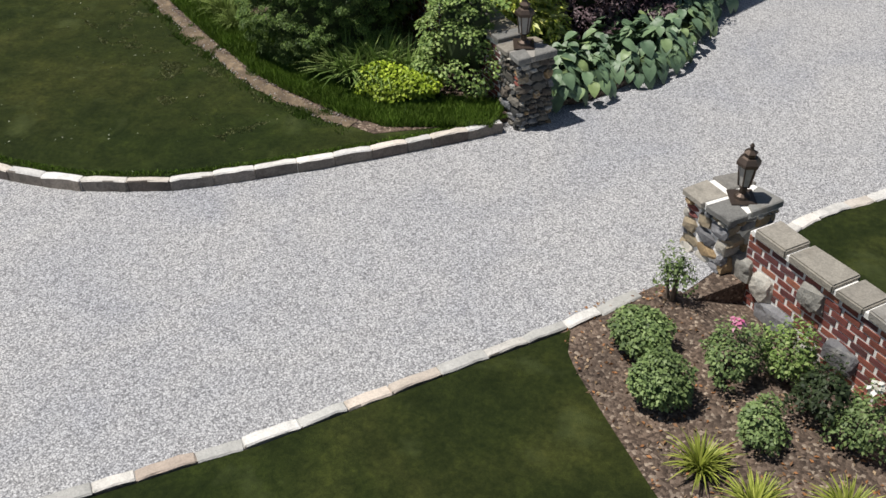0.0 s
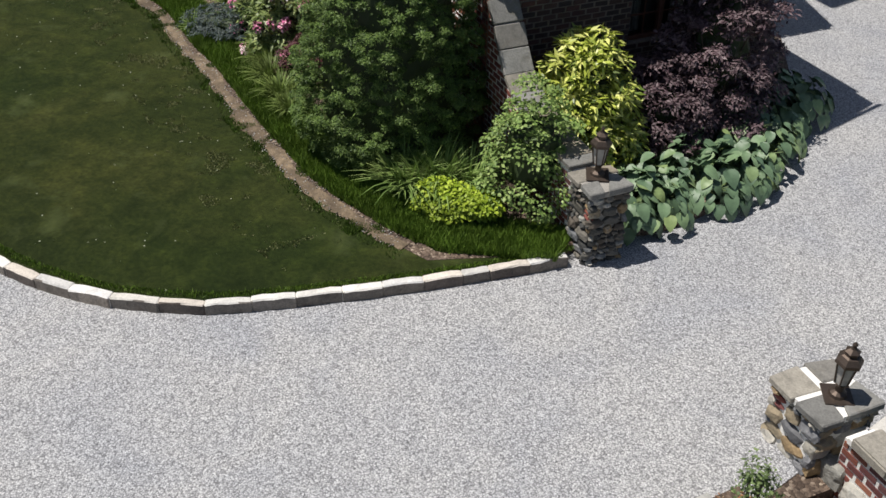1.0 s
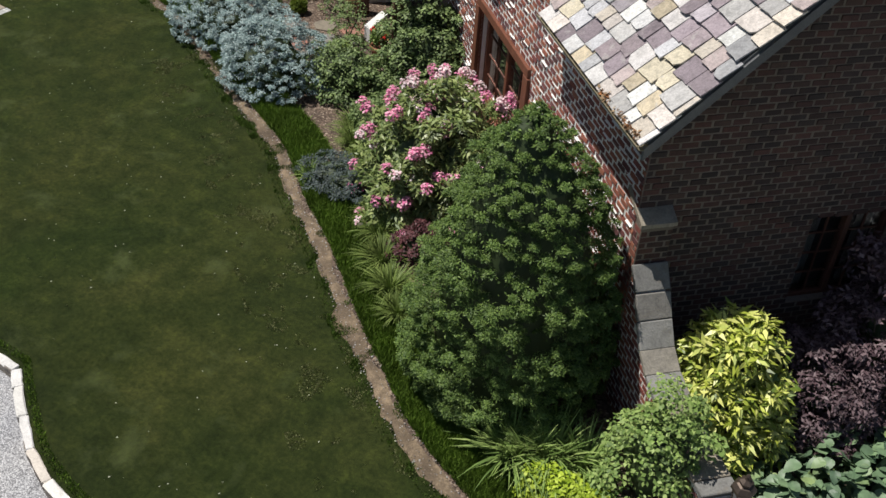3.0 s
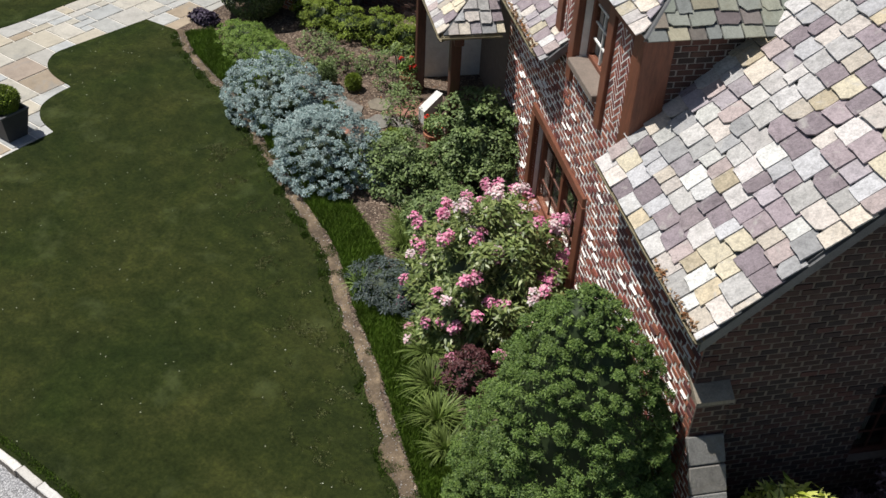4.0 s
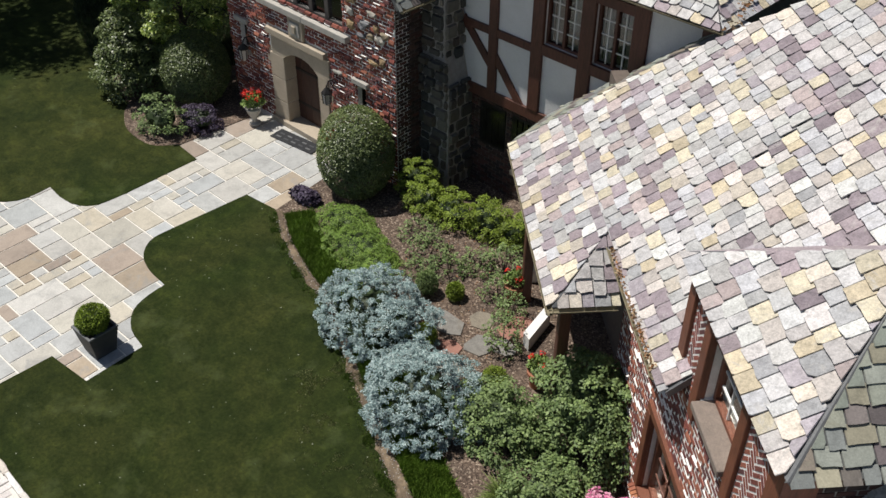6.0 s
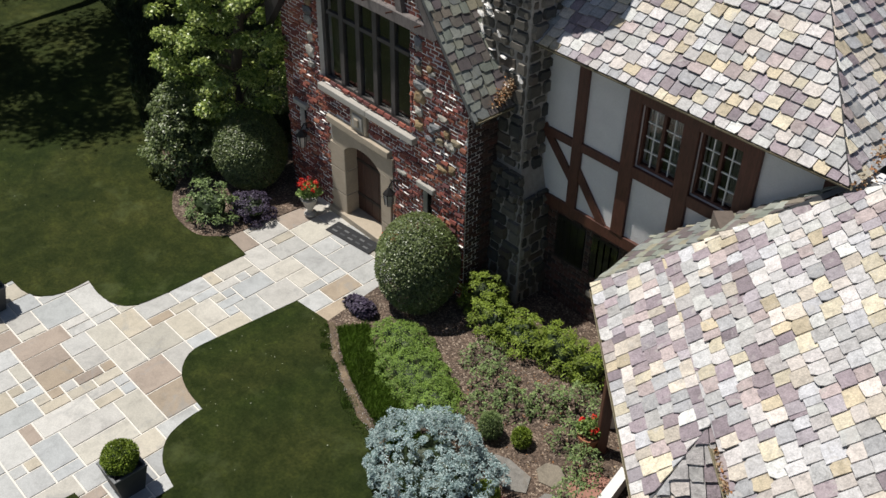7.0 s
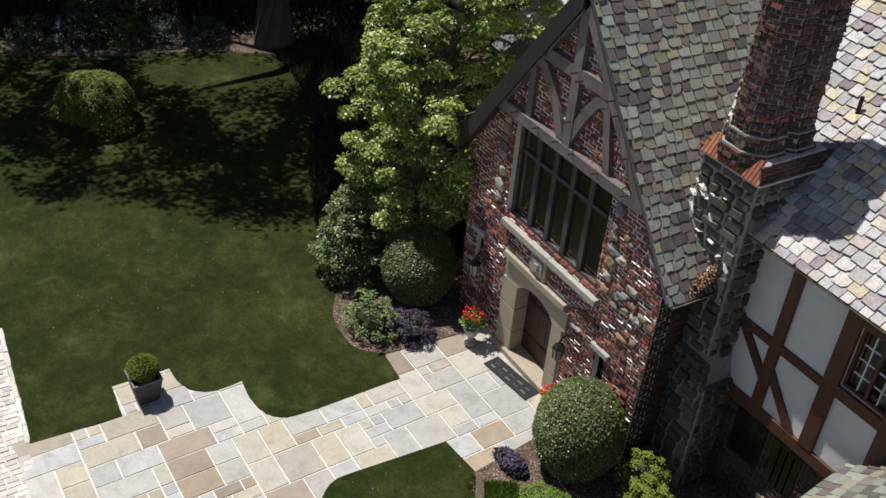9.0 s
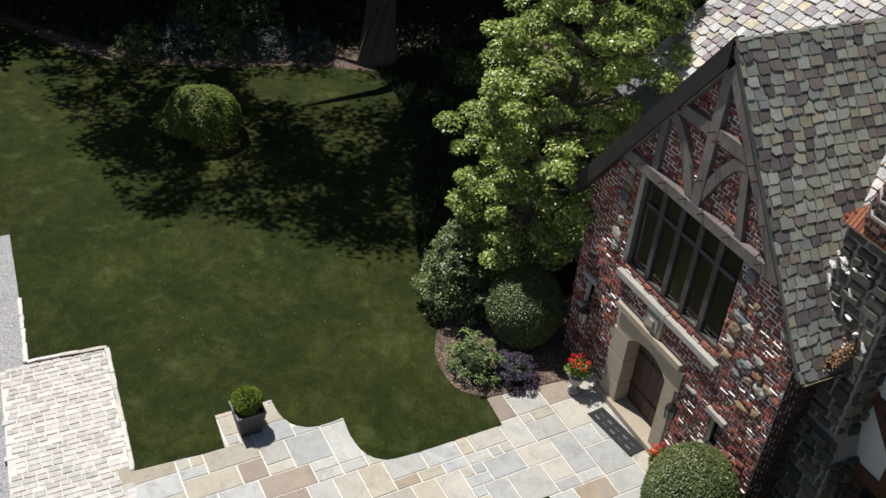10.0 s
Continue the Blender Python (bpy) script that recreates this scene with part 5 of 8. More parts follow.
for k, (x, y, rx, ry, h) in enumerate([(-19.05, 20.30, 0.82, 0.50, 0.44), (-18.25, 19.90, 0.92, 0.58, 0.50), (-17.6, 19.75, 0.58, 0.46, 0.40)]):
    loose("spirea_shrub", (x, y, 0), rx, ry, h, 0.14, 0.14, 130, 0.036, 0.45, L["mat_green"], "soft feathery light green spirea mound", 60 + 2 * k, group="spirea mounds", squash=0.6)
for k, (x, y, r, h) in enumerate([(-17.2, 20.9, 0.45, 0.42), (-16.5, 20.75, 0.42, 0.40), (-16.9, 20.35, 0.35, 0.3), (-15.75, 21.6, 0.42, 0.6), (-15.3, 20.9, 0.32, 0.5), (-14.25, 19.85, 0.34, 0.9), (-17.8, 21.2, 0.4, 0.35), (-16.2, 21.3, 0.35, 0.45), (-14.7, 20.6, 0.3, 0.7)]):
    loose("small_rose", (x, y, 0), r, r, h, 0.16, 0.11, 26, 0.05, 0.62, L["shrub"], "sparse young rose bush in bark mulch", 70 + 2 * k, group="young roses", core=0)
for k, (x, y, r, h) in enumerate([(-16.35, 20.0, 0.21, 0.30), (-15.86, 20.28, 0.17, 0.20), (-15.35, 18.95, 0.22, 0.25), (-13.65, 18.95, 0.24, 0.3)]):
    bush("dwarf_conifer", (x, y, 0), (r, r, h), 2600, 0.045, 0.3, L["lime"] if k != 0 else L["shrub"], "tiny clipped round green conifer in the mulch", "shrub", 90 + k, 0.05, 8, 0.3, group="tiny conifers", flat=False)
bush("heuchera", (-20.5, 20.35, 0), (0.42, 0.25, 0.16), 1500, 0.07, 0.8, L["violet"], "low violet-leaved heuchera at the paving edge", "plant", 96, 0.3, 10, 0.4, stem=False, core=False)
loose("weigela", (-25.28, 19.80, 0), 0.68, 0.56, 0.92, 0.27, 0.17, 75, 0.085, 0.38, L["shrub"], "light green flowering shrub beside the walk", 97)
loose("barberry", (-24.75, 20.55, 0), 0.52, 0.45, 0.6, 0.18, 0.15, 100, 0.05, 0.55, L["violet"], "low purplish shrub beside the walk", 98)
loose("holly_bush", (-27.5, 20.5, 0), 0.95, 0.9, 2.2, 0.27, 0.26, 150, 0.075, 0.55, L["box"], "glossy green holly below the tree", 99)


# ---- liriope, daylilies, turf edging ----
for k, (x, y, r, ln) in enumerate([(-9.35, 14.62, 0.5, 0.62), (-8.9, 14.2, 0.5, 0.6), (-9.8, 15.1, 0.45, 0.55), (-8.5, 13.85, 0.4, 0.5), (-9.2, 14.95, 0.3, 0.45), (-10.1, 15.45, 0.35, 0.5), (-11.7, 16.9, 0.5, 0.6), (-12.0, 17.3, 0.45, 0.55), (-11.25, 16.55, 0.4, 0.5)]):
    blades("liriope", (x, y, 0), r * 1.3, 330, ln * 0.8, 0.016, L["strap"], "arching green liriope clump at the bed edge", "plant", 100 + k, "liriope clumps")
for k, (x, y, r, ln) in enumerate([(-5.98, 12.56, 0.46, 0.68), (-5.58, 12.80, 0.5, 0.70), (-5.25, 12.92, 0.42, 0.6), (-5.75, 12.62, 0.4, 0.6)]):
    blades("daylily", (x, y, 0.04), r, 230, ln * 1.25, 0.030, L["fresh"], "arching green daylily clump by the spruce", "plant", 120 + k, "daylilies")
blades("grass_tuft", (-11.55, 15.62, 0), 0.25, 110, 0.42, 0.016, L["fresh"], "single green grass tuft on the earth strip", "plant", 130)
bush("golden_creeper", (-5.18, 12.40, 0), (0.62, 0.34, 0.26), 3600, 0.06, 0.7, L["chartreuse"], "bright lime groundcover mat", "plant", 131, 0.3, 12, 0.4, stem=False, core=False)

rng = np.random.default_rng(77)
band = np.array(BED_A)
seg = np.linalg.norm(np.diff(band, axis=0), axis=1)
cum = np.concatenate([[0], np.cumsum(seg)])


def band_points(n, d0, d1, lo, hi):
    q = rng.uniform(d0, d1, n)
    i = np.clip(np.searchsorted(cum, q) - 1, 0, len(seg) - 1)
    f = (q - cum[i]) / seg[i]
    p = band[i] + (band[i + 1] - band[i]) * f[:, None]
    d = (band[i + 1] - band[i]) / seg[i][:, None]
    nr = np.stack([d[:, 1], -d[:, 0]], 1)
    return p + nr * rng.uniform(lo, hi, n)[:, None]


def turf(name, XY, h, w, mat, label, z=0.0):
    n = len(XY)
    a = rng.uniform(0, 2 * math.pi, n)
    P = np.column_stack([XY, np.full(n, z)])
    s = np.column_stack([np.cos(a), np.sin(a), np.zeros(n)]) * w
    top = P + np.column_stack([rng.normal(0, 0.35, n) * h, rng.normal(0, 0.35, n) * h, h * rng.uniform(0.6, 1.3, n)])
    V = np.stack([P - s, P + s, top], 1).reshape(-1, 3)
    ob = put(name, np_mesh(name, V, np.arange(3 * n).reshape(n, 3), mat))
    return tagged(ob, label, "grass", kind="stuff")


total = cum[-1]


def front_cover(n):
    """points over the front corner of the bed, up to the gate pillar"""
    q = np.column_stack([rng.uniform(-6.9, -3.75, 3 * n), rng.uniform(11.45, 12.9, 3 * n)])
    low = np.interp(q[:, 0], [-6.9, -5.6, -5.05, -3.75], [12.25, 11.78, 11.62, 12.05])
    high = np.interp(q[:, 0], [-6.9, -5.9, -4.9, -3.75], [12.95, 12.55, 12.5, 12.7])
    return q[(q[:, 1] > low) & (q[:, 1] < high)][:n]


turf("ground_cover", np.concatenate([band_points(46000, 0.3, 7.0, 0.17, 1.0), band_points(38000, 7.0, 12.0, 0.17, 0.85), band_points(26000, 12.0, total - 0.2, 0.12, 0.75), front_cover(26000)]), 0.11, 0.012, L["mondo"], "dense dark green mondo grass between earth strip and shrubs", 0.0)
bn = np.array(BED_N)
q = np.column_stack([rng.uniform(-41, -26.8, 90000), rng.uniform(19.8, 29.5, 90000)])
edge = np.interp(q[:, 0], bn[::-1, 0], bn[::-1, 1])
q = q[(q[:, 1] > edge - 0.03) & ((q[:, 0] < -28.6) | (q[:, 1] > 22.6))]
# added near-black leaves stand for the deep tree shade on this bed
turf("ground_ivy", q, 0.16, 0.035, L["dark"], "dark leaf cover added over the bed for the shade under the trees")
def pebbles(name, XY, z, r0, r1, label):
    n = len(XY)
    o = np.array([[1, 0, 0], [0, 1, 0], [-1, 0, 0], [0, -1, 0], [0, 0, 0.8], [0, 0, -0.8]], float)
    f = np.array([[0, 1, 4], [1, 2, 4], [2, 3, 4], [3, 0, 4], [1, 0, 5], [2, 1, 5], [3, 2, 5], [0, 3, 5]])
    sz = rng.uniform(r0, r1, (n, 1, 1)) * rng.uniform(0.7, 1.3, (n, 6, 1))
    V = (o[None] * sz + np.column_stack([XY, np.full(n, z)])[:, None]).reshape(-1, 3)
    F = (f[None] + 6 * np.arange(n)[:, None, None]).reshape(-1, 3)
    return tagged(put(name, np_mesh(name, V, F, M["pebble"])), label, "pebbles", kind="stuff")


pebbles("edge_pebbles", band_points(2600, 0.5, total - 0.3, -0.10, 0.17), 0.014, 0.004, 0.018, "small grey and tan pebbles strewn along the earth strip")
mo = band_points(60000, 0.5, total, -0.26, 0.20)
mo = mo[np.array([noise.noise((x * 3.3, y * 3.3, 7.0)) > 0.26 for x, y in mo])]
turf("moss_strip", mo, 0.04, 0.008, L["turf"], "thin grass creeping over the earth strip")
# ragged grass over the kerb stones and the earth strip
ka = np.array(KERB_A)
i = rng.integers(0, len(ka) - 1, 9000)
XY = ka[i] + (ka[i + 1] - ka[i]) * rng.random((9000, 1)) + np.column_stack([rng.uniform(-0.02, 0.02, 9000), rng.uniform(0.13, 0.24, 9000)])
turf("lawn_edge_grass", XY, 0.032, 0.006, L["mondo"], "ragged grass blades along the lawn edge")
turf("lawn_edge_grass_strip", band_points(4000, 0.3, total, -0.24, -0.06), 0.04, 0.006, L["turf"], "ragged grass blades along the earth strip")

sc = band_points(70000, 1.0, total - 5.0, -1.25, -0.12)
sc = sc[np.array([noise.noise((x * 2.4, y * 2.4, 11.0)) + 0.5 * noise.noise((x * 7.0, y * 7.0, 3.0)) + 0.25 * rng.random() > 0.44 for x, y in sc])]
turf("dry_grass", sc, 0.014, 0.011, L["straw"], "small patches of bleached straw-coloured grass beside the earth strip")

# ---- hostas: one broad leaf at a time ----
def hosta_leaf_mesh(k):
    bm = bmesh.new()
    rows = []
    for i, (x, w) in enumerate([(0.0, 0.02), (0.10, 0.30), (0.30, 0.40), (0.58, 0.36), (0.84, 0.19), (1.0, 0.01)]):
        z = 0.10 * math.sin(x * 3.0) - 0.28 * x * x
        rows.append([bm.verts.new((x, w * t, z + 0.10 * abs(t) * (1 - x) + 0.012 * math.sin(9 * x + k))) for t in (-1, -0.5, 0, 0.5, 1)])
    for a, b in zip(rows, rows[1:]):
        for j in range(4):
            bm.faces.new((a[j], b[j], b[j + 1], a[j + 1]))
    me = bpy.data.meshes.new("leaf")
    bm.to_mesh(me)
    bm.free()
    me.polygons.foreach_set("use_smooth", [True] * len(me.polygons))
    me.materials.append(L["hosta"])
    return me


hl = [hosta_leaf_mesh(k) for k in range(3)]
rs = random.Random(12)
spots = []
for k in range(900):
    y = rs.uniform(13.25, 17.75)
    edge = -3.05 + 1.12 * min(1.0, (y - 13.25) / 1.9) + 0.12 * max(0.0, (y - 15.2) / 2.5)
    x = edge - rs.random() * (0.75 if y < 16.6 else 0.45)
    if all(math.hypot(x - a, y - b) > 0.29 for a, b in spots):
        spots.append((x, y))
for x, y in spots:
    t = thing("hosta", (x, y, -0.03), "broad blue-green hosta clump spilling over the gravel edge", "plant", "hostas along the drive")
    for k in range(42):
        a = rs.uniform(0, 6.283)
        q = math.sqrt(rs.random())
        r = 0.08 + 0.40 * q
        z = 0.50 - 0.40 * q + rs.uniform(-0.04, 0.05)
        s = rs.uniform(0.15, 0.265)
        ob = put("leaf", hl[k % 3], t)
        ob.matrix_basis = pose(r * math.cos(a) * 0.85, r * math.sin(a) * 0.85, z, rs.uniform(-12, 12), 6 + 44 * q + rs.uniform(-8, 10), math.degrees(a) + rs.uniform(-25, 25)) @ Matrix.Diagonal((s, s, s, 1))
    bm = bmesh.new()
    for k in range(9):
        a = k * 0.7
        tube(bm, [(0, 0, 0), (0.10 * math.cos(a), 0.10 * math.sin(a), 0.16), (0.2 * math.cos(a), 0.2 * math.sin(a), 0.20)], 0.008, 4)
    part("stalk_tuft", bm, L["shrub"], t)

# ---- rose bed at the gate ----
for k, (x, y, r, h, m) in enumerate([(-1.14, 8.60, 0.30, 0.24, "shrub"), (-0.85, 7.97, 0.30, 0.28, "shrub"), (-0.32, 8.50, 0.36, 0.30, "shrub"), (0.0, 7.82, 0.26, 0.22, "shrub"), (0.16, 8.66, 0.34, 0.36, "fresh"), (0.44, 8.22, 0.30, 0.34, "dark"), (0.82, 8.0, 0.35, 0.38, "shrub")]):
    tight = k < 2
    b = bush("rose_bush", (x, y, -0.05 if -0.664 * x - 0.748 * y > -6.45 else -0.14), (r, r, h), 2600 if tight else 1500, 0.042, 0.62, L[m], "round dense green rose bush in the mulch" if tight else "leafy green rose bush by the gate wall", "shrub", 140 + k, 0.15 if tight else 0.4, 10, 0.4, group="gate bed roses", core=tight)
    if k == 2:
        flower_heads(b, [(-0.02, -0.05, 0.66)], 0.05, 26, L["pink"], 3, "rose_bloom", 0.045)
    if k == 6:
        flower_heads(b, [(-0.05, -0.05, 0.8)], 0.05, 26, L["white"], 4, "rose_bloom", 0.045)
for k, (x, y) in enumerate([(-0.39, 7.31), (0.07, 7.02), (0.73, 7.2)]):
    blades("golden_hakone", (x, y, -0.05), 0.3, 190, 0.36, 0.018, L["gold"], "bright yellow-green striped grass tuft", "plant", 150 + k, "golden grass tufts")
bush("sapling", (-1.0, 9.42, -0.09), (0.26, 0.22, 0.34), 620, 0.042, 0.55, L["shrub"], "spindly green rose sapling at the pillar foot", "shrub", 160, 0.4, 8, 0.8, core=False, z0=0.36)


# ---- trees ----
def lobed_tree(name, loc, lobes, n, leaf, width, mat, label, trunk_r, limbs, seed, category="tree", lump=0.3, inner=0.75):
    """a trunk with limbs that reach into the lobes of its crown; every lobe is many small leaves"""
    rng = np.random.default_rng(seed)
    t = thing(name, loc, label, category)
    Vs, Fs, base = [], [], 0
    vol = sum(r[0] * r[1] for *_, r in lobes)
    for cx, cy, cz, r in lobes:
        k = int(n * r[0] * r[1] * (0.75 if r[0] < 0.8 else 1.0) / vol)
        P, D = shell_points(rng, k, r, lump, 14, inner, -0.9)
        P += np.array([cx, cy, cz])
        V, F = leaf_arrays(P, D, leaf, width, rng, spread=0.8, droop=0.25, flat=True)
        Vs.append(V)
        Fs.append(F + base)
        base += len(V)
    put("crown", np_mesh("crown", np.concatenate(Vs), np.concatenate(Fs), mat), t)
    bm = bmesh.new()
    top = max(c[2] for c in lobes)
    tube(bm, [(0, 0, -0.1), (0.02, 0.03, top * 0.3), (-0.05, 0.04, top * 0.65), (0, 0, top)], [trunk_r * 1.25, trunk_r, trunk_r * 0.7, trunk_r * 0.25], 9)
    part("trunk", bm, M["bark"], t)
    if limbs:
        for cx, cy, cz, r in lobes:
            bm = bmesh.new()
            z0 = min(cz * 0.7, top * 0.7)
            tube(bm, [(0, 0, z0), (cx * 0.5, cy * 0.5, (z0 + cz) / 2 + 0.2), (cx, cy, cz)], [trunk_r * 0.5, trunk_r * 0.32, trunk_r * 0.12], 6)
            part("limb", bm, M["bark"], t)
    return t


def tufted_tree(name, loc, axis, mat, label, seed, gap=0.52, tuft=0.46, per=460, leaf=0.09):
    """an upright tree: a leaning stack of leafy branch ends, each a lit tuft over a shaded one"""
    r = np.random.default_rng(seed)
    t = thing(name, loc, label, "tree")
    n = 6000
    q = r.random(n)
    zs = np.array([p[0] for p in axis])
    z = zs[0] + q * (zs[-1] - zs[0])
    rad = np.interp(z, zs, [p[3] for p in axis])
    a = r.uniform(0, 2 * math.pi, n)
    k = np.sqrt(r.uniform(0.55, 1.0, n)) * (1 + 0.14 * np.sin(a * 3 + z * 2.1) + 0.10 * np.sin(a * 5 - z * 3))
    cand = np.column_stack([np.interp(z, zs, [p[1] for p in axis]) + rad * k * np.cos(a), np.interp(z, zs, [p[2] for p in axis]) + rad * k * np.sin(a), z])
    C = cand[spread_out(r, cand, gap)]
    O = unit_rows(C - np.column_stack([np.interp(C[:, 2], zs, [p[1] for p in axis]), np.interp(C[:, 2], zs, [p[2] for p in axis]), C[:, 2] - 0.2]))
    V, F = clump_leaves(r, C, O, r.uniform(tuft * 0.7, tuft * 1.3, len(C)), per, leaf, 0.62, 0.55, 0.6, 0.7, True, 0.2)
    put("crown", np_mesh("crown", V, F, mat), t)
    bm = bmesh.new()
    tube(bm, [(0, 0, -0.1)] + [(p[1] * 0.8, p[2] * 0.8, p[0]) for p in axis], [0.17] + [0.15 - 0.12 * i / len(axis) for i in range(len(axis))], 9)
    part("trunk", bm, M["bark"], t)
    for c in C[::4]:
        bm = bmesh.new()
        z0 = max(1.0, c[2] - 0.7)
        m = [float(np.interp(z0, zs, [p[i] for p in axis])) for i in (1, 2)]
        tube(bm, [(m[0] * 0.8, m[1] * 0.8, z0), ((m[0] + c[0]) / 2, (m[1] + c[1]) / 2, (z0 + c[2]) / 2 + 0.1), tuple(c)], [0.05, 0.03, 0.012], 5)
        part("limb", bm, M["bark"], t)
    return t


tufted_tree("pear_tree", (-27.55, 22.45, 0), [(1.1, 0.0, -0.4, 1.0), (2.2, 0.0, -0.35, 1.4), (3.2, 0.0, -0.1, 1.75), (4.3, 0.05, 0.2, 2.0), (5.6, 0.05, 0.5, 1.95), (7.0, 0.1, 0.7, 1.6), (8.3, 0.1, 0.8, 1.15), (9.6, 0.1, 0.8, 0.45)], L["pear"], "tall dense fresh green tree rising beside the entrance gable", 401, gap=0.56, tuft=0.36, per=420, leaf=0.088)

# weeping mound on the far lawn
w = thing("weeping_tree", (-37.15, 16.9, 0), "low umbrella-shaped weeping tree with yellow-green foliage", "tree")
rng = np.random.default_rng(402)
P, D = shell_points(rng, 16000, (1.25, 1.25, 0.85), 0.12, 20, 0.15, 0.0)
P[:, 2] += 0.72
P[:, 2] -= 0.30 * (np.hypot(P[:, 0], P[:, 1]) / 1.25) ** 3
V, F = leaf_arrays(P, D, 0.075, 0.4, rng, spread=0.5, droop=1.3, flat=True)
put("crown", np_mesh("crown", V, F, L["weeping"]), w)
bm = bmesh.new()
tube(bm, [(0, 0, -0.1), (0.05, 0, 0.8), (0, 0.05, 1.6)], [0.08, 0.07, 0.04], 8)
part("trunk", bm, M["bark"], w)

# the big shade tree: its crown hangs high over the lawn
rs = random.Random(403)
crown = []
for x0, x1, y0, y1, n, r0, r1 in ((-45.5, -37, 12.4, 18.5, 260, 0.35, 0.8), (-38.5, -30.6, 13.6, 19.6, 270, 0.35, 0.8), (-43, -40, 18.0, 22.5, 30, 0.5, 0.9), (-38, -30.5, 18.0, 21.6, 26, 0.85, 1.4), (-43, -29.5, 21.8, 30, 46, 1.1, 1.9), (-34.5, -29.5, 20.3, 26, 22, 0.9, 1.6), (-50, -42.3, 11.5, 30, 60, 1.0, 1.8)):
    for k in range(n):
        gx, gy = rs.uniform(x0, x1), rs.uniform(y0, y1)
        if -40.3 < gx < -36.9 and 19.1 + 0.25 * (gx + 39) < gy < 21.3 or gy < 12.6 + 0.1 * (gx + 44) or (gx > -33.5 and gy < 15.0 + 1.2 * (gx + 33.5)):
            continue
        if math.hypot(gx + 36.8, gy - 17.2) < 1.1:
            continue
        z, r = rs.uniform(9.6, 12.6), rs.uniform(r0, r1)
        crown.append((gx - z * 0.39 + 40.6, gy - z * 0.129 - 23.9, z, (r, r, r * 0.4)))
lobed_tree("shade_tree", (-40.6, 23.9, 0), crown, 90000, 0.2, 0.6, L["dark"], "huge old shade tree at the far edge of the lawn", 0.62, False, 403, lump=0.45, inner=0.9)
for k, (a, b, r) in enumerate([((-0.3, -0.2, 5.5), (-1.2, -5.2, 9.8), 0.20), ((0.1, -0.3, 6.0), (3.5, -5.5, 10.5), 0.16), ((-0.4, 0.0, 6.5), (-5.5, -4.0, 10.5), 0.16), ((0.3, 0.2, 6.5), (5.5, 1.5, 10.8), 0.15)]):
    bm = bmesh.new()
    a, b = Vector(a), Vector(b)
    tube(bm, [a, a.lerp(b, 0.4) + Vector((0.1, 0, 0.3)), a.lerp(b, 0.75) + Vector((0, 0.1, 0.2)), b], [r * 1.3, r, r * 0.7, r * 0.3], 7)
    part("limb", bm, M["bark"], bpy.data.objects["shade_tree"])

# woods that close the far side
rng = np.random.default_rng(404)
for k, (x, y, r, h) in enumerate([(-50, 8, 4.5, 9), (-52, 15, 5, 10), (-50, 21, 4.2, 9), (-48, 28, 5, 10), (-43, 34, 5, 10), (-56, 26, 6, 12), (-35, 36, 5, 10), (-60, 12, 6, 12), (-52, 1, 5, 9)]):
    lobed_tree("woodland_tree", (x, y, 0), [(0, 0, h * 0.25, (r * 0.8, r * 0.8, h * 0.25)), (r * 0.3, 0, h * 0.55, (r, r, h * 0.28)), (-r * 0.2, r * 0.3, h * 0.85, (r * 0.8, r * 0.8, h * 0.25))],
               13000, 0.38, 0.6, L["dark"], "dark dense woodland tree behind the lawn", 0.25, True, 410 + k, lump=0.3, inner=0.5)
for k, (x, y, r, h) in enumerate([(-43.4, 16.4, 0.9, 0.55), (-43.0, 17.8, 1.0, 0.6), (-42.6, 19.2, 1.0, 0.55), (-42.2, 20.5, 0.9, 0.5), (-44.6, 18.8, 1.1, 0.8), (-41.7, 21.9, 0.8, 0.45), (-44.3, 20.6, 1.2, 0.9)]):
    loose("border_shrub", (x, y, 0), r, r * 0.9, h * 1.5, 0.3, 0.28, 70, 0.085, 0.45, L["greyblue"] if k % 2 else L["box"], "low grey-green border shrub in woodland shade", 430 + 2 * k, group="woodland border shrubs", core=0.5)
sheet("woodland_bed", smooth_line([(-46.8, 12.6), (-43.2, 15.2), (-41.6, 18.4), (-41.0, 20.8), (-40.0, 23.0), (-38.5, 26)]) + [(-40, 40), (-66, 40), (-70, 5), (-48, 4)], 0.008, M["mulch"], "leaf-strewn woodland floor under the trees", "woodland floor", 0.15)

rng = np.random.default_rng(405)
q = np.column_stack([rng.uniform(-62, -41.2, 60000), rng.uniform(8, 34, 60000)])
edge = np.interp(q[:, 1], [8, 12.6, 15.2, 18.4, 20.8, 23.0, 26, 34], [-48, -47.2, -43.8, -42.6, -42.2, -41.4, -40.5, -41])
# the same added dark leaves darken the floor under the woods
turf("woodland_cover", q[q[:, 0] < edge - 0.3], 0.22, 0.05, L["dark"], "dark low leaves added over the woodland floor for its shade")


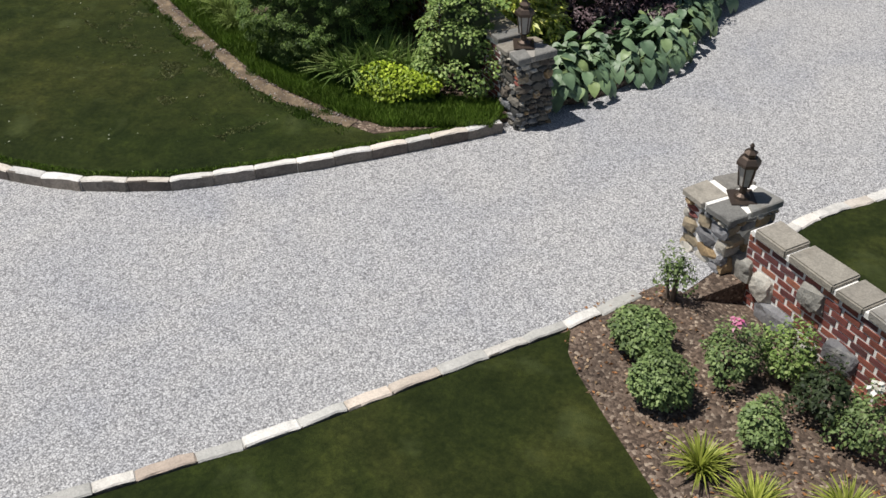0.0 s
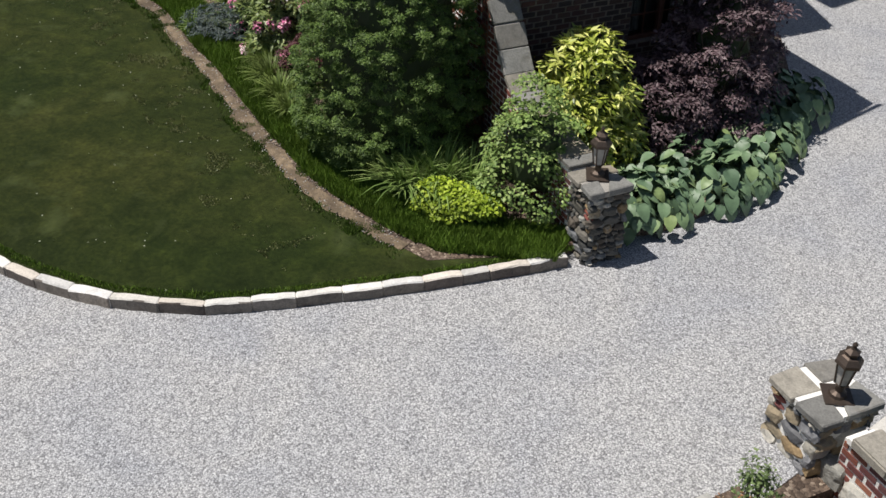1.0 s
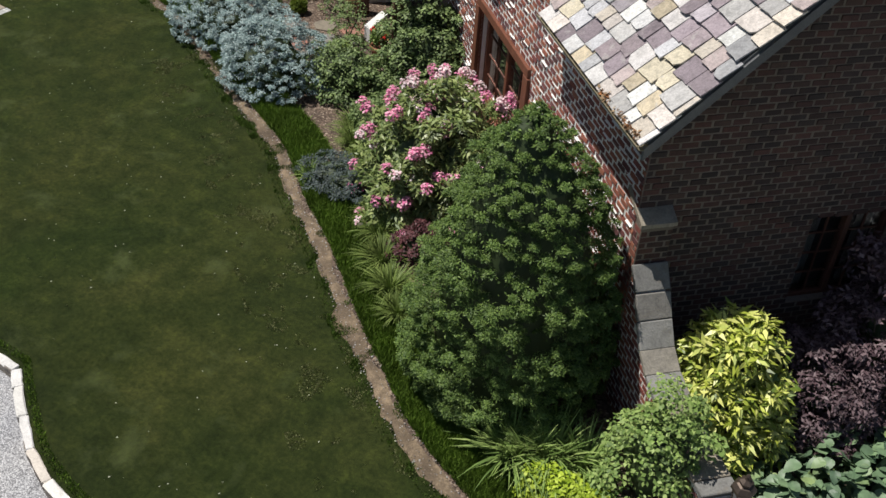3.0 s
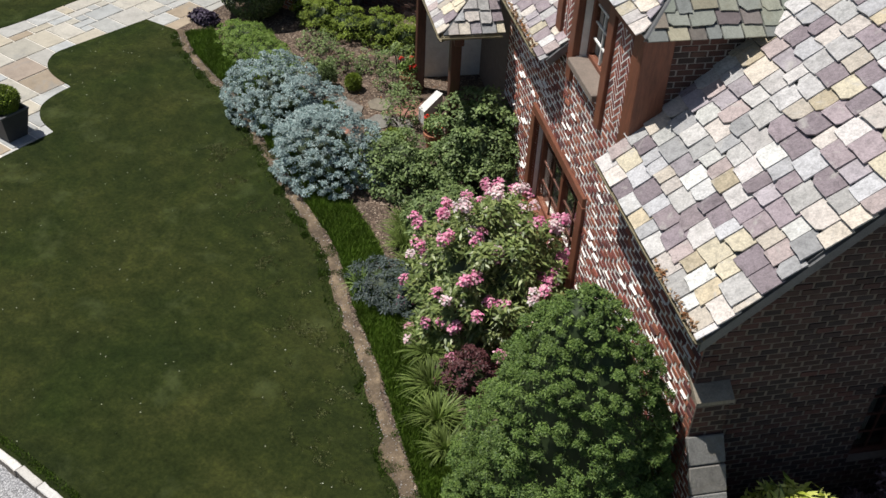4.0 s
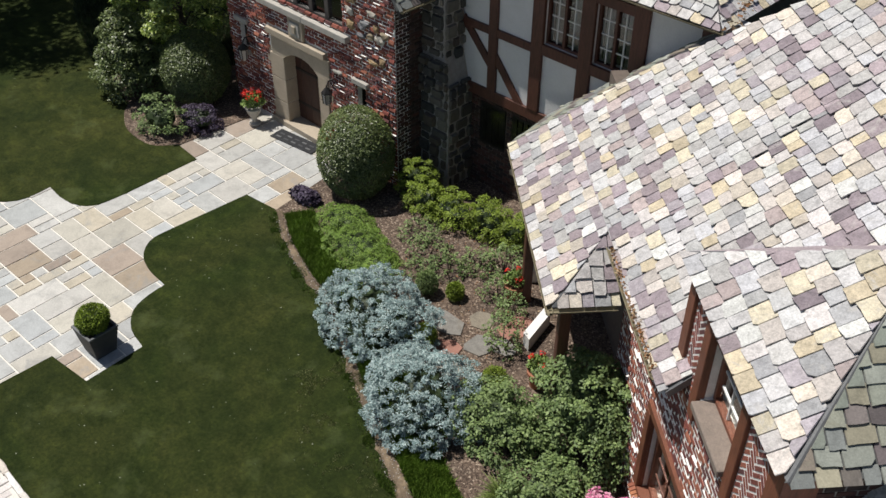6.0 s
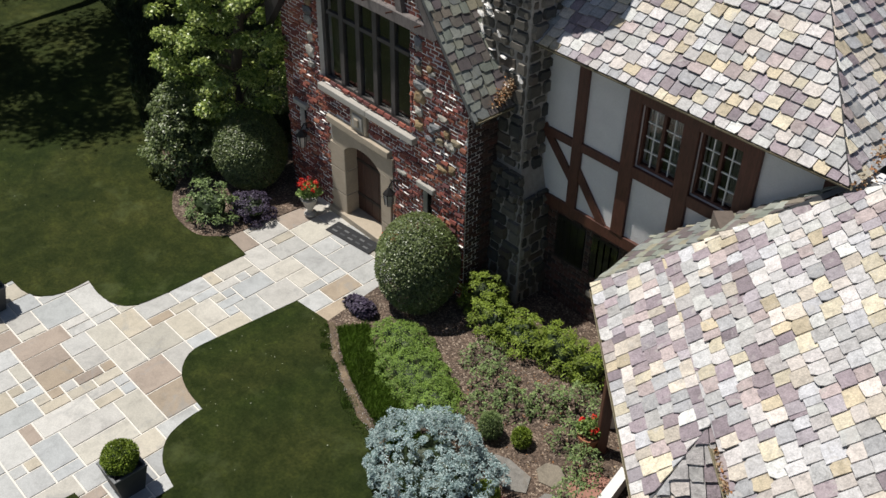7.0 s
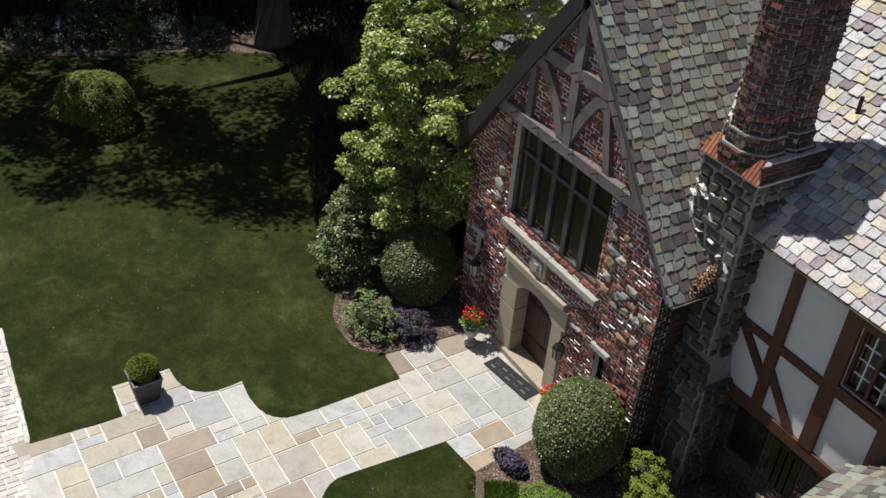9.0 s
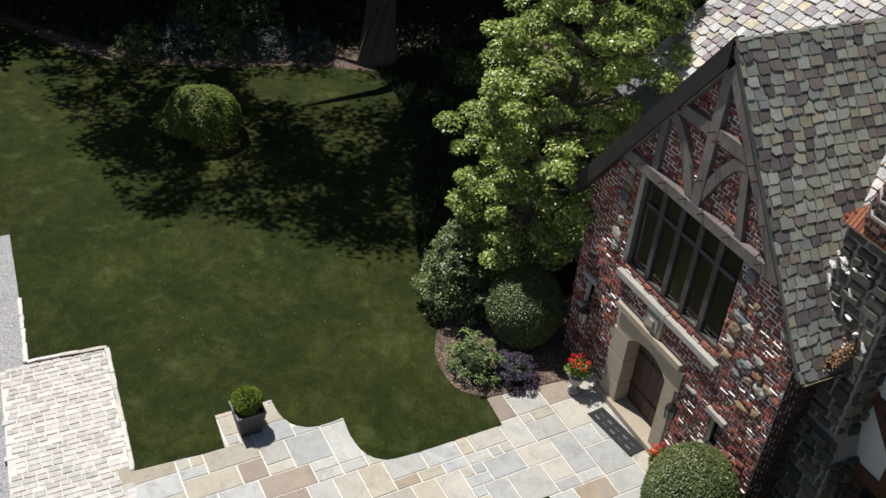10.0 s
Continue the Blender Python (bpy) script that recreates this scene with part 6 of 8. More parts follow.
# ---- windows of the wing ----
def casement(name, fr, u0, u1, v0, v1, lights, rows, cols, frame_mat, bar_mat, label, depth=0.2, fw=0.06, curtain=0.0, transom=None):
    """a window set back in its opening: backing, frame, mullions, glazing bars and panes"""
    win = structure(thing(name, fr.p((u0 + u1) / 2, v0, -depth), label, "window"))
    inv = win.matrix_world.inverted()

    def add(pname, bm, mat, plabel=""):
        bmesh.ops.transform(bm, matrix=inv, verts=bm.verts[:])
        return part(pname, bm, mat, win, plabel)

    # no room behind: a near-black board stands for the unlit interior
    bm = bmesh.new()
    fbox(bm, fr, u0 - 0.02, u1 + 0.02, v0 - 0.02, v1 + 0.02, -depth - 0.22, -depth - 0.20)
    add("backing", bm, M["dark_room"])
    for a, b, c, d in ((u0, u1, v0, v0 + fw), (u0, u1, v1 - fw, v1), (u0, u0 + fw, v0 + fw, v1 - fw), (u1 - fw, u1, v0 + fw, v1 - fw)):
        bm = bmesh.new()
        fbox(bm, fr, a, b, c, d, -depth - 0.05, -depth + 0.05, 0.006)
        add("frame", bm, frame_mat)
    w = (u1 - u0 - 2 * fw) / lights
    for k in range(lights):
        a, b = u0 + fw + k * w, u0 + fw + (k + 1) * w
        if k:
            bm = bmesh.new()
            fbox(bm, fr, a - fw * 0.6, a + fw * 0.6, v0 + fw, v1 - fw, -depth - 0.05, -depth + 0.06, 0.006)
            add("mullion", bm, frame_mat)
        a, b = a + fw * 0.6, b - fw * 0.6
        c, d = v0 + fw, v1 - fw
        if transom:
            bm = bmesh.new()
            fbox(bm, fr, a, b, transom - 0.04, transom + 0.04, -depth - 0.05, -depth + 0.05, 0.005)
            add("transom", bm, frame_mat)
        for i in range(1, cols):
            bm = bmesh.new()
            x = a + (b - a) * i / cols
            fbox(bm, fr, x - 0.011, x + 0.011, c, d, -depth - 0.015, -depth + 0.018)
            add("glazing_bar", bm, bar_mat)
        for i in range(1, rows):
            bm = bmesh.new()
            y = c + (d - c) * i / rows
            fbox(bm, fr, a, b, y - 0.011, y + 0.011, -depth - 0.014, -depth + 0.017)
            add("glazing_bar", bm, bar_mat)
        bm = bmesh.new()
        fbox(bm, fr, a, b, c, d, -depth - 0.004, -depth + 0.002)
        g = add("pane", bm, M["glass"])
        g.visible_shadow = False
        if curtain:
            bm = bmesh.new()
            n = 9
            x0, x1 = (a, a + (b - a) * curtain) if k % 2 == 0 else (b - (b - a) * curtain, b)
            pts = [(x0 + (x1 - x0) * i / n, -depth - 0.13 + 0.02 * (i % 2)) for i in range(n + 1)]
            for p, q in zip(pts, pts[1:]):
                vs = [bm.verts.new(fr.p(x, y, z)) for (x, z), y in ((p, c), (q, c), (q, d), (p, d))]
                bm.faces.new(vs)
            bmesh.ops.solidify(bm, geom=bm.faces[:], thickness=0.006)
            add("curtain", bm, M["curtain"])
    return win


casement("window_1", wing, *WIN1, 2, 4, 2, M["timber"], M["timber_dark"], "brown timber casement with dark glazing bars in the brick wall", 0.16, 0.08)
# window_5: the curtains are added to imitate the reflection in its panes
casement("window_5", gable, *WIN5, 2, 4, 2, M["timber_dark"], M["timber_dark"], "shaded casement with pale curtains in the brick end wall", 0.14, 0.06, curtain=0.5)
casement("window_2", wing, *WIN2, 1, 4, 3, M["timber"], M["white_paint"], "small brown casement with white bars in the tall bay", 0.2, 0.06)
# timbers of the tall bay
for name, a in (("trim_bay_timber", [(-19.52, -19.31, 3.60, 5.42), (-16.74, -16.48, 3.62, 5.42), (-18.85, -18.66, 3.66, 5.30), (-17.57, -17.38, 3.66, 5.30), (-19.31, -18.85, 5.24, 5.42), (-17.38, -16.74, 5.24, 5.42)]),):
    for k, q in enumerate(a):
        board(f"{name}_{k + 1}", wing, *q, -0.05, 0.05 + 0.002 * k, M["timber"], "red-brown stained timber of the tall bay")
board("trim_bay_lintel", wing, -18.85, -17.38, 5.12, 5.40, -0.05, 0.049, M["timber_dark"], "dark timber lintel over the bay window")
board("trim_bay_sill", wing, -18.64, -17.58, 3.95, 4.055, -0.18, 0.12, M["brownstone"], "brown stone sill of the bay window", bevel=0.012)
board("trim_window_lintel", wing, -20.12, -17.48, 2.38, 2.52, -0.05, 0.055, M["timber"], "red-brown timber lintel of the garden window")
board("trim_window_jamb_1", wing, -17.65, -17.45, 0.80, 2.38, -0.05, 0.06, M["timber"], "broad red-brown timber jamb")
board("trim_window_jamb_2", wing, -20.12, -19.95, 0.80, 2.38, -0.05, 0.06, M["timber"], "broad red-brown timber jamb")
board("trim_window_sill", wing, -19.97, -17.63, 0.74, 0.835, -0.2, 0.05, M["timber"], "red-brown timber sill of the garden window")
# sloping brick sill of the garden window
sill = structure(thing("trim_brick_sill", wing.p(-18.8, 0.72, 0), "sloping orange brick rowlock sill", "window sill"))
sill_fr = Fr(wing.p(0, 0.70, 0.14), wing.r, wing.u * 0.45 - wing.n)
rng_b = random.Random(3)
V, F = [], []
u = -20.1
while u < -17.5:
    slab_verts(sill_fr, [(u, 0), (u + 0.062, 0), (u + 0.062, 0.2), (u, 0.2)], -0.06, 0.0 + rng_b.random() * 0.008, 0.004, V, F)
    u += 0.075
ob = put("brick", mesh_from("brick", V, F, M["brick_orange"]))
ob.parent = sill
ob.matrix_parent_inverse = sill.matrix_world.inverted()
ob["kind"] = "stuff"

# ---- porch posts, flower boxes ----
for s0 in (21.95, 25.2):
    bm = bmesh.new()
    m = Fr(sn(s0, -6.0), -SD, UP).m(0, 0)
    box(bm, (-0.09, 0, -0.09), (0.09, 2.85, 0.09), m, 0.012)
    structure(part(f"trim_porch_post_{1 if s0 < 23 else 2}", bm, M["timber_dark"]), "red-brown timber porch post", "post")
bm = bmesh.new()
fbox(bm, Fr(sn(0, -5.93), -SD, UP), -25.9, -21.7, 2.72, 2.95, -0.16, 0.0, 0.01)
structure(part("trim_porch_beam", bm, M["timber_dark"]), "red-brown timber beam under the porch eaves", "beam")
for k, (s0, n0) in enumerate([(25.25, -5.78), (22.9, -5.88)]):
    pt = thing("geranium_pot", sn(s0, n0, 0.0), "terracotta pot of bright red geraniums by the porch", "potted plant", "porch geraniums")
    bm = bmesh.new()
    lathe(bm, [(0.13, 0.0), (0.17, 0.30), (0.20, 0.30), (0.20, 0.36), (0.165, 0.36), (0.16, 0.33)], 14)
    part("pot", bm, M["terracotta"], pt)
    r = np.random.default_rng(200 + k)
    P, D = shell_points(r, 500, (0.2, 0.2, 0.2), 0.3, 8, 0.5)
    P[:, 2] += 0.48
    Vv, Ff = leaf_arrays(P, D, 0.06, 0.8, r)
    put("foliage", np_mesh("foliage", Vv, Ff, L["fresh"]), pt)
    flower_heads(pt, [(0.15 * math.cos(a * 1.9), 0.15 * math.sin(a * 1.9), 0.58 + 0.06 * (a % 3)) for a in range(4)], 0.05, 22, L["red"], 210 + k, "blossom", 0.04)
bm = bmesh.new()
prism(bm, [(-14.24, 21.0), (-14.08, 20.22), (-13.88, 20.14), (-14.06, 20.98)], 0.0, 0.30)
tagged(part("stone_trough", bm, M["white_paint"]), "white painted stone block beside the porch", "stone block")

# ---- entrance: door, surround, window, gable timbers ----
door = structure(thing("door_1", front.p(-22.39, 0.0, -0.28), "dark brown panelled oak door under a pointed stone arch", "door"))
di = door.matrix_world.inverted()
for k in range(5):
    bm = bmesh.new()
    u0 = DOOR[0] + (DOOR[1] - DOOR[0]) * k / 5
    fbox(bm, front, u0 + 0.004, u0 + (DOOR[1] - DOOR[0]) / 5 - 0.004, 0.14, 2.15, -0.34, -0.28, 0.008)
    bmesh.ops.transform(bm, matrix=di, verts=bm.verts[:])
    part("plank", bm, M["door_wood"], door)
for v in (0.55, 1.45):
    bm = bmesh.new()
    fbox(bm, front, DOOR[0] + 0.02, DOOR[1] - 0.02, v, v + 0.07, -0.285, -0.265, 0.004)
    bmesh.ops.transform(bm, matrix=di, verts=bm.verts[:])
    part("strap_hinge", bm, M["iron"], door)
bm = bmesh.new()
bmesh.ops.create_uvsphere(bm, u_segments=10, v_segments=6, radius=0.045, matrix=front.m(-21.95, 1.05, -0.24))
bmesh.ops.transform(bm, matrix=di, verts=bm.verts[:])
part("door_knob", bm, M["bronze"], door)

SX0, SX1 = -23.76, -21.66


def stone_trim(name, label, rects, w0=-0.30, w1=0.06, mat=None, bevel=0.012):
    t = structure(thing(name, front.p(-22.37, 0, 0), label, "trim"))
    inv = t.matrix_world.inverted()
    for a, b, c, d, *ww in rects:
        bm = bmesh.new()
        lo, hi = ww if ww else (w0, w1)
        fbox(bm, front, a, b, c, d, lo, hi, bevel)
        bmesh.ops.transform(bm, matrix=inv, verts=bm.verts[:])
        part("stone_block", bm, mat or M["limestone"], t)
    return t


sur = stone_trim("trim_door_surround", "tan limestone door surround with a carved panel above", [
    (SX0, DOOR[0] + 0.02, 0.0, 0.62), (SX0, DOOR[0] + 0.02, 0.63, 1.24), (SX0, DOOR[0] + 0.02, 1.25, 1.86), (DOOR[1] - 0.02, SX1, 0.0, 0.62), (DOOR[1] - 0.02, SX1, 0.63, 1.24), (DOOR[1] - 0.02, SX1, 1.25, 1.86),
    (SX0 - 0.14, SX0 - 0.01, 1.55, 1.95, -0.1, 0.03), (SX1 + 0.01, SX1 + 0.13, 1.15, 1.5, -0.1, 0.03), (SX0 - 0.10, SX0 - 0.01, 0.0, 0.5, -0.1, 0.025), (SX1 + 0.01, SX1 + 0.10, 0.0, 0.5, -0.1, 0.025),
    (SX0, SX1, 2.36, 2.52, -0.28, 0.13)])
for sgn in (-1, 1):                           # spandrels that make the pointed arch
    mid, half = (DOOR[0] + DOOR[1]) / 2, (DOOR[1] - DOOR[0]) / 2
    pts = [(mid + sgn * (half + 0.40), 1.87), (mid + sgn * (half + 0.40), 2.355), (mid, 2.355), (mid, 2.08)]
    pts += [(mid + sgn * half * q, 2.08 - 0.26 * q ** 2.4) for q in (0.25, 0.5, 0.7, 0.85, 1.0)]
    bm = bmesh.new()
    prism(bm, pts if area(pts) > 0 else pts[::-1], -0.28, 0.058, front)
    bmesh.ops.transform(bm, matrix=sur.matrix_world.inverted(), verts=bm.verts[:])
    part("arch_stone", bm, M["limestone"], sur)
for q, mat in (((-22.93, -22.40, 2.53, 3.03, -0.05, 0.09), "limestone"), ((-22.84, -22.49, 2.61, 2.95, 0.088, 0.115), "limestone_grey"), ((-22.74, -22.59, 2.68, 2.88, 0.112, 0.15), "limestone")):
    bm = bmesh.new()
    fbox(bm, front, *q, 0.02)
    bmesh.ops.transform(bm, matrix=sur.matrix_world.inverted(), verts=bm.verts[:])
    part("carved_panel", bm, M[mat], sur, "carved heraldic stone panel")
stone_trim("trim_door_step", "pale tan stone threshold", [(SX0 - 0.05, SX1 + 0.05, -0.05, 0.13, -0.32, 0.14)])
stone_trim("trim_entrance_sill", "weathered grey stone sill under the leaded window", [(-23.98, -22.35, 3.05, 3.20, -0.3, 0.14), (-22.345, -20.86, 3.05, 3.20, -0.3, 0.14)], mat=M["limestone_grey"])
casement("window_3", front, *WIN3, 5, 1, 1, M["timber_shade"], M["iron"], "five-light grey timber window over the door", 0.16, 0.11, transom=4.78)
for k, q in enumerate(SLITS):
    casement(f"window_{k + 4}", front, *q, 1, 3, 1, M["iron"], M["iron"], "narrow slit window beside the door", 0.16, 0.03)
GB = 5.46
board("trim_gable_beam", front, -24.48, -20.32, GB, GB + 0.25, -0.10, 0.14, M["timber_grey"], "heavy weathered grey timber beam across the gable", bevel=0.02)


def slope_x(v, sgn, off=0.0):
    return PEAK_X + sgn * (PEAK_Z - 0.26 - v - off) / EP


def plank_between(name, a, b, w, fr, mat, label, w0=-0.02, w1=0.12):
    """a straight or curved timber along the points, w wide"""
    pts = [a, b] if not isinstance(a[0], tuple) else a
    left, right = [], []
    for i, p in enumerate(pts):
        p0, p1 = Vector(pts[max(0, i - 1)]), Vector(pts[min(len(pts) - 1, i + 1)])
        d = (p1 - p0).normalized()
        nn = Vector((-d.y, d.x)) * w / 2
        left.append((p[0] + nn.x, p[1] + nn.y))
        right.append((p[0] - nn.x, p[1] - nn.y))
    bm = bmesh.new()
    for i in range(len(pts) - 1):
        prism(bm, [right[i], right[i + 1], left[i + 1], left[i]], w0, w1, fr)
    return structure(part(name, bm, mat), label, "timber")


TG = M["timber_grey"]
tl = "weathered grey timber of the gable"
for sgn, nm in ((-1, "left"), (1, "right")):
    plank_between(f"trim_gable_rake_{nm}", (slope_x(GB + 0.1, sgn), GB + 0.1), (PEAK_X, PEAK_Z - 0.30), 0.3, front, TG, tl, -0.02, 0.16)
plank_between("trim_gable_post", (PEAK_X, GB + 0.2), (PEAK_X, 8.4), 0.22, front, TG, tl, 0.0, 0.135)
plank_between("trim_gable_collar", (slope_x(7.12, -1) + 0.05, 7.12), (slope_x(7.12, 1) - 0.05, 7.12), 0.24, front, TG, tl, 0.0, 0.128)
plank_between("trim_gable_brace_left", [(PEAK_X - 1.15 + 0.95 * q, 5.72 + 1.22 * (1 - q ** 1.9)) for q in (0, 0.25, 0.5, 0.75, 1)], None, 0.2, front, TG, tl, 0.0, 0.12)
plank_between("trim_gable_brace_right", [(PEAK_X + q, 5.80 + 1.18 * math.sin(q * 1.75)) for q in (0.04, 0.2, 0.4, 0.62, 0.86)], None, 0.2, front, TG, tl, 0.0, 0.12)
plank_between("trim_gable_stud_left", (PEAK_X - 1.22, 5.70), (PEAK_X - 1.22, 6.75), 0.16, front, TG, tl, 0.0, 0.115)
plank_between("trim_gable_stud_right", (PEAK_X + 1.14, 5.70), (PEAK_X + 0.86, 6.98), 0.17, front, TG, tl, 0.0, 0.115)
# wooden pegs standing out of the timbers
pegs = [(-23.9, GB + 0.2), (-23.2, GB + 0.2), (-22.6, GB + 0.22), (-22.1, GB + 0.22), (-21.4, GB + 0.2), (-20.6, GB + 0.2), (-22.34, 7.15), (-22.2, 7.05), (-23.25, 7.1), (-21.3, 7.1), (-21.05, 6.5), (-21.15, 6.9), (-22.35, 6.2), (-20.75, 6.3)]
for x, v in pegs:
    bm = bmesh.new()
    tube(bm, [front.p(x, v, 0.1), front.p(x, v + 0.02, 0.30)], 0.016, 6)
    structure(part("trim_peg", bm, M["timber_dark"]), "wooden peg end in the gable timber", "peg")


# ---- timbers and windows of the Tudor wall ----
TD = M["timber_dark"]
tt = "dark red-brown half-timber beam"
rails = [(-19.2, -12.9, 2.26, 2.50), (-19.18, -16.70, 3.75, 3.92), (-16.90, -14.4, 3.78, 4.0), (-16.90, -14.4, 5.22, 5.42)]
for k, q in enumerate(rails):
    board(f"trim_tudor_rail_{k + 1}", tudor, *q, -0.02, 0.055 + 0.002 * k, TD, tt)
posts = [(-18.06, -17.84, 2.5, 5.62), (-16.96, -16.68, 2.5, 5.62), (-15.82, -15.52, 2.5, 5.45), (-14.70, -14.38, 2.5, 5.62), (-13.35, -13.13, 2.5, 5.62)]
for k, q in enumerate(posts):
    board(f"trim_tudor_post_{k + 1}", tudor, *q, -0.02, 0.068, TD, tt)
plank_between("trim_tudor_brace_1", (-18.80, 3.92), (-17.95, 3.02), 0.17, tudor, TD, tt, 0.0, 0.05)
plank_between("trim_tudor_brace_2", (-17.92, 3.35), (-17.10, 2.38), 0.17, tudor, TD, tt, 0.0, 0.05)
for k, q in enumerate(WINT):
    casement(f"window_{k + 6}", tudor, *q, 2, 4, 2, TD, M["white_paint"], "brown casement with small leaded panes in the timbered wall", 0.1, 0.05, 0.75 if k == 0 else 0.6)
base_fr = Fr((0, 23.64, 0), (1, 0, 0), UP)
for k, (a, b) in enumerate(((-18.3, -17.6), (-17.4, -16.8))):
    bm = bmesh.new()
    fbox(bm, base_fr, a, b, 1.1, 2.1, 0.0, 0.03)
    ob = structure(part(f"window_{k + 8}", bm, M["iron"]), "dark leaded ground-floor window in deep shade", "window")
    for j in range(4):
        bm = bmesh.new()
        x = a + (b - a) * (j + 0.5) / 4
        fbox(bm, base_fr, x - 0.09, x + 0.09, 1.16, 2.04, 0.028, 0.04)
        part("pane", bm, M["glass"], ob)
board("trim_base_ledge", Fr((0, 23.59, 0), (1, 0, 0), UP), -17.4, -15.2, 0.62, 0.74, -0.22, 0.0, M["limestone"], "pale stone ledge along the foot of the wall")

# ---- chimney ----
chim = thing("chimney", (-19.4, 23.7, 0), "tall stone and brick chimney with twin octagonal stacks", "chimney")
ci = chim.matrix_world.inverted()


def cpart(name, bm, mat, label=""):
    bmesh.ops.transform(bm, matrix=ci, verts=bm.verts[:])
    return part(name, bm, mat, chim, label)


CX0, CX1, CY0, CY1 = -20.00, -18.80, 22.98, 24.46
bm = bmesh.new()
lvl = [(-0.2, -0.12, 0.1), (2.4, -0.10, 0.06), (3.2, 0.0, 0.0), (6.62, 0.0, 0.0)]
rows = []
for z, dx, dy in lvl:
    rows.append([bm.verts.new(p) for p in ((CX0 + dx, CY0 - dy, z), (CX1 + 0.1 - dx if z < 3 else CX1, CY0 - dy, z), (CX1 + 0.1 - dx if z < 3 else CX1, CY1, z), (CX0 + dx, CY1, z))])
for a, b in zip(rows, rows[1:]):
    for k in range(4):
        bm.faces.new((a[k], a[(k + 1) % 4], b[(k + 1) % 4], b[k]))
bm.faces.new(rows[-1])
cpart("shaft", bm, M["mortar_grey"], "dark rubble stone shaft")
SK = 6.64
bm = bmesh.new()
box(bm, (CX0 - 0.10, CY0 - 0.10, SK), (CX1 + 0.10, CY1 + 0.10, SK + 0.05), None, 0.008)
a = [bm.verts.new(p) for p in ((CX0 - 0.08, CY0 - 0.08, SK + 0.05), (CX1 + 0.08, CY0 - 0.08, SK + 0.05), (CX1 + 0.08, CY1 + 0.08, SK + 0.05), (CX0 - 0.08, CY1 + 0.08, SK + 0.05))]
b = [bm.verts.new(p) for p in ((CX0 + 0.12, CY0 + 0.12, SK + 0.36), (CX1 + 0.02, CY0 + 0.12, SK + 0.36), (CX1 + 0.02, CY1 - 0.12, SK + 0.36), (CX0 + 0.12, CY1 - 0.12, SK + 0.36))]
for k in range(4):
    bm.faces.new((a[k], a[(k + 1) % 4], b[(k + 1) % 4], b[k]))
bm.faces.new(b)
cpart("weathering", bm, M["mortar_mid"], "sloping brick weathering")
STACKS = [(-19.40, 23.33), (-19.36, 23.93)]
STACK_R, STACK_TOP = 0.41, 10.2
TIERS = [(SK + 0.16, SK + 0.42, 0.115), (SK + 0.42, SK + 0.68, 0.06), (SK + 0.68, STACK_TOP - 0.7, 0.0)]
for x, y in STACKS:
    bm = bmesh.new()
    prof = [q for z0, z1, dr in TIERS for q in ((STACK_R + dr, z0), (STACK_R + dr, z1))]
    lathe(bm, prof + [(STACK_R + 0.05, STACK_TOP - 0.5), (STACK_R + 0.07, STACK_TOP), (STACK_R - 0.12, STACK_TOP), (STACK_R - 0.12, STACK_TOP - 0.3)], 8, pose(x, y, 0, 0, 0, 22.5))
    cpart("flue", bm, M["mortar_grey"], "octagonal dark brick stack with stepped base")
bm = bmesh.new()
tube(bm, [(-18.95, 25.08, TZ + TP * 2.03 - 0.1), (-18.95, 25.08, TZ + TP * 2.03 + 0.24)], 0.035, 8)
tagged(part("vent_pipe", bm, M["iron"]), "short dark vent pipe on the slate roof", "vent pipe")


# ---- lanterns ----
def lantern(loc, label, scale=1.0, rz=0.0, tilt=0.0):
    t = thing("gate_lantern", loc, label, "lantern", "gate lanterns")
    t.matrix_world = pose(*loc, tilt, 0, rz) @ Matrix.Diagonal((scale, scale, scale, 1))
    bm = bmesh.new()
    box(bm, (-0.13, -0.13, 0.0), (0.13, 0.13, 0.022), None, 0.006)
    lathe(bm, [(0.085, 0.022), (0.075, 0.05), (0.04, 0.075), (0.034, 0.13), (0.05, 0.155), (0.064, 0.165)], 12)
    part("base", bm, M["bronze"], t)
    for k in range(6):
        bm = bmesh.new()
        a = k * math.pi / 3
        tube(bm, [(0.064 * math.cos(a), 0.064 * math.sin(a), 0.165), (0.098 * math.cos(a), 0.098 * math.sin(a), 0.43)], 0.008, 5)
        part("frame_bar", bm, M["bronze"], t)
    bm = bmesh.new()
    lathe(bm, [(0.056, 0.168), (0.088, 0.428)], 6)
    part("glass_body", bm, M["curtain"], t, "frosted dusty glass")
    bm = bmesh.new()
    lathe(bm, [(0.125, 0.42), (0.122, 0.455), (0.085, 0.50), (0.06, 0.51), (0.06, 0.55), (0.072, 0.555), (0.03, 0.585)], 6)
    cap = part("roof_cap", bm, M["bronze"], t)
    bm = bmesh.new()
    lathe(bm, [(0.03, 0.58), (0.018, 0.61), (0.025, 0.63), (0.006, 0.66)], 8)
    part("finial", bm, M["bronze"], cap)
    return t


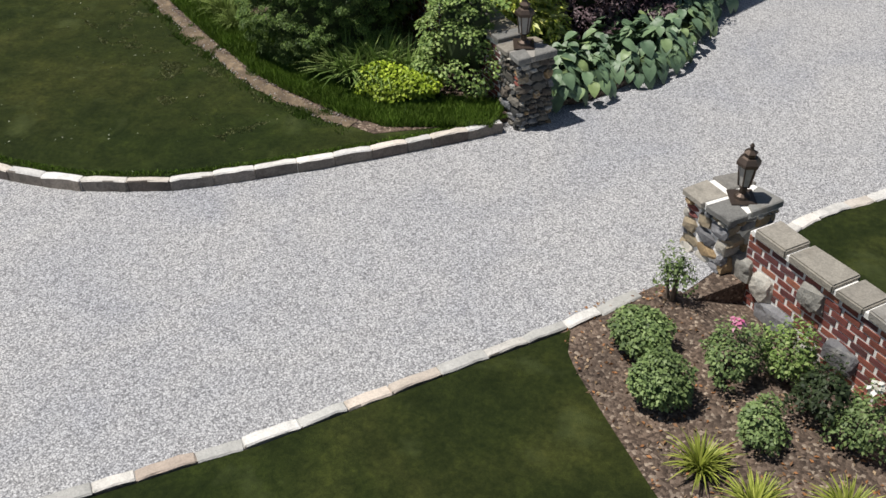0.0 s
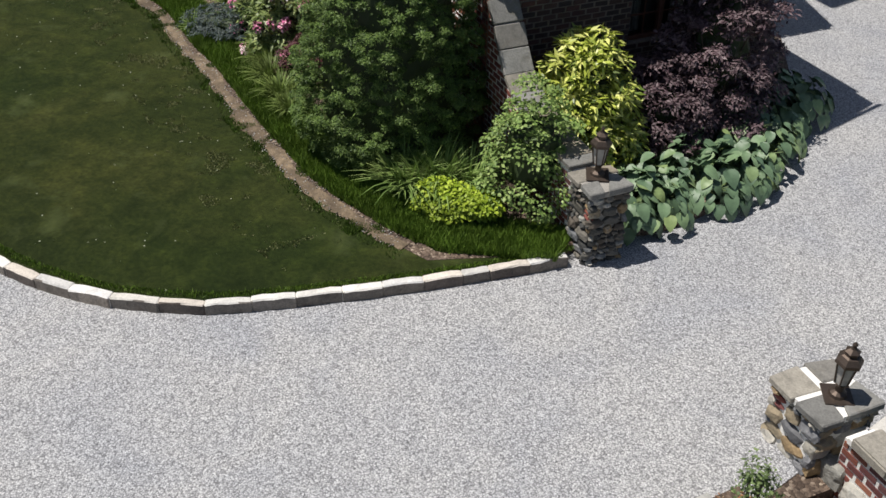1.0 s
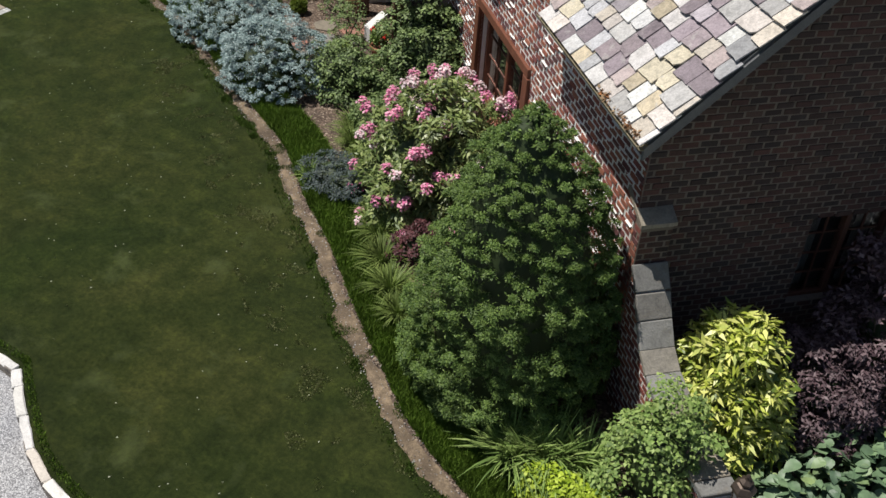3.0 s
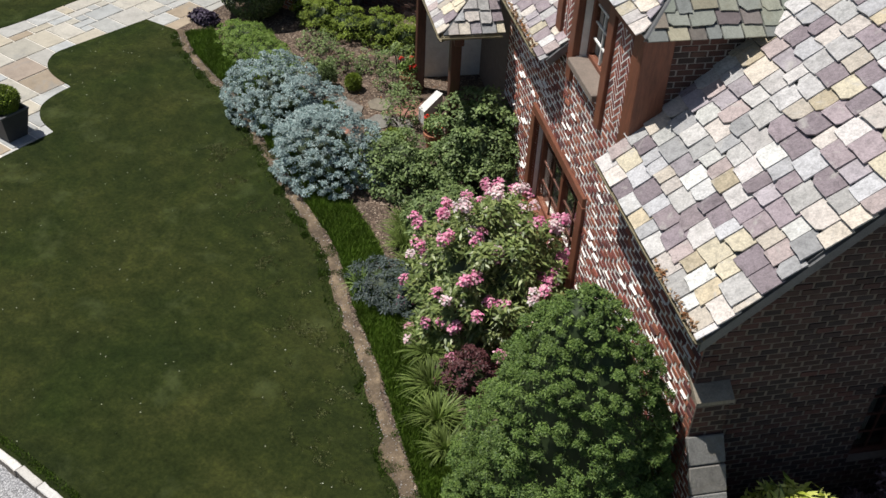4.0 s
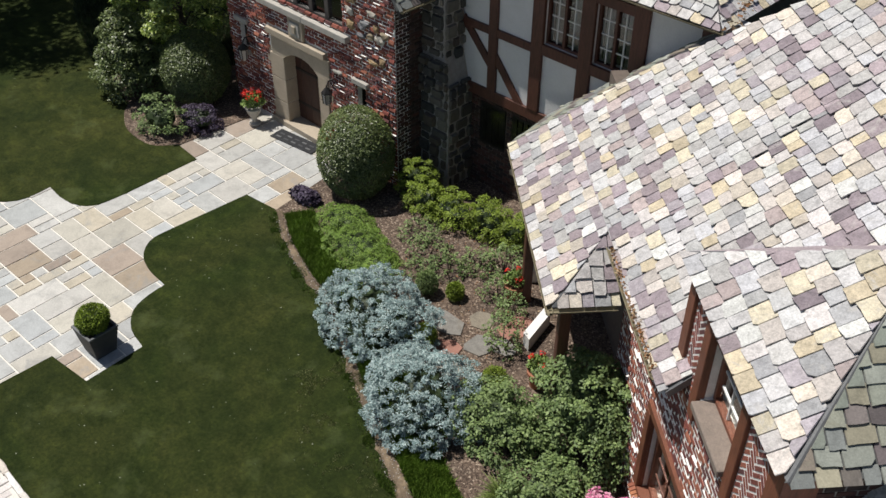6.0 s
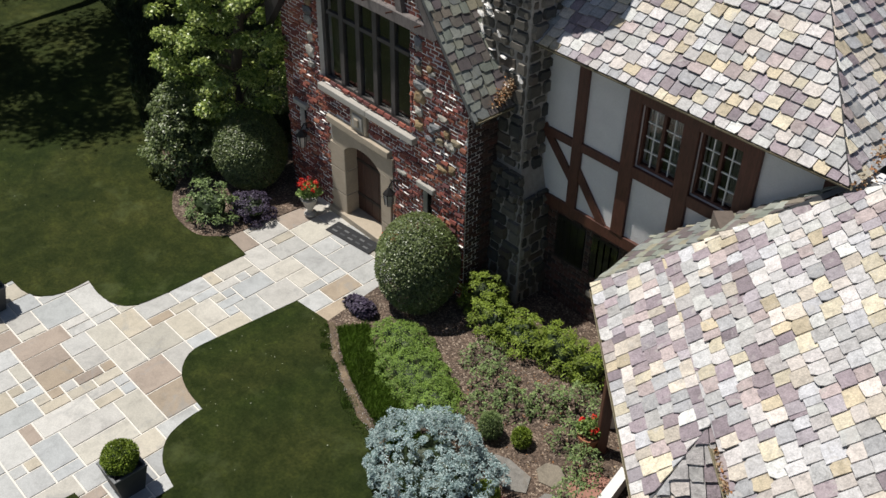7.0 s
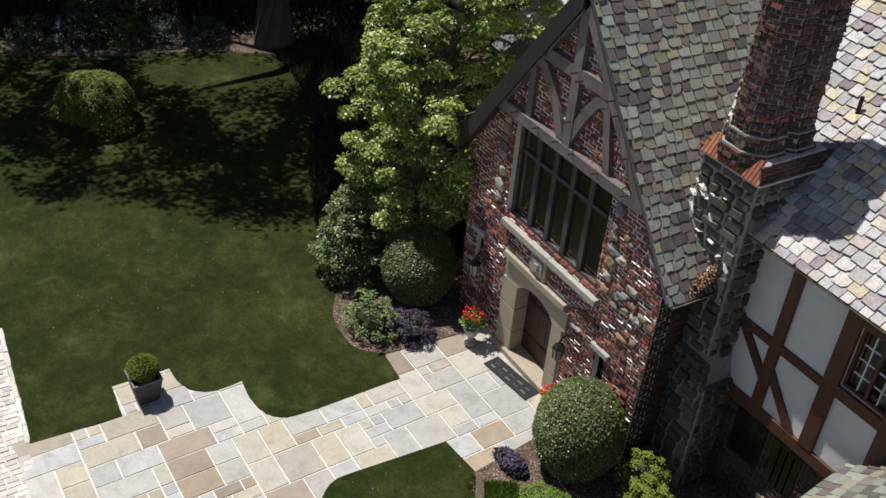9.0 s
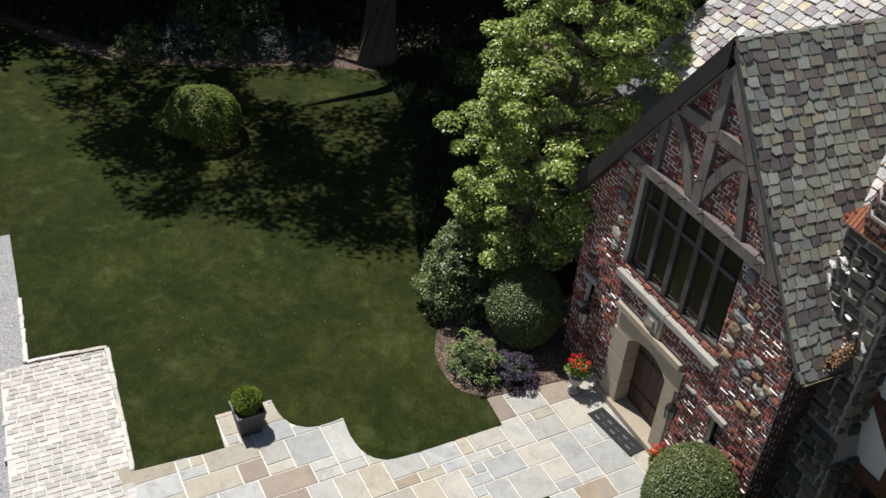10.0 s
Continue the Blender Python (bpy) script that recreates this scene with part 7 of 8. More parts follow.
for x in (-24.44, -21.36):
    t = thing("wall_lantern", front.p(x, 1.85, 0.0), "wrought-iron bracket lantern beside the door", "lantern", "door lanterns")
    bm = bmesh.new()
    tube(bm, [(0, 0.02, 0.0), (0, -0.10, 0.16), (0, -0.26, 0.18), (0, -0.34, 0.08)], 0.018, 6)
    tube(bm, [(0, 0.02, -0.2), (0, -0.12, -0.05), (0, -0.22, 0.14)], 0.012, 6)
    part("bracket", bm, M["iron"], t)
    bm = bmesh.new()
    lathe(bm, [(0.03, -0.40), (0.085, -0.34), (0.11, -0.08)], 6, pose(0, -0.34, 0))
    body = part("lamp_body", bm, M["curtain"], t, "dusty seeded glass")
    for k in range(6):
        bm = bmesh.new()
        a = k * math.pi / 3
        tube(bm, [(0.09 * math.cos(a), -0.34 + 0.09 * math.sin(a), -0.34), (0.115 * math.cos(a), -0.34 + 0.115 * math.sin(a), -0.07)], 0.010, 5)
        part("frame_bar", bm, M["iron"], body)
    bm = bmesh.new()
    lathe(bm, [(0.135, -0.08), (0.13, -0.06), (0.06, 0.02), (0.02, 0.06), (0.01, 0.1)], 6, pose(0, -0.34, 0))
    part("roof_cap", bm, M["iron"], t)
for k, (a, b, c, d) in enumerate(SLITS):
    board(f"trim_slit_hood_{k + 1}", front, a - 0.12, b + 0.12, d, d + 0.13, -0.1, 0.10, M["limestone_grey"], "weathered stone hood over the slit window", bevel=0.015)
    board(f"trim_slit_sill_{k + 1}", front, a - 0.10, b + 0.10, c - 0.10, c, -0.1, 0.10, M["limestone_grey"], "weathered stone sill of the slit window", bevel=0.015)

# ---- entrance things ----
mat_o = thing("door_mat", (-22.58, 21.78, -0.008), "black rubber doormat with a pale woven pattern", "door mat", rz=7)
bm = bmesh.new()
box(bm, (-0.68, -0.21, 0.0), (0.68, 0.21, 0.022), None, 0.008)
part("mat_base", bm, M["rubber"], mat_o)
for i in range(5):
    for j in range(2):
        bm = bmesh.new()
        box(bm, (-0.56 + i * 0.24, -0.12 + j * 0.14, 0.021), (-0.42 + i * 0.24, -0.07 + j * 0.14, 0.026))
        part("pattern_bar", bm, M["charcoal"] if (i + j) % 2 else M["lead"], mat_o)


def urn(loc, label, seed):
    t = thing("flower_urn", loc, label, "urn", "door urns")
    bm = bmesh.new()
    lathe(bm, [(0.15, 0.0), (0.15, 0.05), (0.07, 0.09), (0.06, 0.16), (0.13, 0.26), (0.19, 0.42), (0.22, 0.46), (0.20, 0.48), (0.17, 0.44)], 16)
    part("bowl", bm, M["limestone_grey"], t)
    r = np.random.default_rng(seed)
    P, D = shell_points(r, 900, (0.27, 0.27, 0.25), 0.3, 8, 0.5)
    P[:, 2] += 0.62
    V, F = leaf_arrays(P, D, 0.06, 0.8, r)
    put("foliage", np_mesh("foliage", V, F, L["fresh"]), t)
    flower_heads(t, [(0.2 * math.cos(a * 2.4), 0.2 * math.sin(a * 2.4), 0.76 + 0.09 * ((a * 7) % 3)) for a in range(11)], 0.055, 24, L["red"], seed + 1, "blossom", 0.04)
    return t


urn((-23.95, 21.60, -0.008), "grey stone urn of bright red geraniums by the door", 301)
urn((-21.15, 21.72, -0.008), "grey stone urn of red geraniums half behind the boxwood", 303)


def planter(loc, rz, label, seed):
    t = thing("square_planter", loc, label, "planter", "walk planters", rz)
    bm = bmesh.new()
    a = [bm.verts.new((sx * 0.20, sy * 0.20, 0)) for sx, sy in ((-1, -1), (1, -1), (1, 1), (-1, 1))]
    b = [bm.verts.new((sx * 0.29, sy * 0.29, 0.56)) for sx, sy in ((-1, -1), (1, -1), (1, 1), (-1, 1))]
    c = [bm.verts.new((sx * 0.25, sy * 0.25, 0.56)) for sx, sy in ((-1, -1), (1, -1), (1, 1), (-1, 1))]
    d = [bm.verts.new((sx * 0.24, sy * 0.24, 0.48)) for sx, sy in ((-1, -1), (1, -1), (1, 1), (-1, 1))]
    bm.faces.new(a[::-1])
    for p, q in ((a, b), (b, c), (c, d)):
        for k in range(4):
            bm.faces.new((p[k], p[(k + 1) % 4], q[(k + 1) % 4], q[k]))
    bm.faces.new(d)
    part("tub", bm, M["charcoal"], t)
    bm = bmesh.new()
    box(bm, (-0.30, -0.30, 0.555), (0.30, -0.25, 0.59), None, 0.006)
    box(bm, (-0.30, 0.25, 0.555), (0.30, 0.30, 0.59), None, 0.006)
    box(bm, (-0.30, -0.25, 0.555), (-0.25, 0.25, 0.59), None, 0.006)
    box(bm, (0.25, -0.25, 0.555), (0.30, 0.25, 0.59), None, 0.006)
    part("rim", bm, M["lead"], t)
    r = np.random.default_rng(seed)
    P, D = shell_points(r, 5200, (0.30, 0.30, 0.27), 0.06, 14, 0.2, low=-0.7)
    P[:, 2] += 0.76
    V, F = leaf_arrays(P, D, 0.032, 0.65, r)
    put("boxwood_ball", np_mesh("boxwood_ball", V, F, L["lime"]), t, "small clipped bright green boxwood ball")
    c = put("inner_mass", core_mesh("inner_mass", (0.26, 0.26, 0.23), L["dark"], r), t)
    c.location = (0, 0, 0.76)
    return t


planter((-25.42, 14.80, -0.01), 2, "tapered charcoal planter with a clipped boxwood ball", 311)
planter((-19.50, 14.70, -0.01), 2, "tapered charcoal planter with a clipped boxwood ball", 312)


# ---- gate pillars and walls ----
def rubble_face(parent, fr, u0, u1, v0, v1, rng, hmin=0.09, hmax=0.2, out=0.05, name="stone", bricks=0.0, mats=("rubble",)):
    """irregular field stones and odd bricks bedded in mortar over a face"""
    v = v0
    while v < v1 - 0.03:
        h = min(hmin + (hmax - hmin) * rng.random() ** 1.6, v1 - v)
        u = u0 - rng.random() * 0.04
        while u < u1 - 0.03:
            w = min(h * rng.uniform(1.0, 2.4), u1 - u + 0.02)
            if rng.random() < bricks and h > 0.1:
                k = max(1, round(h / 0.075))
                w = min(0.2, u1 - u + 0.02)
                for q in range(k):
                    ob = put("brick", stone_mesh("brick", rng, M["brick"], w * 0.46, h / k * 0.42, out * 0.7, 0.06, 1), parent)
                    ob.matrix_world = fr.m(u + w / 2, v + h * (q + 0.5) / k, 0.0)
            else:
                ob = put(name, stone_mesh(name, rng, M[rng.choice(mats)], w * 0.46, h * 0.46, out * rng.uniform(0.6, 1.5), 0.34, 2), parent)
                ob.matrix_world = fr.m(u + w / 2, v + h / 2, 0.0) @ Matrix.Rotation(rng.uniform(-0.2, 0.2), 4, "Z")
            u += w
        v += h


def cap_slab(t, pts, z0, z1, rng):
    bm = bmesh.new()
    prism(bm, [(x + rng.uniform(-0.012, 0.012), y + rng.uniform(-0.012, 0.012)) for x, y in pts], z0, z1)
    bmesh.ops.bevel(bm, geom=bm.edges[:], offset=0.012, segments=1, affect="EDGES")
    part("cap_stone", bm, M["bluestone"], t, "flat grey bluestone cap slab")


def pillar(loc, size, h, rz, label, seed, lamp, foot, hmax, bricks, bed="mortar"):
    rng = random.Random(seed)
    t = thing("gate_pillar", loc, label, "pillar", "gate pillars", rz)
    bpy.context.view_layer.update()
    bm = bmesh.new()
    a = size / 2 - 0.03
    box(bm, (-a, -a, foot - 0.1), (a, a, h))
    part("core", bm, M[bed], t)
    R = t.matrix_world.to_3x3()
    o = t.matrix_world.translation
    for k in range(4):
        d = R @ Vector((math.cos(k * math.pi / 2 - math.pi / 2), math.sin(k * math.pi / 2 - math.pi / 2), 0))
        r = UP.cross(d)
        rubble_face(t, Fr(o + d * a, r, UP), -a - 0.02, a + 0.02, foot, h, rng, 0.06 + 0.25 * (hmax - 0.2), hmax, bricks=bricks, mats=("rubble",) if bed == "mortar" else ("rubble", "rubble_dark", "rubble_dark", "rubble_dark"))
    e = size / 2 + 0.04
    m = 0.02
    for k, pts in enumerate([[(-e, -e), (-m, -e), (-m, -0.05), (-e, -0.02)], [(m, -e), (e, -e), (e, -0.10), (m, -0.05)], [(-e, m + 0.01), (-0.10, m), (-0.06, e), (-e + 0.05, e)], [(0.10, 0.05), (e, -0.05), (e - 0.02, e), (0.02, e - 0.02)]]):
        cap_slab(t, pts, h + 0.002 * k, h + 0.075 + 0.006 * k, rng)
    bm = bmesh.new()
    box(bm, (-e + 0.03, -e + 0.03, h - 0.01), (e - 0.03, e - 0.03, h + 0.066))
    part("mortar_bed", bm, M[bed], t)
    if lamp:
        lantern((loc[0] + lamp[0], loc[1] + lamp[1], loc[2] + h + 0.085), "weathered bronze gate lantern on a stone pillar", 1.0, 20, lamp[2])
    return t


pil_a = pillar((-3.48, 12.62, -0.12), 0.48, 0.93, -41.6, "rough layered field-stone gate pillar with a bluestone cap", 21, (-0.06, 0.05, 4), 0.0, 0.16, 0.22, "mortar_grey")
pil_b = pillar((-0.64, 10.52, -0.12), 0.64, 0.62, -41.6, "rough field-stone gate pillar at the end of the brick wall", 22, (0.09, -0.05, 3), -0.32, 0.24, 0.08)

gate = thing("gate_wall", (-0.3, 10.2, -0.05), "low red brick and field-stone gate wall with bluestone coping", "wall", rz=0)
bpy.context.view_layer.update()
gw = Fr((-0.36, 10.12, -0.13), -SD, UP)
gi = gate.matrix_world.inverted()
bm = bmesh.new()
fbox(bm, gw, -0.05, 4.5, -0.5, 0.55, -0.24, 0.0)
bmesh.ops.transform(bm, matrix=gi, verts=bm.verts[:])
part("core", bm, M["mortar"], gate)
rng = random.Random(31)
rocks = [(-0.06, 0.10, 0.15, 0.14), (0.25, 0.05, 0.14, 0.15), (-0.06, -0.42, 0.20, 0.14), (0.47, -0.20, 0.26, 0.15), (0.86, 0.34, 0.15, 0.13), (1.32, -0.04, 0.20, 0.14), (0.95, -0.28, 0.16, 0.1), (1.95, 0.28, 0.14, 0.10), (2.5, -0.1, 0.2, 0.14)]
for u, v, w, h in rocks:
    ob = put("stone", stone_mesh("stone", rng, M["rubble"], w, h, 0.085, 0.18, 3), gate)
    ob.matrix_world = gw.m(u, v, 0.0)
holes = [(u - w * 0.85, u + w * 0.85, v - h * 0.8, v + h * 0.8) for u, v, w, h in rocks]
lay_pieces("brick", gate, gw, brick_courses(rng, -0.05, 4.4, -0.45, 0.55, holes=holes, proud=(0.003, 0.012), joint=0.020), M["brick"], M["brick_rest"], "brick_rest", limit=140)
back = Fr(gw.p(0, 0, -0.24), SD, UP)
lay_pieces("brick", gate, back, brick_courses(rng, -4.4, 0.0, 0.0, 0.55), M["brick"], M["brick_rest"], "brick_rest", limit=0)
u = 0.03
while u < 4.4:
    w = rng.uniform(0.34, 0.62)
    top = Fr(gw.p(0, 0.55, 0), gw.r, -gw.n)
    bm = bmesh.new()
    jj = [rng.uniform(-0.02, 0.02) for _ in range(4)]
    prism(bm, [(u + 0.02, -0.06 + jj[0]), (u + w - 0.02, -0.06 + jj[1]), (u + w - 0.02, 0.29 + jj[2]), (u + 0.02, 0.29 + jj[3])], 0.0, 0.085 + rng.random() * 0.03, top)
    bmesh.ops.bevel(bm, geom=bm.edges[:], offset=0.016, segments=2, affect="EDGES")
    bmesh.ops.transform(bm, matrix=gi, verts=bm.verts[:])
    part("coping_stone", bm, M["bluestone"], gate, "worn grey bluestone coping slab")
    u += w
bm = bmesh.new()
fbox(bm, gw, 0.0, 4.4, 0.54, 0.60, -0.25, 0.03)
bmesh.ops.transform(bm, matrix=gi, verts=bm.verts[:])
part("mortar_bed", bm, M["mortar"], gate)

# swept garden wall between the wing and the pillar
gwall = thing("garden_wall", sn(12.5, -7.15), "swept brick garden wall with a curved bluestone coping", "wall")
bpy.context.view_layer.update()
wi = gwall.matrix_world.inverted()
prof = smooth_line([(-13.66, 2.06), (-13.46, 1.80), (-13.29, 1.53), (-13.09, 1.26), (-12.84, 1.09), (-12.5, 0.99), (-12.0, 0.90), (-11.3, 0.86)], 0.06)
bm = bmesh.new()
for a, b in zip(prof, prof[1:]):
    prism(bm, [(a[0], -0.1), (b[0], -0.1), b, a], -0.36, -0.012, wing)
bmesh.ops.transform(bm, matrix=wi, verts=bm.verts[:])
part("core", bm, M["mortar"], gwall)
rng = random.Random(41)
bricks = []
for p in brick_courses(rng, -13.66, -11.3, 0.0, 2.05, proud=(-0.010, -0.004), joint=0.018):
    cx, cy = sum(q[0] for q in p[0]) / len(p[0]), max(q[1] for q in p[0])
    lim = next((a[1] + (b[1] - a[1]) * (cx - a[0]) / (b[0] - a[0]) for a, b in zip(prof, prof[1:]) if a[0] <= cx <= b[0]), 0)
    if cy < lim - 0.01:
        bricks.append(p)
lay_pieces("brick", gwall, wing, bricks, M["brick"], M["brick_rest"], "brick_rest", limit=260)
acc = 0.0
segs, cur = [], [prof[0]]
for a, b in zip(prof, prof[1:]):
    acc += math.hypot(b[0] - a[0], b[1] - a[1])
    cur.append(b)
    if acc > 0.30:
        segs.append(cur)
        cur, acc = [b], 0.0
if len(cur) > 1:
    segs.append(cur)
for sg in segs:
    a, b = Vector(sg[0]), Vector(sg[-1])
    d = (b - a).normalized()
    nn = Vector((-d.y, d.x)) * 0.065
    a, b = a + d * 0.008, b - d * 0.008
    bm = bmesh.new()
    prism(bm, [(a.x, a.y), (b.x, b.y), (b.x + nn.x, b.y + nn.y), (a.x + nn.x, a.y + nn.y)], -0.40, 0.025, wing)
    bmesh.ops.bevel(bm, geom=bm.edges[:], offset=0.01, segments=1, affect="EDGES")
    bmesh.ops.transform(bm, matrix=wi, verts=bm.verts[:])
    part("coping_stone", bm, M["bluestone"], gwall, "curved grey bluestone coping slab")
# brick pier at the wing corner with a sloping weathered cap
pier = structure(thing("trim_corner_pier", wing.p(-13.74, 0, 0), "brick pier at the wing corner with a sloping stone cap", "pier"))
bpy.context.view_layer.update()
pi_ = pier.matrix_world.inverted()
bm = bmesh.new()
prism(bm, [(-13.82, -0.1), (-13.64, -0.1), (-13.64, 2.58), (-13.82, 2.72)], -0.38, 0.0, wing)
bmesh.ops.transform(bm, matrix=pi_, verts=bm.verts[:])
part("core", bm, M["mortar_tan_shade"], pier)
lay_pieces("brick", pier, wing, brick_courses(rng, -13.81, -13.65, 0.0, 2.56, proud=(0.002, 0.008), joint=0.02), M["brick"], M["brick_rest"], "brick_rest", limit=60)
lay_pieces("brick", pier, Fr(wing.p(-13.64, 0, 0), -wing.n, UP), brick_courses(rng, 0.0, 0.38, 2.05, 2.56, proud=(0.002, 0.006), joint=0.016), M["brick_shade"], M["brick_shade_rest"], "brick_rest", limit=30)
bm = bmesh.new()
prism(bm, [(-14.06, 2.80), (-13.60, 2.58), (-13.60, 2.63), (-14.06, 2.86)], -0.40, 0.03, wing)
bmesh.ops.transform(bm, matrix=pi_, verts=bm.verts[:])
part("cap_stone", bm, M["bluestone"], pier, "sloping grey stone weathering")



# ---- kerbs ----
def kerb(name, line, length, width, z0, z1, rng, label, inside=1, jit=0.012, stone="granite"):
    t = structure(thing(name, (*line[0], 0), label, "kerb"))
    bpy.context.view_layer.update()
    P = [Vector((*p, 0)) for p in line]
    out, acc, a = [], 0.0, P[0]
    goal = length * rng.uniform(0.8, 1.2)
    for p, q in zip(P, P[1:]):
        acc += (q - p).length
        if acc >= goal:
            out.append((a, q))
            a, acc, goal = q, 0.0, length * rng.uniform(0.75, 1.25)
    for a, b in out:
        d = (b - a).normalized()
        side = Vector((-d.y, d.x, 0)) * inside
        bm = bmesh.new()
        ln = (b - a).length + 0.004
        w = width * rng.uniform(0.9, 1.12)
        box(bm, (-ln / 2, -w / 2, z0), (ln / 2, w / 2, z1 + rng.uniform(-jit, jit)), None, 0.014)
        bmesh.ops.subdivide_edges(bm, edges=[e for e in bm.edges if abs((e.verts[0].co - e.verts[1].co).x) > ln * 0.5], cuts=3)
        seed = rng.uniform(0, 90)
        for v in bm.verts:
            if v.co.z < z0 + 0.05:
                v.co.y *= 0.96       # rough undercut face
            v.co.z += 0.010 * (1 - (2 * v.co.x / ln) ** 4) if v.co.z > z1 - 0.05 else 0.0
            v.co.y += 0.016 * noise.noise((v.co.x * 7 + seed, v.co.z * 9, seed))
            v.co += Vector((rng.uniform(-1, 1), rng.uniform(-1, 1), rng.uniform(-1, 1))) * 0.004
        bm.normal_update()
        # upright faces get the dark split stone, some of their shade painted in
        for f in bm.faces:
            f.material_index = 1 if abs(f.normal.z) < 0.6 and abs(f.normal.y) > 0.5 else 0
        me = bpy.data.meshes.new("kerb_stone")
        bm.to_mesh(me)
        bm.free()
        me.materials.append(M[stone])
        me.materials.append(M["granite_split_shade"])
        ob = put("kerb_stone", me, t)
        c = (a + b) / 2 + side * (width / 2 - 0.04)
        ob.matrix_world = Matrix.Translation(c) @ pose(0, 0, 0, 0, 0, math.degrees(math.atan2(d.y, d.x)) + rng.uniform(-1.5, 1.5))
    return t


rng = random.Random(51)
kerb("kerb_front_lawn", KERB_A, 0.38, 0.118, -0.2, 0.022, rng, "row of pale rough granite kerb blocks round the lawn", -1, 0.006)
kerb("kerb_near_lawn", smooth_line(KERB_B, 0.08), 0.40, 0.125, -0.2, -0.028, rng, "row of pale weathered edging stones", -1, 0.012, "granite_worn")
kerb("kerb_gate_lawn", smooth_line([(-0.15, 10.75), (0.12, 11.25), (0.75, 11.92), (2.2, 13.2), (5, 15.0)], 0.08), 0.34, 0.14, -0.2, 0.0, rng, "row of pale edging stones beyond the gate", -1)
kerb("kerb_apron", [(-16.0 - 0.07 * k, PAVE(-16.0 - 0.07 * k)) for k in range(61)], 0.45, 0.10, -0.15, 0.012, rng, "thin pale stone edging of the cobbled apron", 1)
kerb("kerb_apron_north", [(-25.15 - 0.07 * k, PAVE(-25.15 - 0.07 * k)) for k in range(53)], 0.45, 0.10, -0.15, 0.012, rng, "thin pale stone edging of the cobbled apron", 1)
kerb("kerb_apron_side", [(-16.02, 12.03 - 0.07 * k) for k in range(30)], 0.45, 0.11, -0.15, 0.012, rng, "pale stone edging at the corner of the apron", -1)
kerb("kerb_apron_end", [(-28.80 - 0.004 * k, 12.66 - 0.07 * k) for k in range(24)], 0.5, 0.10, -0.15, 0.03, rng, "pale stone kerb with a shadowed face", -1)
kerb("kerb_court", [(-28.9 - 0.07 * k, 11.02 + 0.004 * k) for k in range(36)], 0.5, 0.10, -0.15, 0.03, rng, "pale stone kerb along the gravel court", -1)


# ---- cobbled apron ----
def inside_poly(x, y, poly):
    c = False
    for (ax, ay), (bx, by) in zip(poly, poly[1:] + poly[:1]):
        if (ay > y) != (by > y) and x < (bx - ax) * (y - ay) / (by - ay) + ax:
            c = not c
    return c


top_fr = Fr((0, 0, 0), (1, 0, 0), (0, 1, 0))
apron = structure(thing("pavement_cobbles", (-22, 11.5, -0.03), "pale pinkish granite cobbles laid in rows", "paving"))
bpy.context.view_layer.update()
rng = random.Random(61)
pcs = []
ap = [(-28.8, 10.55), (-16.2, 9.95), (-16.10, 10.2), (-16.08, 12.0), (-28.78, 12.58), (-28.85, 11.02)]
rowx = -29.4
k = 0
while rowx < -16.0:
    wd = rng.uniform(0.125, 0.15)
    y = 9.8 + rng.random() * 0.1
    while y < 12.8:
        ln = rng.uniform(0.18, 0.27)
        if inside_poly(rowx + wd / 2, y + ln / 2, ap):
            g = 0.008
            j = [rng.uniform(-0.006, 0.006) for _ in range(8)]
            pcs.append(([(rowx + g + j[0], y + g + j[1]), (rowx + wd - g + j[2], y + g + j[3]), (rowx + wd - g + j[4], y + ln - g + j[5]), (rowx + g + j[6], y + ln - g + j[7])], -0.05, -0.018 + rng.uniform(-0.006, 0.008), 0.0))
        y += ln
    rowx += wd
lay_pieces("cobble", apron, top_fr, pcs, M["cobble"], M["cobble_rest"], "cobble_rest", 0.01, 300, lambda x, y: x < -26.9)

# ---- flagstones of the entrance walk ----
walk_poly = [(-20.0, 12.27)] + WALK_R[1:] + [(-20.72, 22.0), (-24.55, 22.05), (-24.46, 19.72)] + WALK_L[::-1][1:]
flags = structure(thing("pavement_flagstones", (-22.6, 17, -0.02), "grey, tan and rust flagstones in a random pattern", "paving"))
bpy.context.view_layer.update()
rng = random.Random(71)
cell = 0.262
nx, ny = 30, 38
x0, y0 = -26.5, 12.25
used = [[False] * ny for _ in range(nx)]
shapes = [(3, 2), (2, 3), (2, 2), (2, 2), (3, 3), (1, 2), (2, 1), (4, 2), (2, 4), (3, 2), (2, 3), (1, 1)]
pcs = []
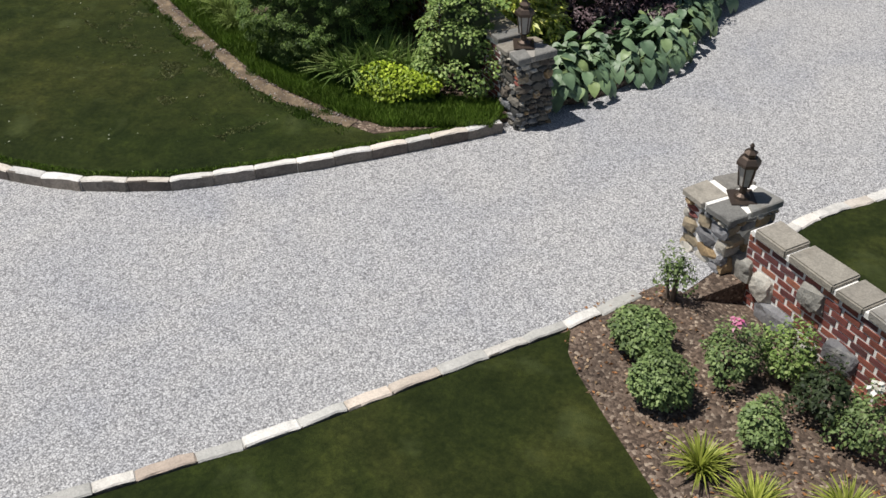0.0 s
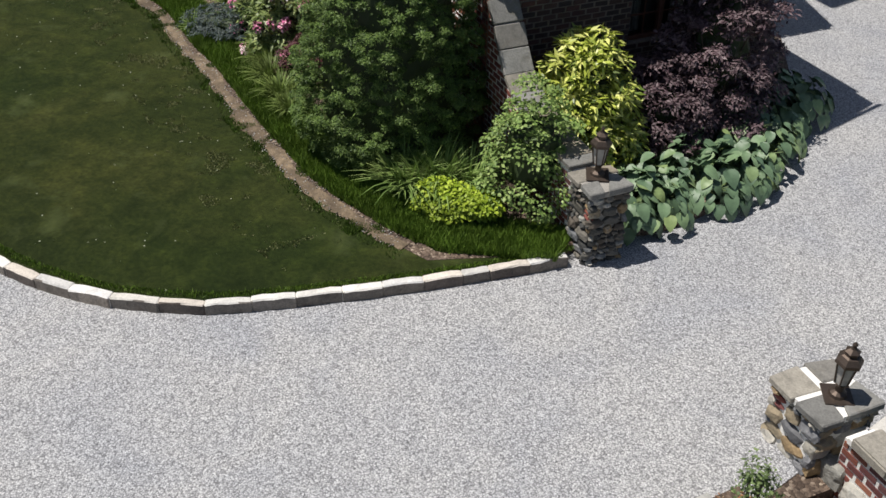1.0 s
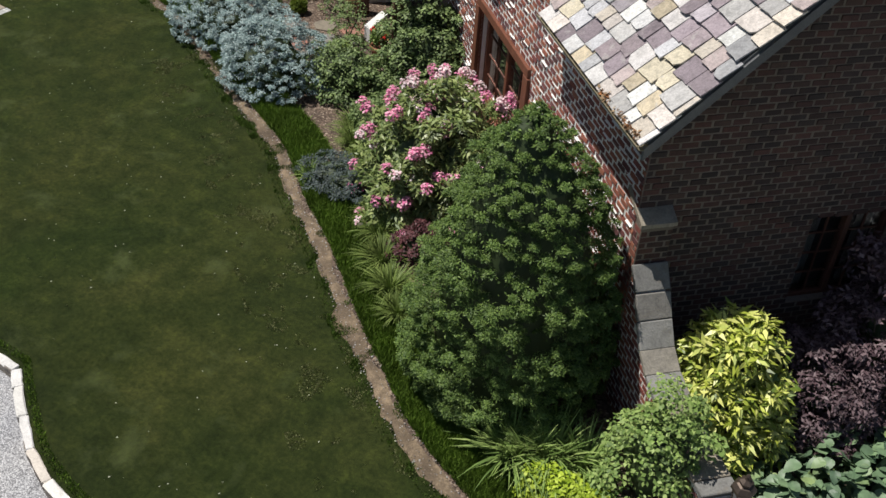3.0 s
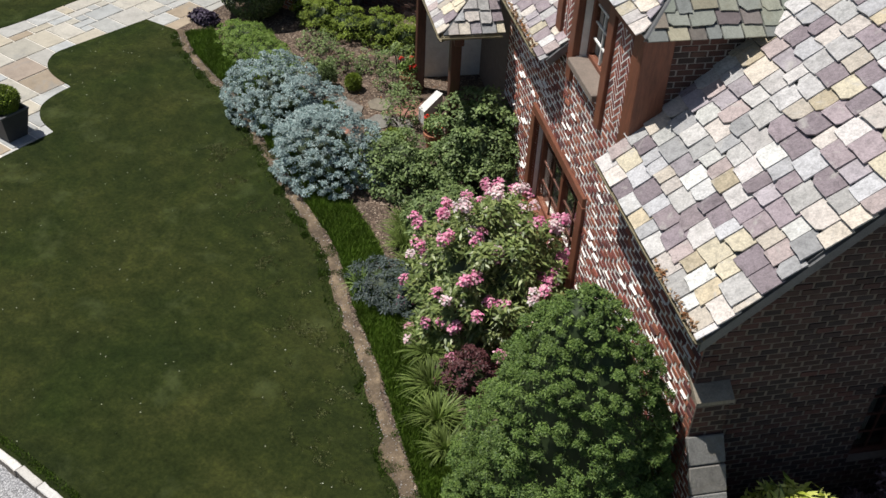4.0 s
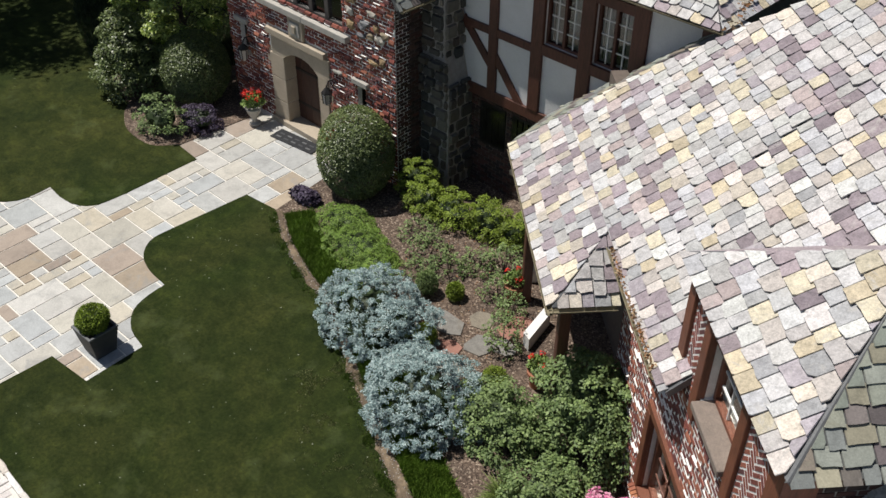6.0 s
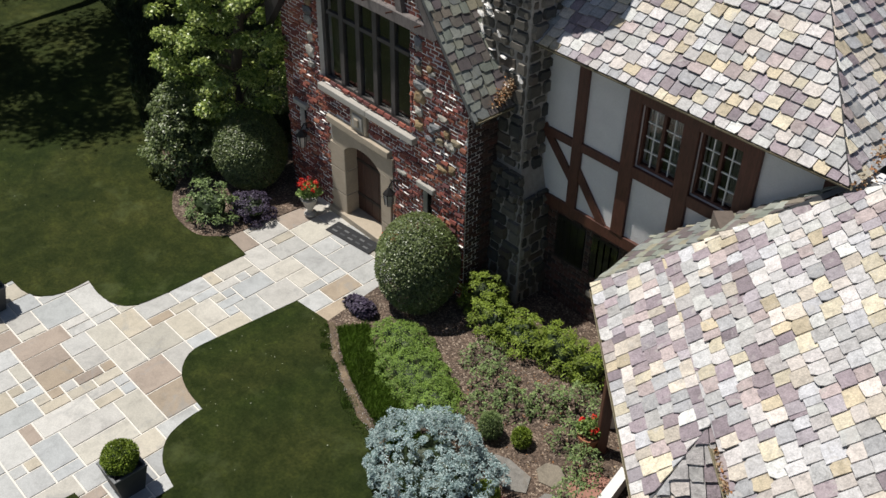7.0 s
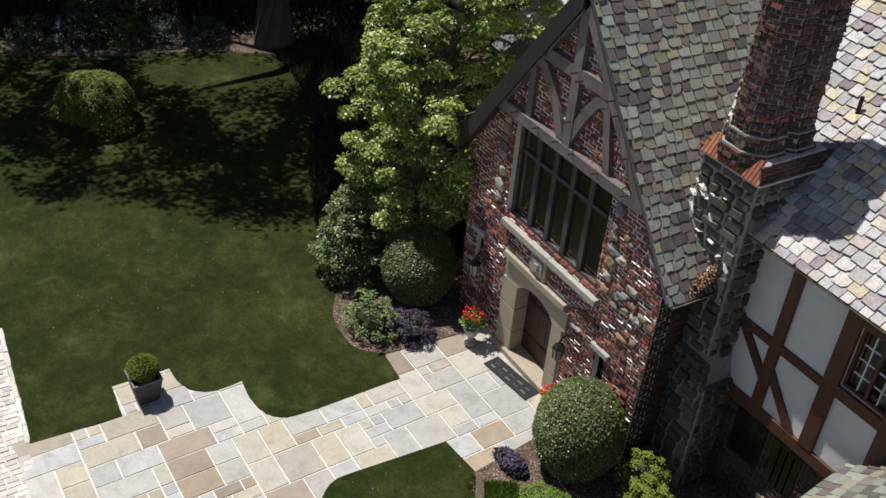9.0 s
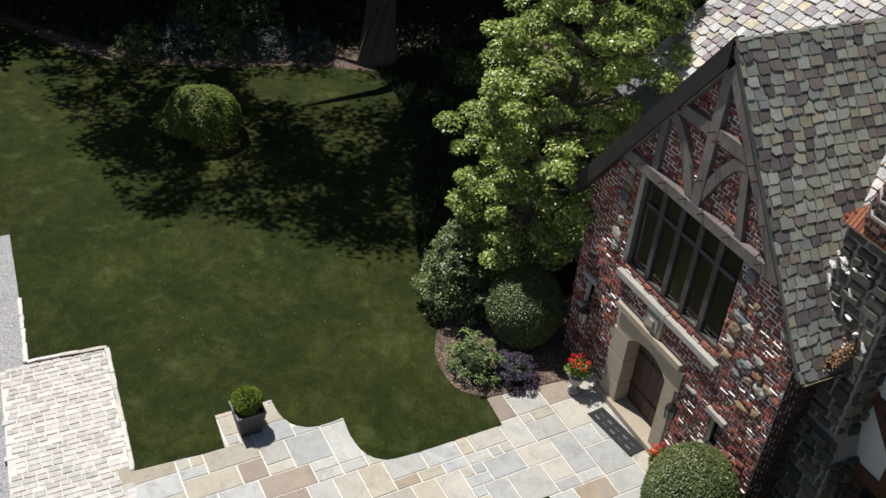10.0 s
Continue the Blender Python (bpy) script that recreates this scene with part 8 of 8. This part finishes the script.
for j in range(ny):
    for i in range(nx):
        if used[i][j]:
            continue
        opts = shapes[:]
        rng.shuffle(opts)
        for a, b in opts + [(1, 1)]:
            if i + a <= nx and j + b <= ny and not any(used[p][q] for p in range(i, i + a) for q in range(j, j + b)):
                break
        for p in range(i, i + a):
            for q in range(j, j + b):
                used[p][q] = True
        X0, Y0, X1, Y1 = x0 + i * cell, y0 + j * cell, x0 + (i + a) * cell, y0 + (j + b) * cell
        Y1 = min(Y1, 22.1)
        if Y1 - Y0 < 0.1:
            continue
        tests = [(X0 + (X1 - X0) * u, Y0 + (Y1 - Y0) * v) for u in (0.05, 0.5, 0.95) for v in (0.05, 0.5, 0.95)]
        if any(inside_poly(x, y, walk_poly) for x, y in tests):
            g = 0.014
            skew = lambda x, y: (x - 0.035 * (y - 17.0), y + 0.02 * (x + 22.6))
            quad = [skew(X0 + g + rng.uniform(-0.004, 0.004), Y0 + g), skew(X1 - g, Y0 + g + rng.uniform(-0.004, 0.004)), skew(X1 - g + rng.uniform(-0.004, 0.004), Y1 - g), skew(X0 + g, Y1 - g)]
            pcs.append((quad, -0.05, -0.012 + rng.uniform(-0.004, 0.003), 0.0))
lay_pieces("flagstone", flags, top_fr, pcs, M["flag"], M["flag"], "flagstone_rest", 0.006, 400)
# stepping flags in the bed
rng = random.Random(72)
for k, (x, y, w, h, mt) in enumerate([(-15.55, 19.62, 0.50, 0.30, "bluestone"), (-15.05, 20.15, 0.28, 0.26, "bluestone"), (-15.0, 19.05, 0.34, 0.36, "red_stone"), (-14.62, 19.62, 0.30, 0.30, "bluestone"), (-14.45, 20.45, 0.30, 0.42, "red_stone"), (-14.25, 19.9, 0.28, 0.22, "bluestone"), (-14.55, 18.75, 0.26, 0.24, "bluestone")]):
    pts = [(x + w * math.cos(a) * rng.uniform(0.85, 1.1), y + h * math.sin(a) * rng.uniform(0.85, 1.1)) for a in [6.283 * q / 7 + rng.uniform(-0.2, 0.2) for q in range(7)]]
    bm = bmesh.new()
    prism(bm, pts, 0.0, 0.03)
    tagged(part("stepping_stone", bm, M[mt]), "flat irregular grey stepping stone in mulch" if mt == "bluestone" else "flat irregular reddish stepping stone in mulch", "stepping stone", "stepping stones")


# ---- bricks of the house walls ----
rng = random.Random(81)
low = [q for q in brick_courses(rng, -21.95, -13.8, 0.0, 3.95, holes=[(-20.12, -17.45, 0.68, 2.52), (WIN2[0], WIN2[1], WIN2[2], WIN2[3]), (-19.52, -19.31, 3.6, 5.4), (-16.74, -16.48, 3.62, 5.4), (-18.85, -18.66, 3.66, 5.2), (-17.57, -17.38, 3.66, 5.2)], proud=(0.001, 0.005), clinker=0.012, lean=0.012, joint=0.029, bh=0.055)]
def herringbone(u0, u1, v0, v1, bh=0.052, joint=0.022):
    """bricks laid in a zigzag, clipped to a panel"""
    out, c45 = [], math.sqrt(0.5)
    rect = [(u0, v0), (u1, v0), (u1, v1), (u0, v1)]
    w = bh + joint
    for i in range(-24, 25):
        for j in range(-24, 25):
            d = (i - j) % 6
            if d not in (0, 5):
                continue
            lx, ly = (3 * w - joint, bh) if d == 0 else (bh, 3 * w - joint)
            q = [(i * w, j * w), (i * w + lx, j * w), (i * w + lx, j * w + ly), (i * w, j * w + ly)]
            q = clip_poly([((a - b) * c45 + (u0 + u1) / 2, (a + b) * c45 + (v0 + v1) / 2) for a, b in q], rect)
            if len(q) >= 3 and area(q) > 0.0008:
                out.append((q, -0.02, 0.003 + rng.random() * 0.004, 0.0))
    return out


high = herringbone(-19.30, -18.86, 3.95, 5.23) + herringbone(-17.37, -16.75, 3.95, 5.23)
high += brick_courses(rng, -18.65, -17.58, 3.7, 3.94, proud=(0.001, 0.005), joint=0.029, bh=0.055)
lay_pieces("brick", wall_wing, wing, low + high, M["brick"], M["brick_rest"], "brick_rest", 0.004, 300, lambda u, v: -16.4 < u < -15.0 and v > 1.4)
cut = [(6.925, 0.0), (11.7, 0.0), (11.7, 3.75), (9.33, 6.08), (6.925, 3.75)]
# end wall bricks carry the wall's shade in their colour
lay_pieces("brick", wall_gable, gable, brick_courses(rng, 6.925, 11.7, 0.0, 6.08, cut=cut, holes=[WIN5], proud=(0.001, 0.006), clinker=0.012, joint=0.018), M["brick_shade"], M["brick_shade_rest"], "brick_rest", 0.004, 300, lambda u, v: 7.4 < u < 9.2 and 2.4 < v < 3.9)
side = Fr(sn(16.5, 0), -ND, UP)
lay_pieces("brick", wall_cheek, side, brick_courses(rng, 7.24, 9.0, 3.9, 5.4), M["brick"], M["brick_shade_rest"], "brick_rest", 0.004, 0)
board("trim_bay_corner", side, 6.87, 7.24, 3.55, 5.42, -0.02, 0.05, M["timber"], "broad red-brown corner board of the tall bay")
fh = [(SX0 - 0.02, SX1 + 0.02, 0.0, 2.54), (-22.95, -22.38, 2.5, 3.05), (-24.0, -20.84, 3.04, 3.21), (WIN3[0], WIN3[1], 3.3, 5.6), *SLITS]
qs = random.Random(82)
quoins = []
for xx in (-24.2, -20.88):
    v = 3.4
    while v < 5.3:
        h = qs.uniform(0.14, 0.3)
        w = qs.uniform(0.16, 0.34)
        quoins.append((xx + (-w / 2 if xx < -22 else w / 2) * 0.8, v + h / 2, w, h))
        v += h + qs.uniform(0.0, 0.12)
for k in range(22):
    x, v = qs.uniform(-25.2, -19.65), qs.uniform(0.3, 4.4)
    if k > 8:
        x, v = qs.uniform(-20.6, -19.7), qs.uniform(2.8, 5.0)
    w, h = qs.uniform(0.14, 0.32), qs.uniform(0.09, 0.2)
    if not any(a - w / 2 < x < b + w / 2 and c - h / 2 < v < d + h / 2 for a, b, c, d in fh):
        quoins.append((x, v, w, h))
for x, v, w, h in quoins:
    ob = put("stone", stone_mesh("stone", qs, M["rubble"], w * 0.52, h * 0.5, 0.075, 0.35, 2), wall_front)
    ob.matrix_world = front.m(x, v, 0.0)
fh += [(x - w * 0.42, x + w * 0.42, v - h * 0.42, v + h * 0.42) for x, v, w, h in quoins]
wallcut = [(WX0, 0.0), (WX1, 0.0), (WX1, 4.72), (-20.05, 5.5), (-24.7, 5.5), (WX0, 4.72)]
lay_pieces("brick", wall_front, front, brick_courses(rng, WX0, WX1, 0.0, 5.55, holes=fh, cut=wallcut, proud=(0.0, 0.008), clinker=0.04, lean=0.03, joint=0.021), M["brick"], M["brick_rest"], "brick_rest", 0.004, 300, lambda u, v: u > -21.4 and 2.0 < v < 3.2)
gcut = [(-24.55, 5.68), (-20.2, 5.68), (PEAK_X, 8.52)]
lay_pieces("brick", wall_entgable, front, brick_courses(rng, -24.5, -20.0, 5.7, 8.6, cut=gcut, proud=(0.0, 0.01), clinker=0.04, lean=0.03, joint=0.022), M["brick"], M["brick_rest"], "brick_rest", 0.004, 200, lambda u, v: v < 6.6)

def squeezed(parent, fr, u0, u1, v0, v1, pitch, holes, cut, rng, proud=(0.004, 0.024), share=0.75, bh=0.014):
    """mortar squeezed out of the bed joints in rough beads"""
    beads = brick_courses(rng, u0, u1, v0 + 0.0425, v1, bl=0.24, bh=bh, joint=pitch - bh, holes=holes, cut=cut, proud=proud, lean=0.03)
    lay_pieces("mortar_bead", parent, fr, [b for b in beads if rng.random() < share], M["mortar"], M["mortar"], "mortar_bead", 0.004, 0)


squeezed(wall_wing, wing, -21.9, -13.85, 0.0, 3.55, 0.084, [(-20.2, -17.4, 0.6, 2.6), (-19.6, -16.4, 3.5, 5.5)], None, rng, (0.004, 0.012), 0.35, 0.015)
squeezed(wall_front, front, WX0, WX1, 0.0, 5.55, 0.083, fh, wallcut, rng)
squeezed(wall_entgable, front, -24.5, -20.0, 5.7, 8.6, 0.084, (), gcut, rng)
lay_pieces("brick", wall_tbase, Fr((0, 23.64, 0), (1, 0, 0), UP), brick_courses(rng, -18.8, -13.0, 0.0, 2.28, holes=[(-18.32, -17.58, 1.08, 2.12), (-17.42, -16.78, 1.08, 2.12)], clinker=0.02, joint=0.018), M["brick"], M["brick_shade_rest"], "brick_rest", 0.004, 0)
lay_pieces("brick", wall_eright, Fr((WX1, 0, 0), (0, 1, 0), UP), brick_courses(rng, 22.19, 23.0, 0.0, 4.4, clinker=0.02, joint=0.018), M["brick"], M["brick_shade_rest"], "brick_rest", 0.004, 0)
# rubble of the chimney shaft, bricks of its stacks
rng = random.Random(91)


def rubble_polys(u0, u1, v0, v1, rng):
    out, v = [], v0
    while v < v1:
        h = rng.uniform(0.16, 0.34)
        u = u0 - rng.random() * 0.1
        while u < u1:
            w = rng.uniform(0.2, 0.5)
            a, b = max(u, u0) + 0.012, min(u + w, u1) - 0.012
            if b - a > 0.06:
                c, d = v + 0.012, min(v + h, v1) - 0.012
                j = lambda: rng.uniform(-0.02, 0.02)
                m = (a + b) / 2
                out.append(([(a + 0.03, c + j() * 0.5), (m, c + j() * 0.6), (b - 0.03, c + j() * 0.5), (b, (c + d) / 2 + j()), (b - 0.03, d + j() * 0.5), (m, d + j() * 0.6), (a + 0.03, d + j() * 0.5), (a, (c + d) / 2 + j())], -0.02, rng.uniform(0.015, 0.085), 0.0))
            u += w
        v += h
    return out


faces = [Fr((0, CY0, 0), (1, 0, 0), UP), Fr((CX1, 0, 0), (0, 1, 0), UP), Fr((CX0, 0, 0), (0, -1, 0), UP)]
for k, (fr, a, b) in enumerate(zip(faces, (CX0, CY0, -CY1), (CX1, CY1, -CY0))):
    lay_pieces("stone", chim, fr, rubble_polys(a, b, 3.1 if k != 1 else 3.0, SK, rng), M["rubble_dark"], M["rubble_rest"], "stone_rest", 0.03, 110)
lay_pieces("stone", chim, Fr((0, CY0 - 0.09, 0), (1, 0, 0), UP), rubble_polys(CX0 - 0.1, CX1 + 0.2, 0.0, 3.1, rng), M["rubble_dark"], M["rubble_rest"], "stone_rest", 0.03, 0)
lay_pieces("stone", chim, Fr((CX1 + 0.21, 0, 0), (0, 1, 0), UP), rubble_polys(CY0 - 0.08, CY1, 0.0, 2.6, rng), M["rubble_dark"], M["rubble_rest"], "stone_rest", 0.03, 0)
# rough white mortar smeared over the sunny edge of the shaft
ms = random.Random(93)
for k in range(48):
    u, v = CX0 + abs(ms.gauss(0.0, 0.36)), ms.uniform(3.9, 6.15)
    ob = put("mortar_smear", stone_mesh("mortar_smear", ms, M["mortar"], ms.uniform(0.03, 0.11), ms.uniform(0.008, 0.022), 0.045, 0.6, 2), chim)
    ob.matrix_world = faces[0].m(u, v, 0.045) @ pose(0, 0, 0, 0, 0, ms.uniform(-60, 20))
for x, y in STACKS:
    for k in range(8):
        a = radians(k * 45)
        d = Vector((math.cos(a), math.sin(a), 0))
        for z0, z1, dr in TIERS:
            ap, hw = (STACK_R + dr) * math.cos(math.pi / 8), (STACK_R + dr) * math.sin(math.pi / 8)
            fr = Fr(Vector((x, y, 0)) + d * ap, UP.cross(d), UP)
            lay_pieces("brick", chim, fr, brick_courses(rng, -hw, hw, z0, z1, bl=0.2, proud=(0.002, 0.010), clinker=0.035, lean=0.025, joint=0.017), M["brick"], M["brick_stack"], "brick_rest", 0.004, 0)
# brick weathering: rowlocks up the slopes
for (a, b, c, d) in (((CX0 - 0.09, CY0 - 0.09), (CX1 + 0.09, CY0 - 0.09), (0, 1), 1), ((CX0 - 0.09, CY1 + 0.09), (CX0 - 0.09, CY0 - 0.09), (1, 0), 1), ((CX1 + 0.09, CY0 - 0.09), (CX1 + 0.09, CY1 + 0.09), (-1, 0), 1)):
    A, B = Vector((*a, SK + 0.05)), Vector((*b, SK + 0.05))
    inn = Vector((*c, 0)) * (0.06 if c[0] < 0 else 0.2) + UP * 0.31
    fr = Fr(A, B - A, inn)
    ln = (B - A).length
    pcs = []
    u = 0.0
    while u < ln - 0.03:
        v1 = min(0.36, max(0.05, 1.8 * min(u + 0.06, ln - u)))
        pcs.append(([(u + 0.006, -0.02), (u + 0.068, -0.02), (u + 0.068, v1), (u + 0.006, v1)], -0.03, 0.018 + rng.random() * 0.008, 0.0))
        u += 0.076
    # side away from the sun: level courses in bricks darkened for shade
    if c[0] < 0:
        pcs = brick_courses(rng, 0.0, ln, 0.0, 0.31, proud=(0.004, 0.012), joint=0.012)
    lay_pieces("brick", chim, fr, pcs, M["brick"], M["brick_shade_rest"] if c[0] < 0 else M["brick_orange"], "weathering_brick", 0.004, 0)


# ---- slates ----
rng = random.Random(101)


def up_len(fr, rise):
    return rise / fr.u.z


def poly_on(fr, pts):
    out = []
    for p in pts:
        d = Vector(p) - fr.o
        out.append((d.dot(fr.r), d.dot(fr.u)))
    return out if area(out) > 0 else out[::-1]


def cover(roof, fr, polys3d, mats, near, limit=300, **kw):
    polys = [poly_on(fr, p) for p in polys3d]
    us = [p[0] for pl in polys for p in pl]
    vs = [p[1] for pl in polys for p in pl]
    lay_pieces("slate", roof, fr, slates(rng, polys, min(vs) - 0.03, max(vs), min(us), max(us), **kw), M[mats[0]], M[mats[1]], "slate_rest", 0.004, limit, near)


e = 0.04
wr = wing_roof
cover(roof_low, low_roof, [[sn(VERGE_S - e, EAVE_N + 0.05, wl(EAVE_N + 0.05)), sn(VERGE_S - e, RIDGE1_N, wl(RIDGE1_N)), sn(16.55, RIDGE1_N, wl(RIDGE1_N)), sn(16.55, EAVE_N + 0.05, wl(EAVE_N + 0.05))]], ("slate", "slate_rest"), None, 280, course=0.245, wmin=0.19, wmax=0.35)
cover(roof_long, wr, [
    [sn(19.02, EAVE_N + 0.05, wz(EAVE_N + 0.05)), sn(19.02, -12.0, wz(-12)), sn(21.8, -12.0, wz(-12)), sn(21.8, EAVE_N + 0.05, wz(EAVE_N + 0.05))],
    [sn(21.8, EAVE_N, wz(EAVE_N)), sn(21.8, -12.0, wz(-12)), sn(HIP_B[0], -12.0, wz(-12)), sn(*HIP_T, wz(HIP_T[1])), sn(HIP_A[0] - 0.33, EAVE_N, wz(EAVE_N))],
    [sn(21.52, BAY_N + 0.05, wz(BAY_N + 0.05)), sn(22.3, EAVE_N, wz(EAVE_N)), sn(HIP_A[0] - 0.33, EAVE_N, wz(EAVE_N)), sn(HIP_A[0] + 0.02, BAY_N + 0.05, wz(BAY_N + 0.05))]],
    ("slate", "slate_rest"), lambda u, v: v < 3.2, 300, course=0.225, wmin=0.17, wmax=0.31)
cover(roof_bay_f, bay_front, [[sn(B0, BN + 0.05, BE_Z - 0.04), sn(BC, BN - BH, BE_Z + BP * BH), sn(B1, BN + 0.05, BE_Z - 0.04)]], ("slate", "slate_rest"), None, 200, course=0.23, wmin=0.18, wmax=0.32)
cover(roof_bay_s, bay_side, [[sn(B0 - 0.05, BN + 0.02, BE_Z - 0.04), sn(B0 - 0.05, -12.4, BE_Z - 0.04), sn(BC, -12.4, BE_Z + BP * BH), sn(BC, BN - BH, BE_Z + BP * BH)]], ("slate_mossy", "slate_mossy_rest"), None, 220, course=0.185, wmin=0.17, wmax=0.33, lift=0.026, gap=0.007)
cover(roof_hip, porch_hip, [[sn(21.52, BAY_N, HZ), sn(21.52, EAVE_N - 0.1, HZ), sn(22.35, EAVE_N - 0.02, wz(EAVE_N - 0.02))]], ("slate", "slate_rest"), None, 40, course=0.22, wmin=0.18, wmax=0.3)
hp = [Vector(p) for p in hip_poly]
up_h = (hp[2] - hp[3]) - (hp[0] - hp[3]).normalized() * (hp[2] - hp[3]).dot((hp[0] - hp[3]).normalized())
cover(roof_lhip, Fr(hp[3], hp[0] - hp[3], up_h), [hp], ("slate_mossy", "slate"), None, 130, course=0.225, wmin=0.17, wmax=0.31)
XE = PEAK_X + ENT_HALF
cover(roof_ent_r, ent_r, [[(XE + 0.03, 21.97, ENT_EAVE_Z - 0.04), (XE + 0.03, 27.0, ENT_EAVE_Z - 0.04), (PEAK_X, 29.8, PEAK_Z), (PEAK_X, 21.97, PEAK_Z)]], ("slate_mossy", "slate_mossy_rest"), lambda u, v: u < 24.2, 300, course=0.19, wmin=0.17, wmax=0.30, lift=0.016, gap=0.008)
cover(roof_main_w, main_f, [[(TX0, TY + 0.6, TZ + TP * 0.6), (PEAK_X, TY + 0.6, TZ + TP * 0.6), (PEAK_X, TRY, RZ), (TX0, TRY, RZ)]], ("slate", "slate_rest"), None, 0, course=0.205, wmin=0.16, wmax=0.29)
cover(roof_main, main_f, [[(VAL_X + 0.05, TY - 0.03, TZ - 0.026), (TX1 + 0.03, TY - 0.03, TZ - 0.026), (TX1 - (TRY - TY), TRY, RZ), (PEAK_X, TRY, RZ), (PEAK_X, VAL_Y, PEAK_Z)]], ("slate", "slate_rest"), lambda u, v: -18.5 < u and v < 4.0, 300, course=0.205, wmin=0.16, wmax=0.29)
cover(roof_mainh, main_h, [[(TX1 + 0.03, TY - 0.03, TZ - 0.04), (TX1 + 0.03, 33, TZ - 0.04), (TX1 - (TRY - TY), TRY, RZ)]], ("slate", "slate_rest"), None, 0, course=0.21, wmin=0.17, wmax=0.3)


# ---- leaf litter in gutters and valleys, flecks on the lawn ----
def litter(name, centres, n, size, mat, label, category, spread):
    r = np.random.default_rng(len(centres) + n)
    C = np.array([tuple(c) for c in centres])
    P = C[r.integers(0, len(C), n)] + r.normal(0, 1, (n, 3)) * np.array(spread)
    D = unit_rows(r.normal(0, 1, (n, 3)) * np.array([1, 1, 0.25]))
    V, F = leaf_arrays(P, D, size, 0.6, r, spread=0.2)
    return tagged(put(name, np_mesh(name, V, F, mat)), label, category, kind="stuff")


gl = [sn(19.4 + 0.05 * k, EAVE_N + 0.05, EAVE_Z + 0.01) for k in range(50)] + [sn(13.5 + 0.05 * k, EAVE_N + 0.05, EAVE_Z + 0.01) for k in range(20)]
litter("leaf_litter", gl, 900, 0.05, M["leaf_litter"], "brown dead leaves lying in the gutters", "leaves", (0.02, 0.02, 0.012))
litter("leaf_litter_chimney", [(XE - 0.03, 22.55 + 0.02 * k, ENT_EAVE_Z + 0.12 + 0.012 * k) for k in range(30)], 420, 0.06, M["leaf_litter"], "drift of orange dead leaves between roof and chimney", "leaves", (0.05, 0.08, 0.05))
litter("leaf_litter_valley", [(TX1 + 0.12, 23.2 + 0.1 * k, TZ + 0.05 + 0.08 * k) for k in range(30)], 500, 0.06, M["leaf_litter"], "orange dead leaves along the roof valley", "leaves", (0.06, 0.05, 0.04))
r = np.random.default_rng(7)
q = np.column_stack([r.uniform(-24, -5, 2600), r.uniform(9.3, 19.5, 2600)])
lawn_poly = KERB_A + [(-16.0, 12.05), (-20.12, PAVE(-20.12))] + WALK_R + BED_A[::-1]
q = np.array([p for p in q if inside_poly(p[0], p[1], lawn_poly)])
q2 = np.column_stack([r.uniform(-42, -26, 260), r.uniform(13.5, 19.3, 260)])
q2 = np.array([p for p in q2 if p[0] < -27.5])
q = np.concatenate([q[:240], q2[:110]])
P = np.column_stack([q, np.full(len(q), 0.012)])
V, F = leaf_arrays(P, r.normal(0, 1, (len(P), 3)) * np.array([1, 1, 0.1]), 0.024, 0.7, r, spread=0.05)
tagged(put("petal_flecks", np_mesh("petal_flecks", V, F, M["petal_fleck"])), "tiny pale fallen petals scattered on the lawn", "petals", kind="stuff")
mp = np.column_stack([r.uniform(-17.5, -13.9, 700), r.uniform(18.9, 21.9, 700)])
mq = np.column_stack([r.uniform(-1.9, 1.4, 2600), r.uniform(6.6, 9.6, 2600)])
mq = np.array([p for p in mq if inside_poly(p[0], p[1], BEDB + [(4, 4.5)] + EDGE + [(-1.95, 8.85)])])[:700]
mp = np.concatenate([mp, mq])
P = np.column_stack([mp, np.concatenate([np.full(700, 0.015), np.full(len(mq), -0.04)])])
V, F = leaf_arrays(P, r.normal(0, 1, (len(P), 3)) * np.array([1, 1, 0.15]), 0.045, 0.5, r, spread=0.1)
tagged(put("leaf_litter_beds", np_mesh("leaf_litter_beds", V, F, M["leaf_litter"])), "dry leaves and bark chips scattered on the mulch", "leaves", kind="stuff")
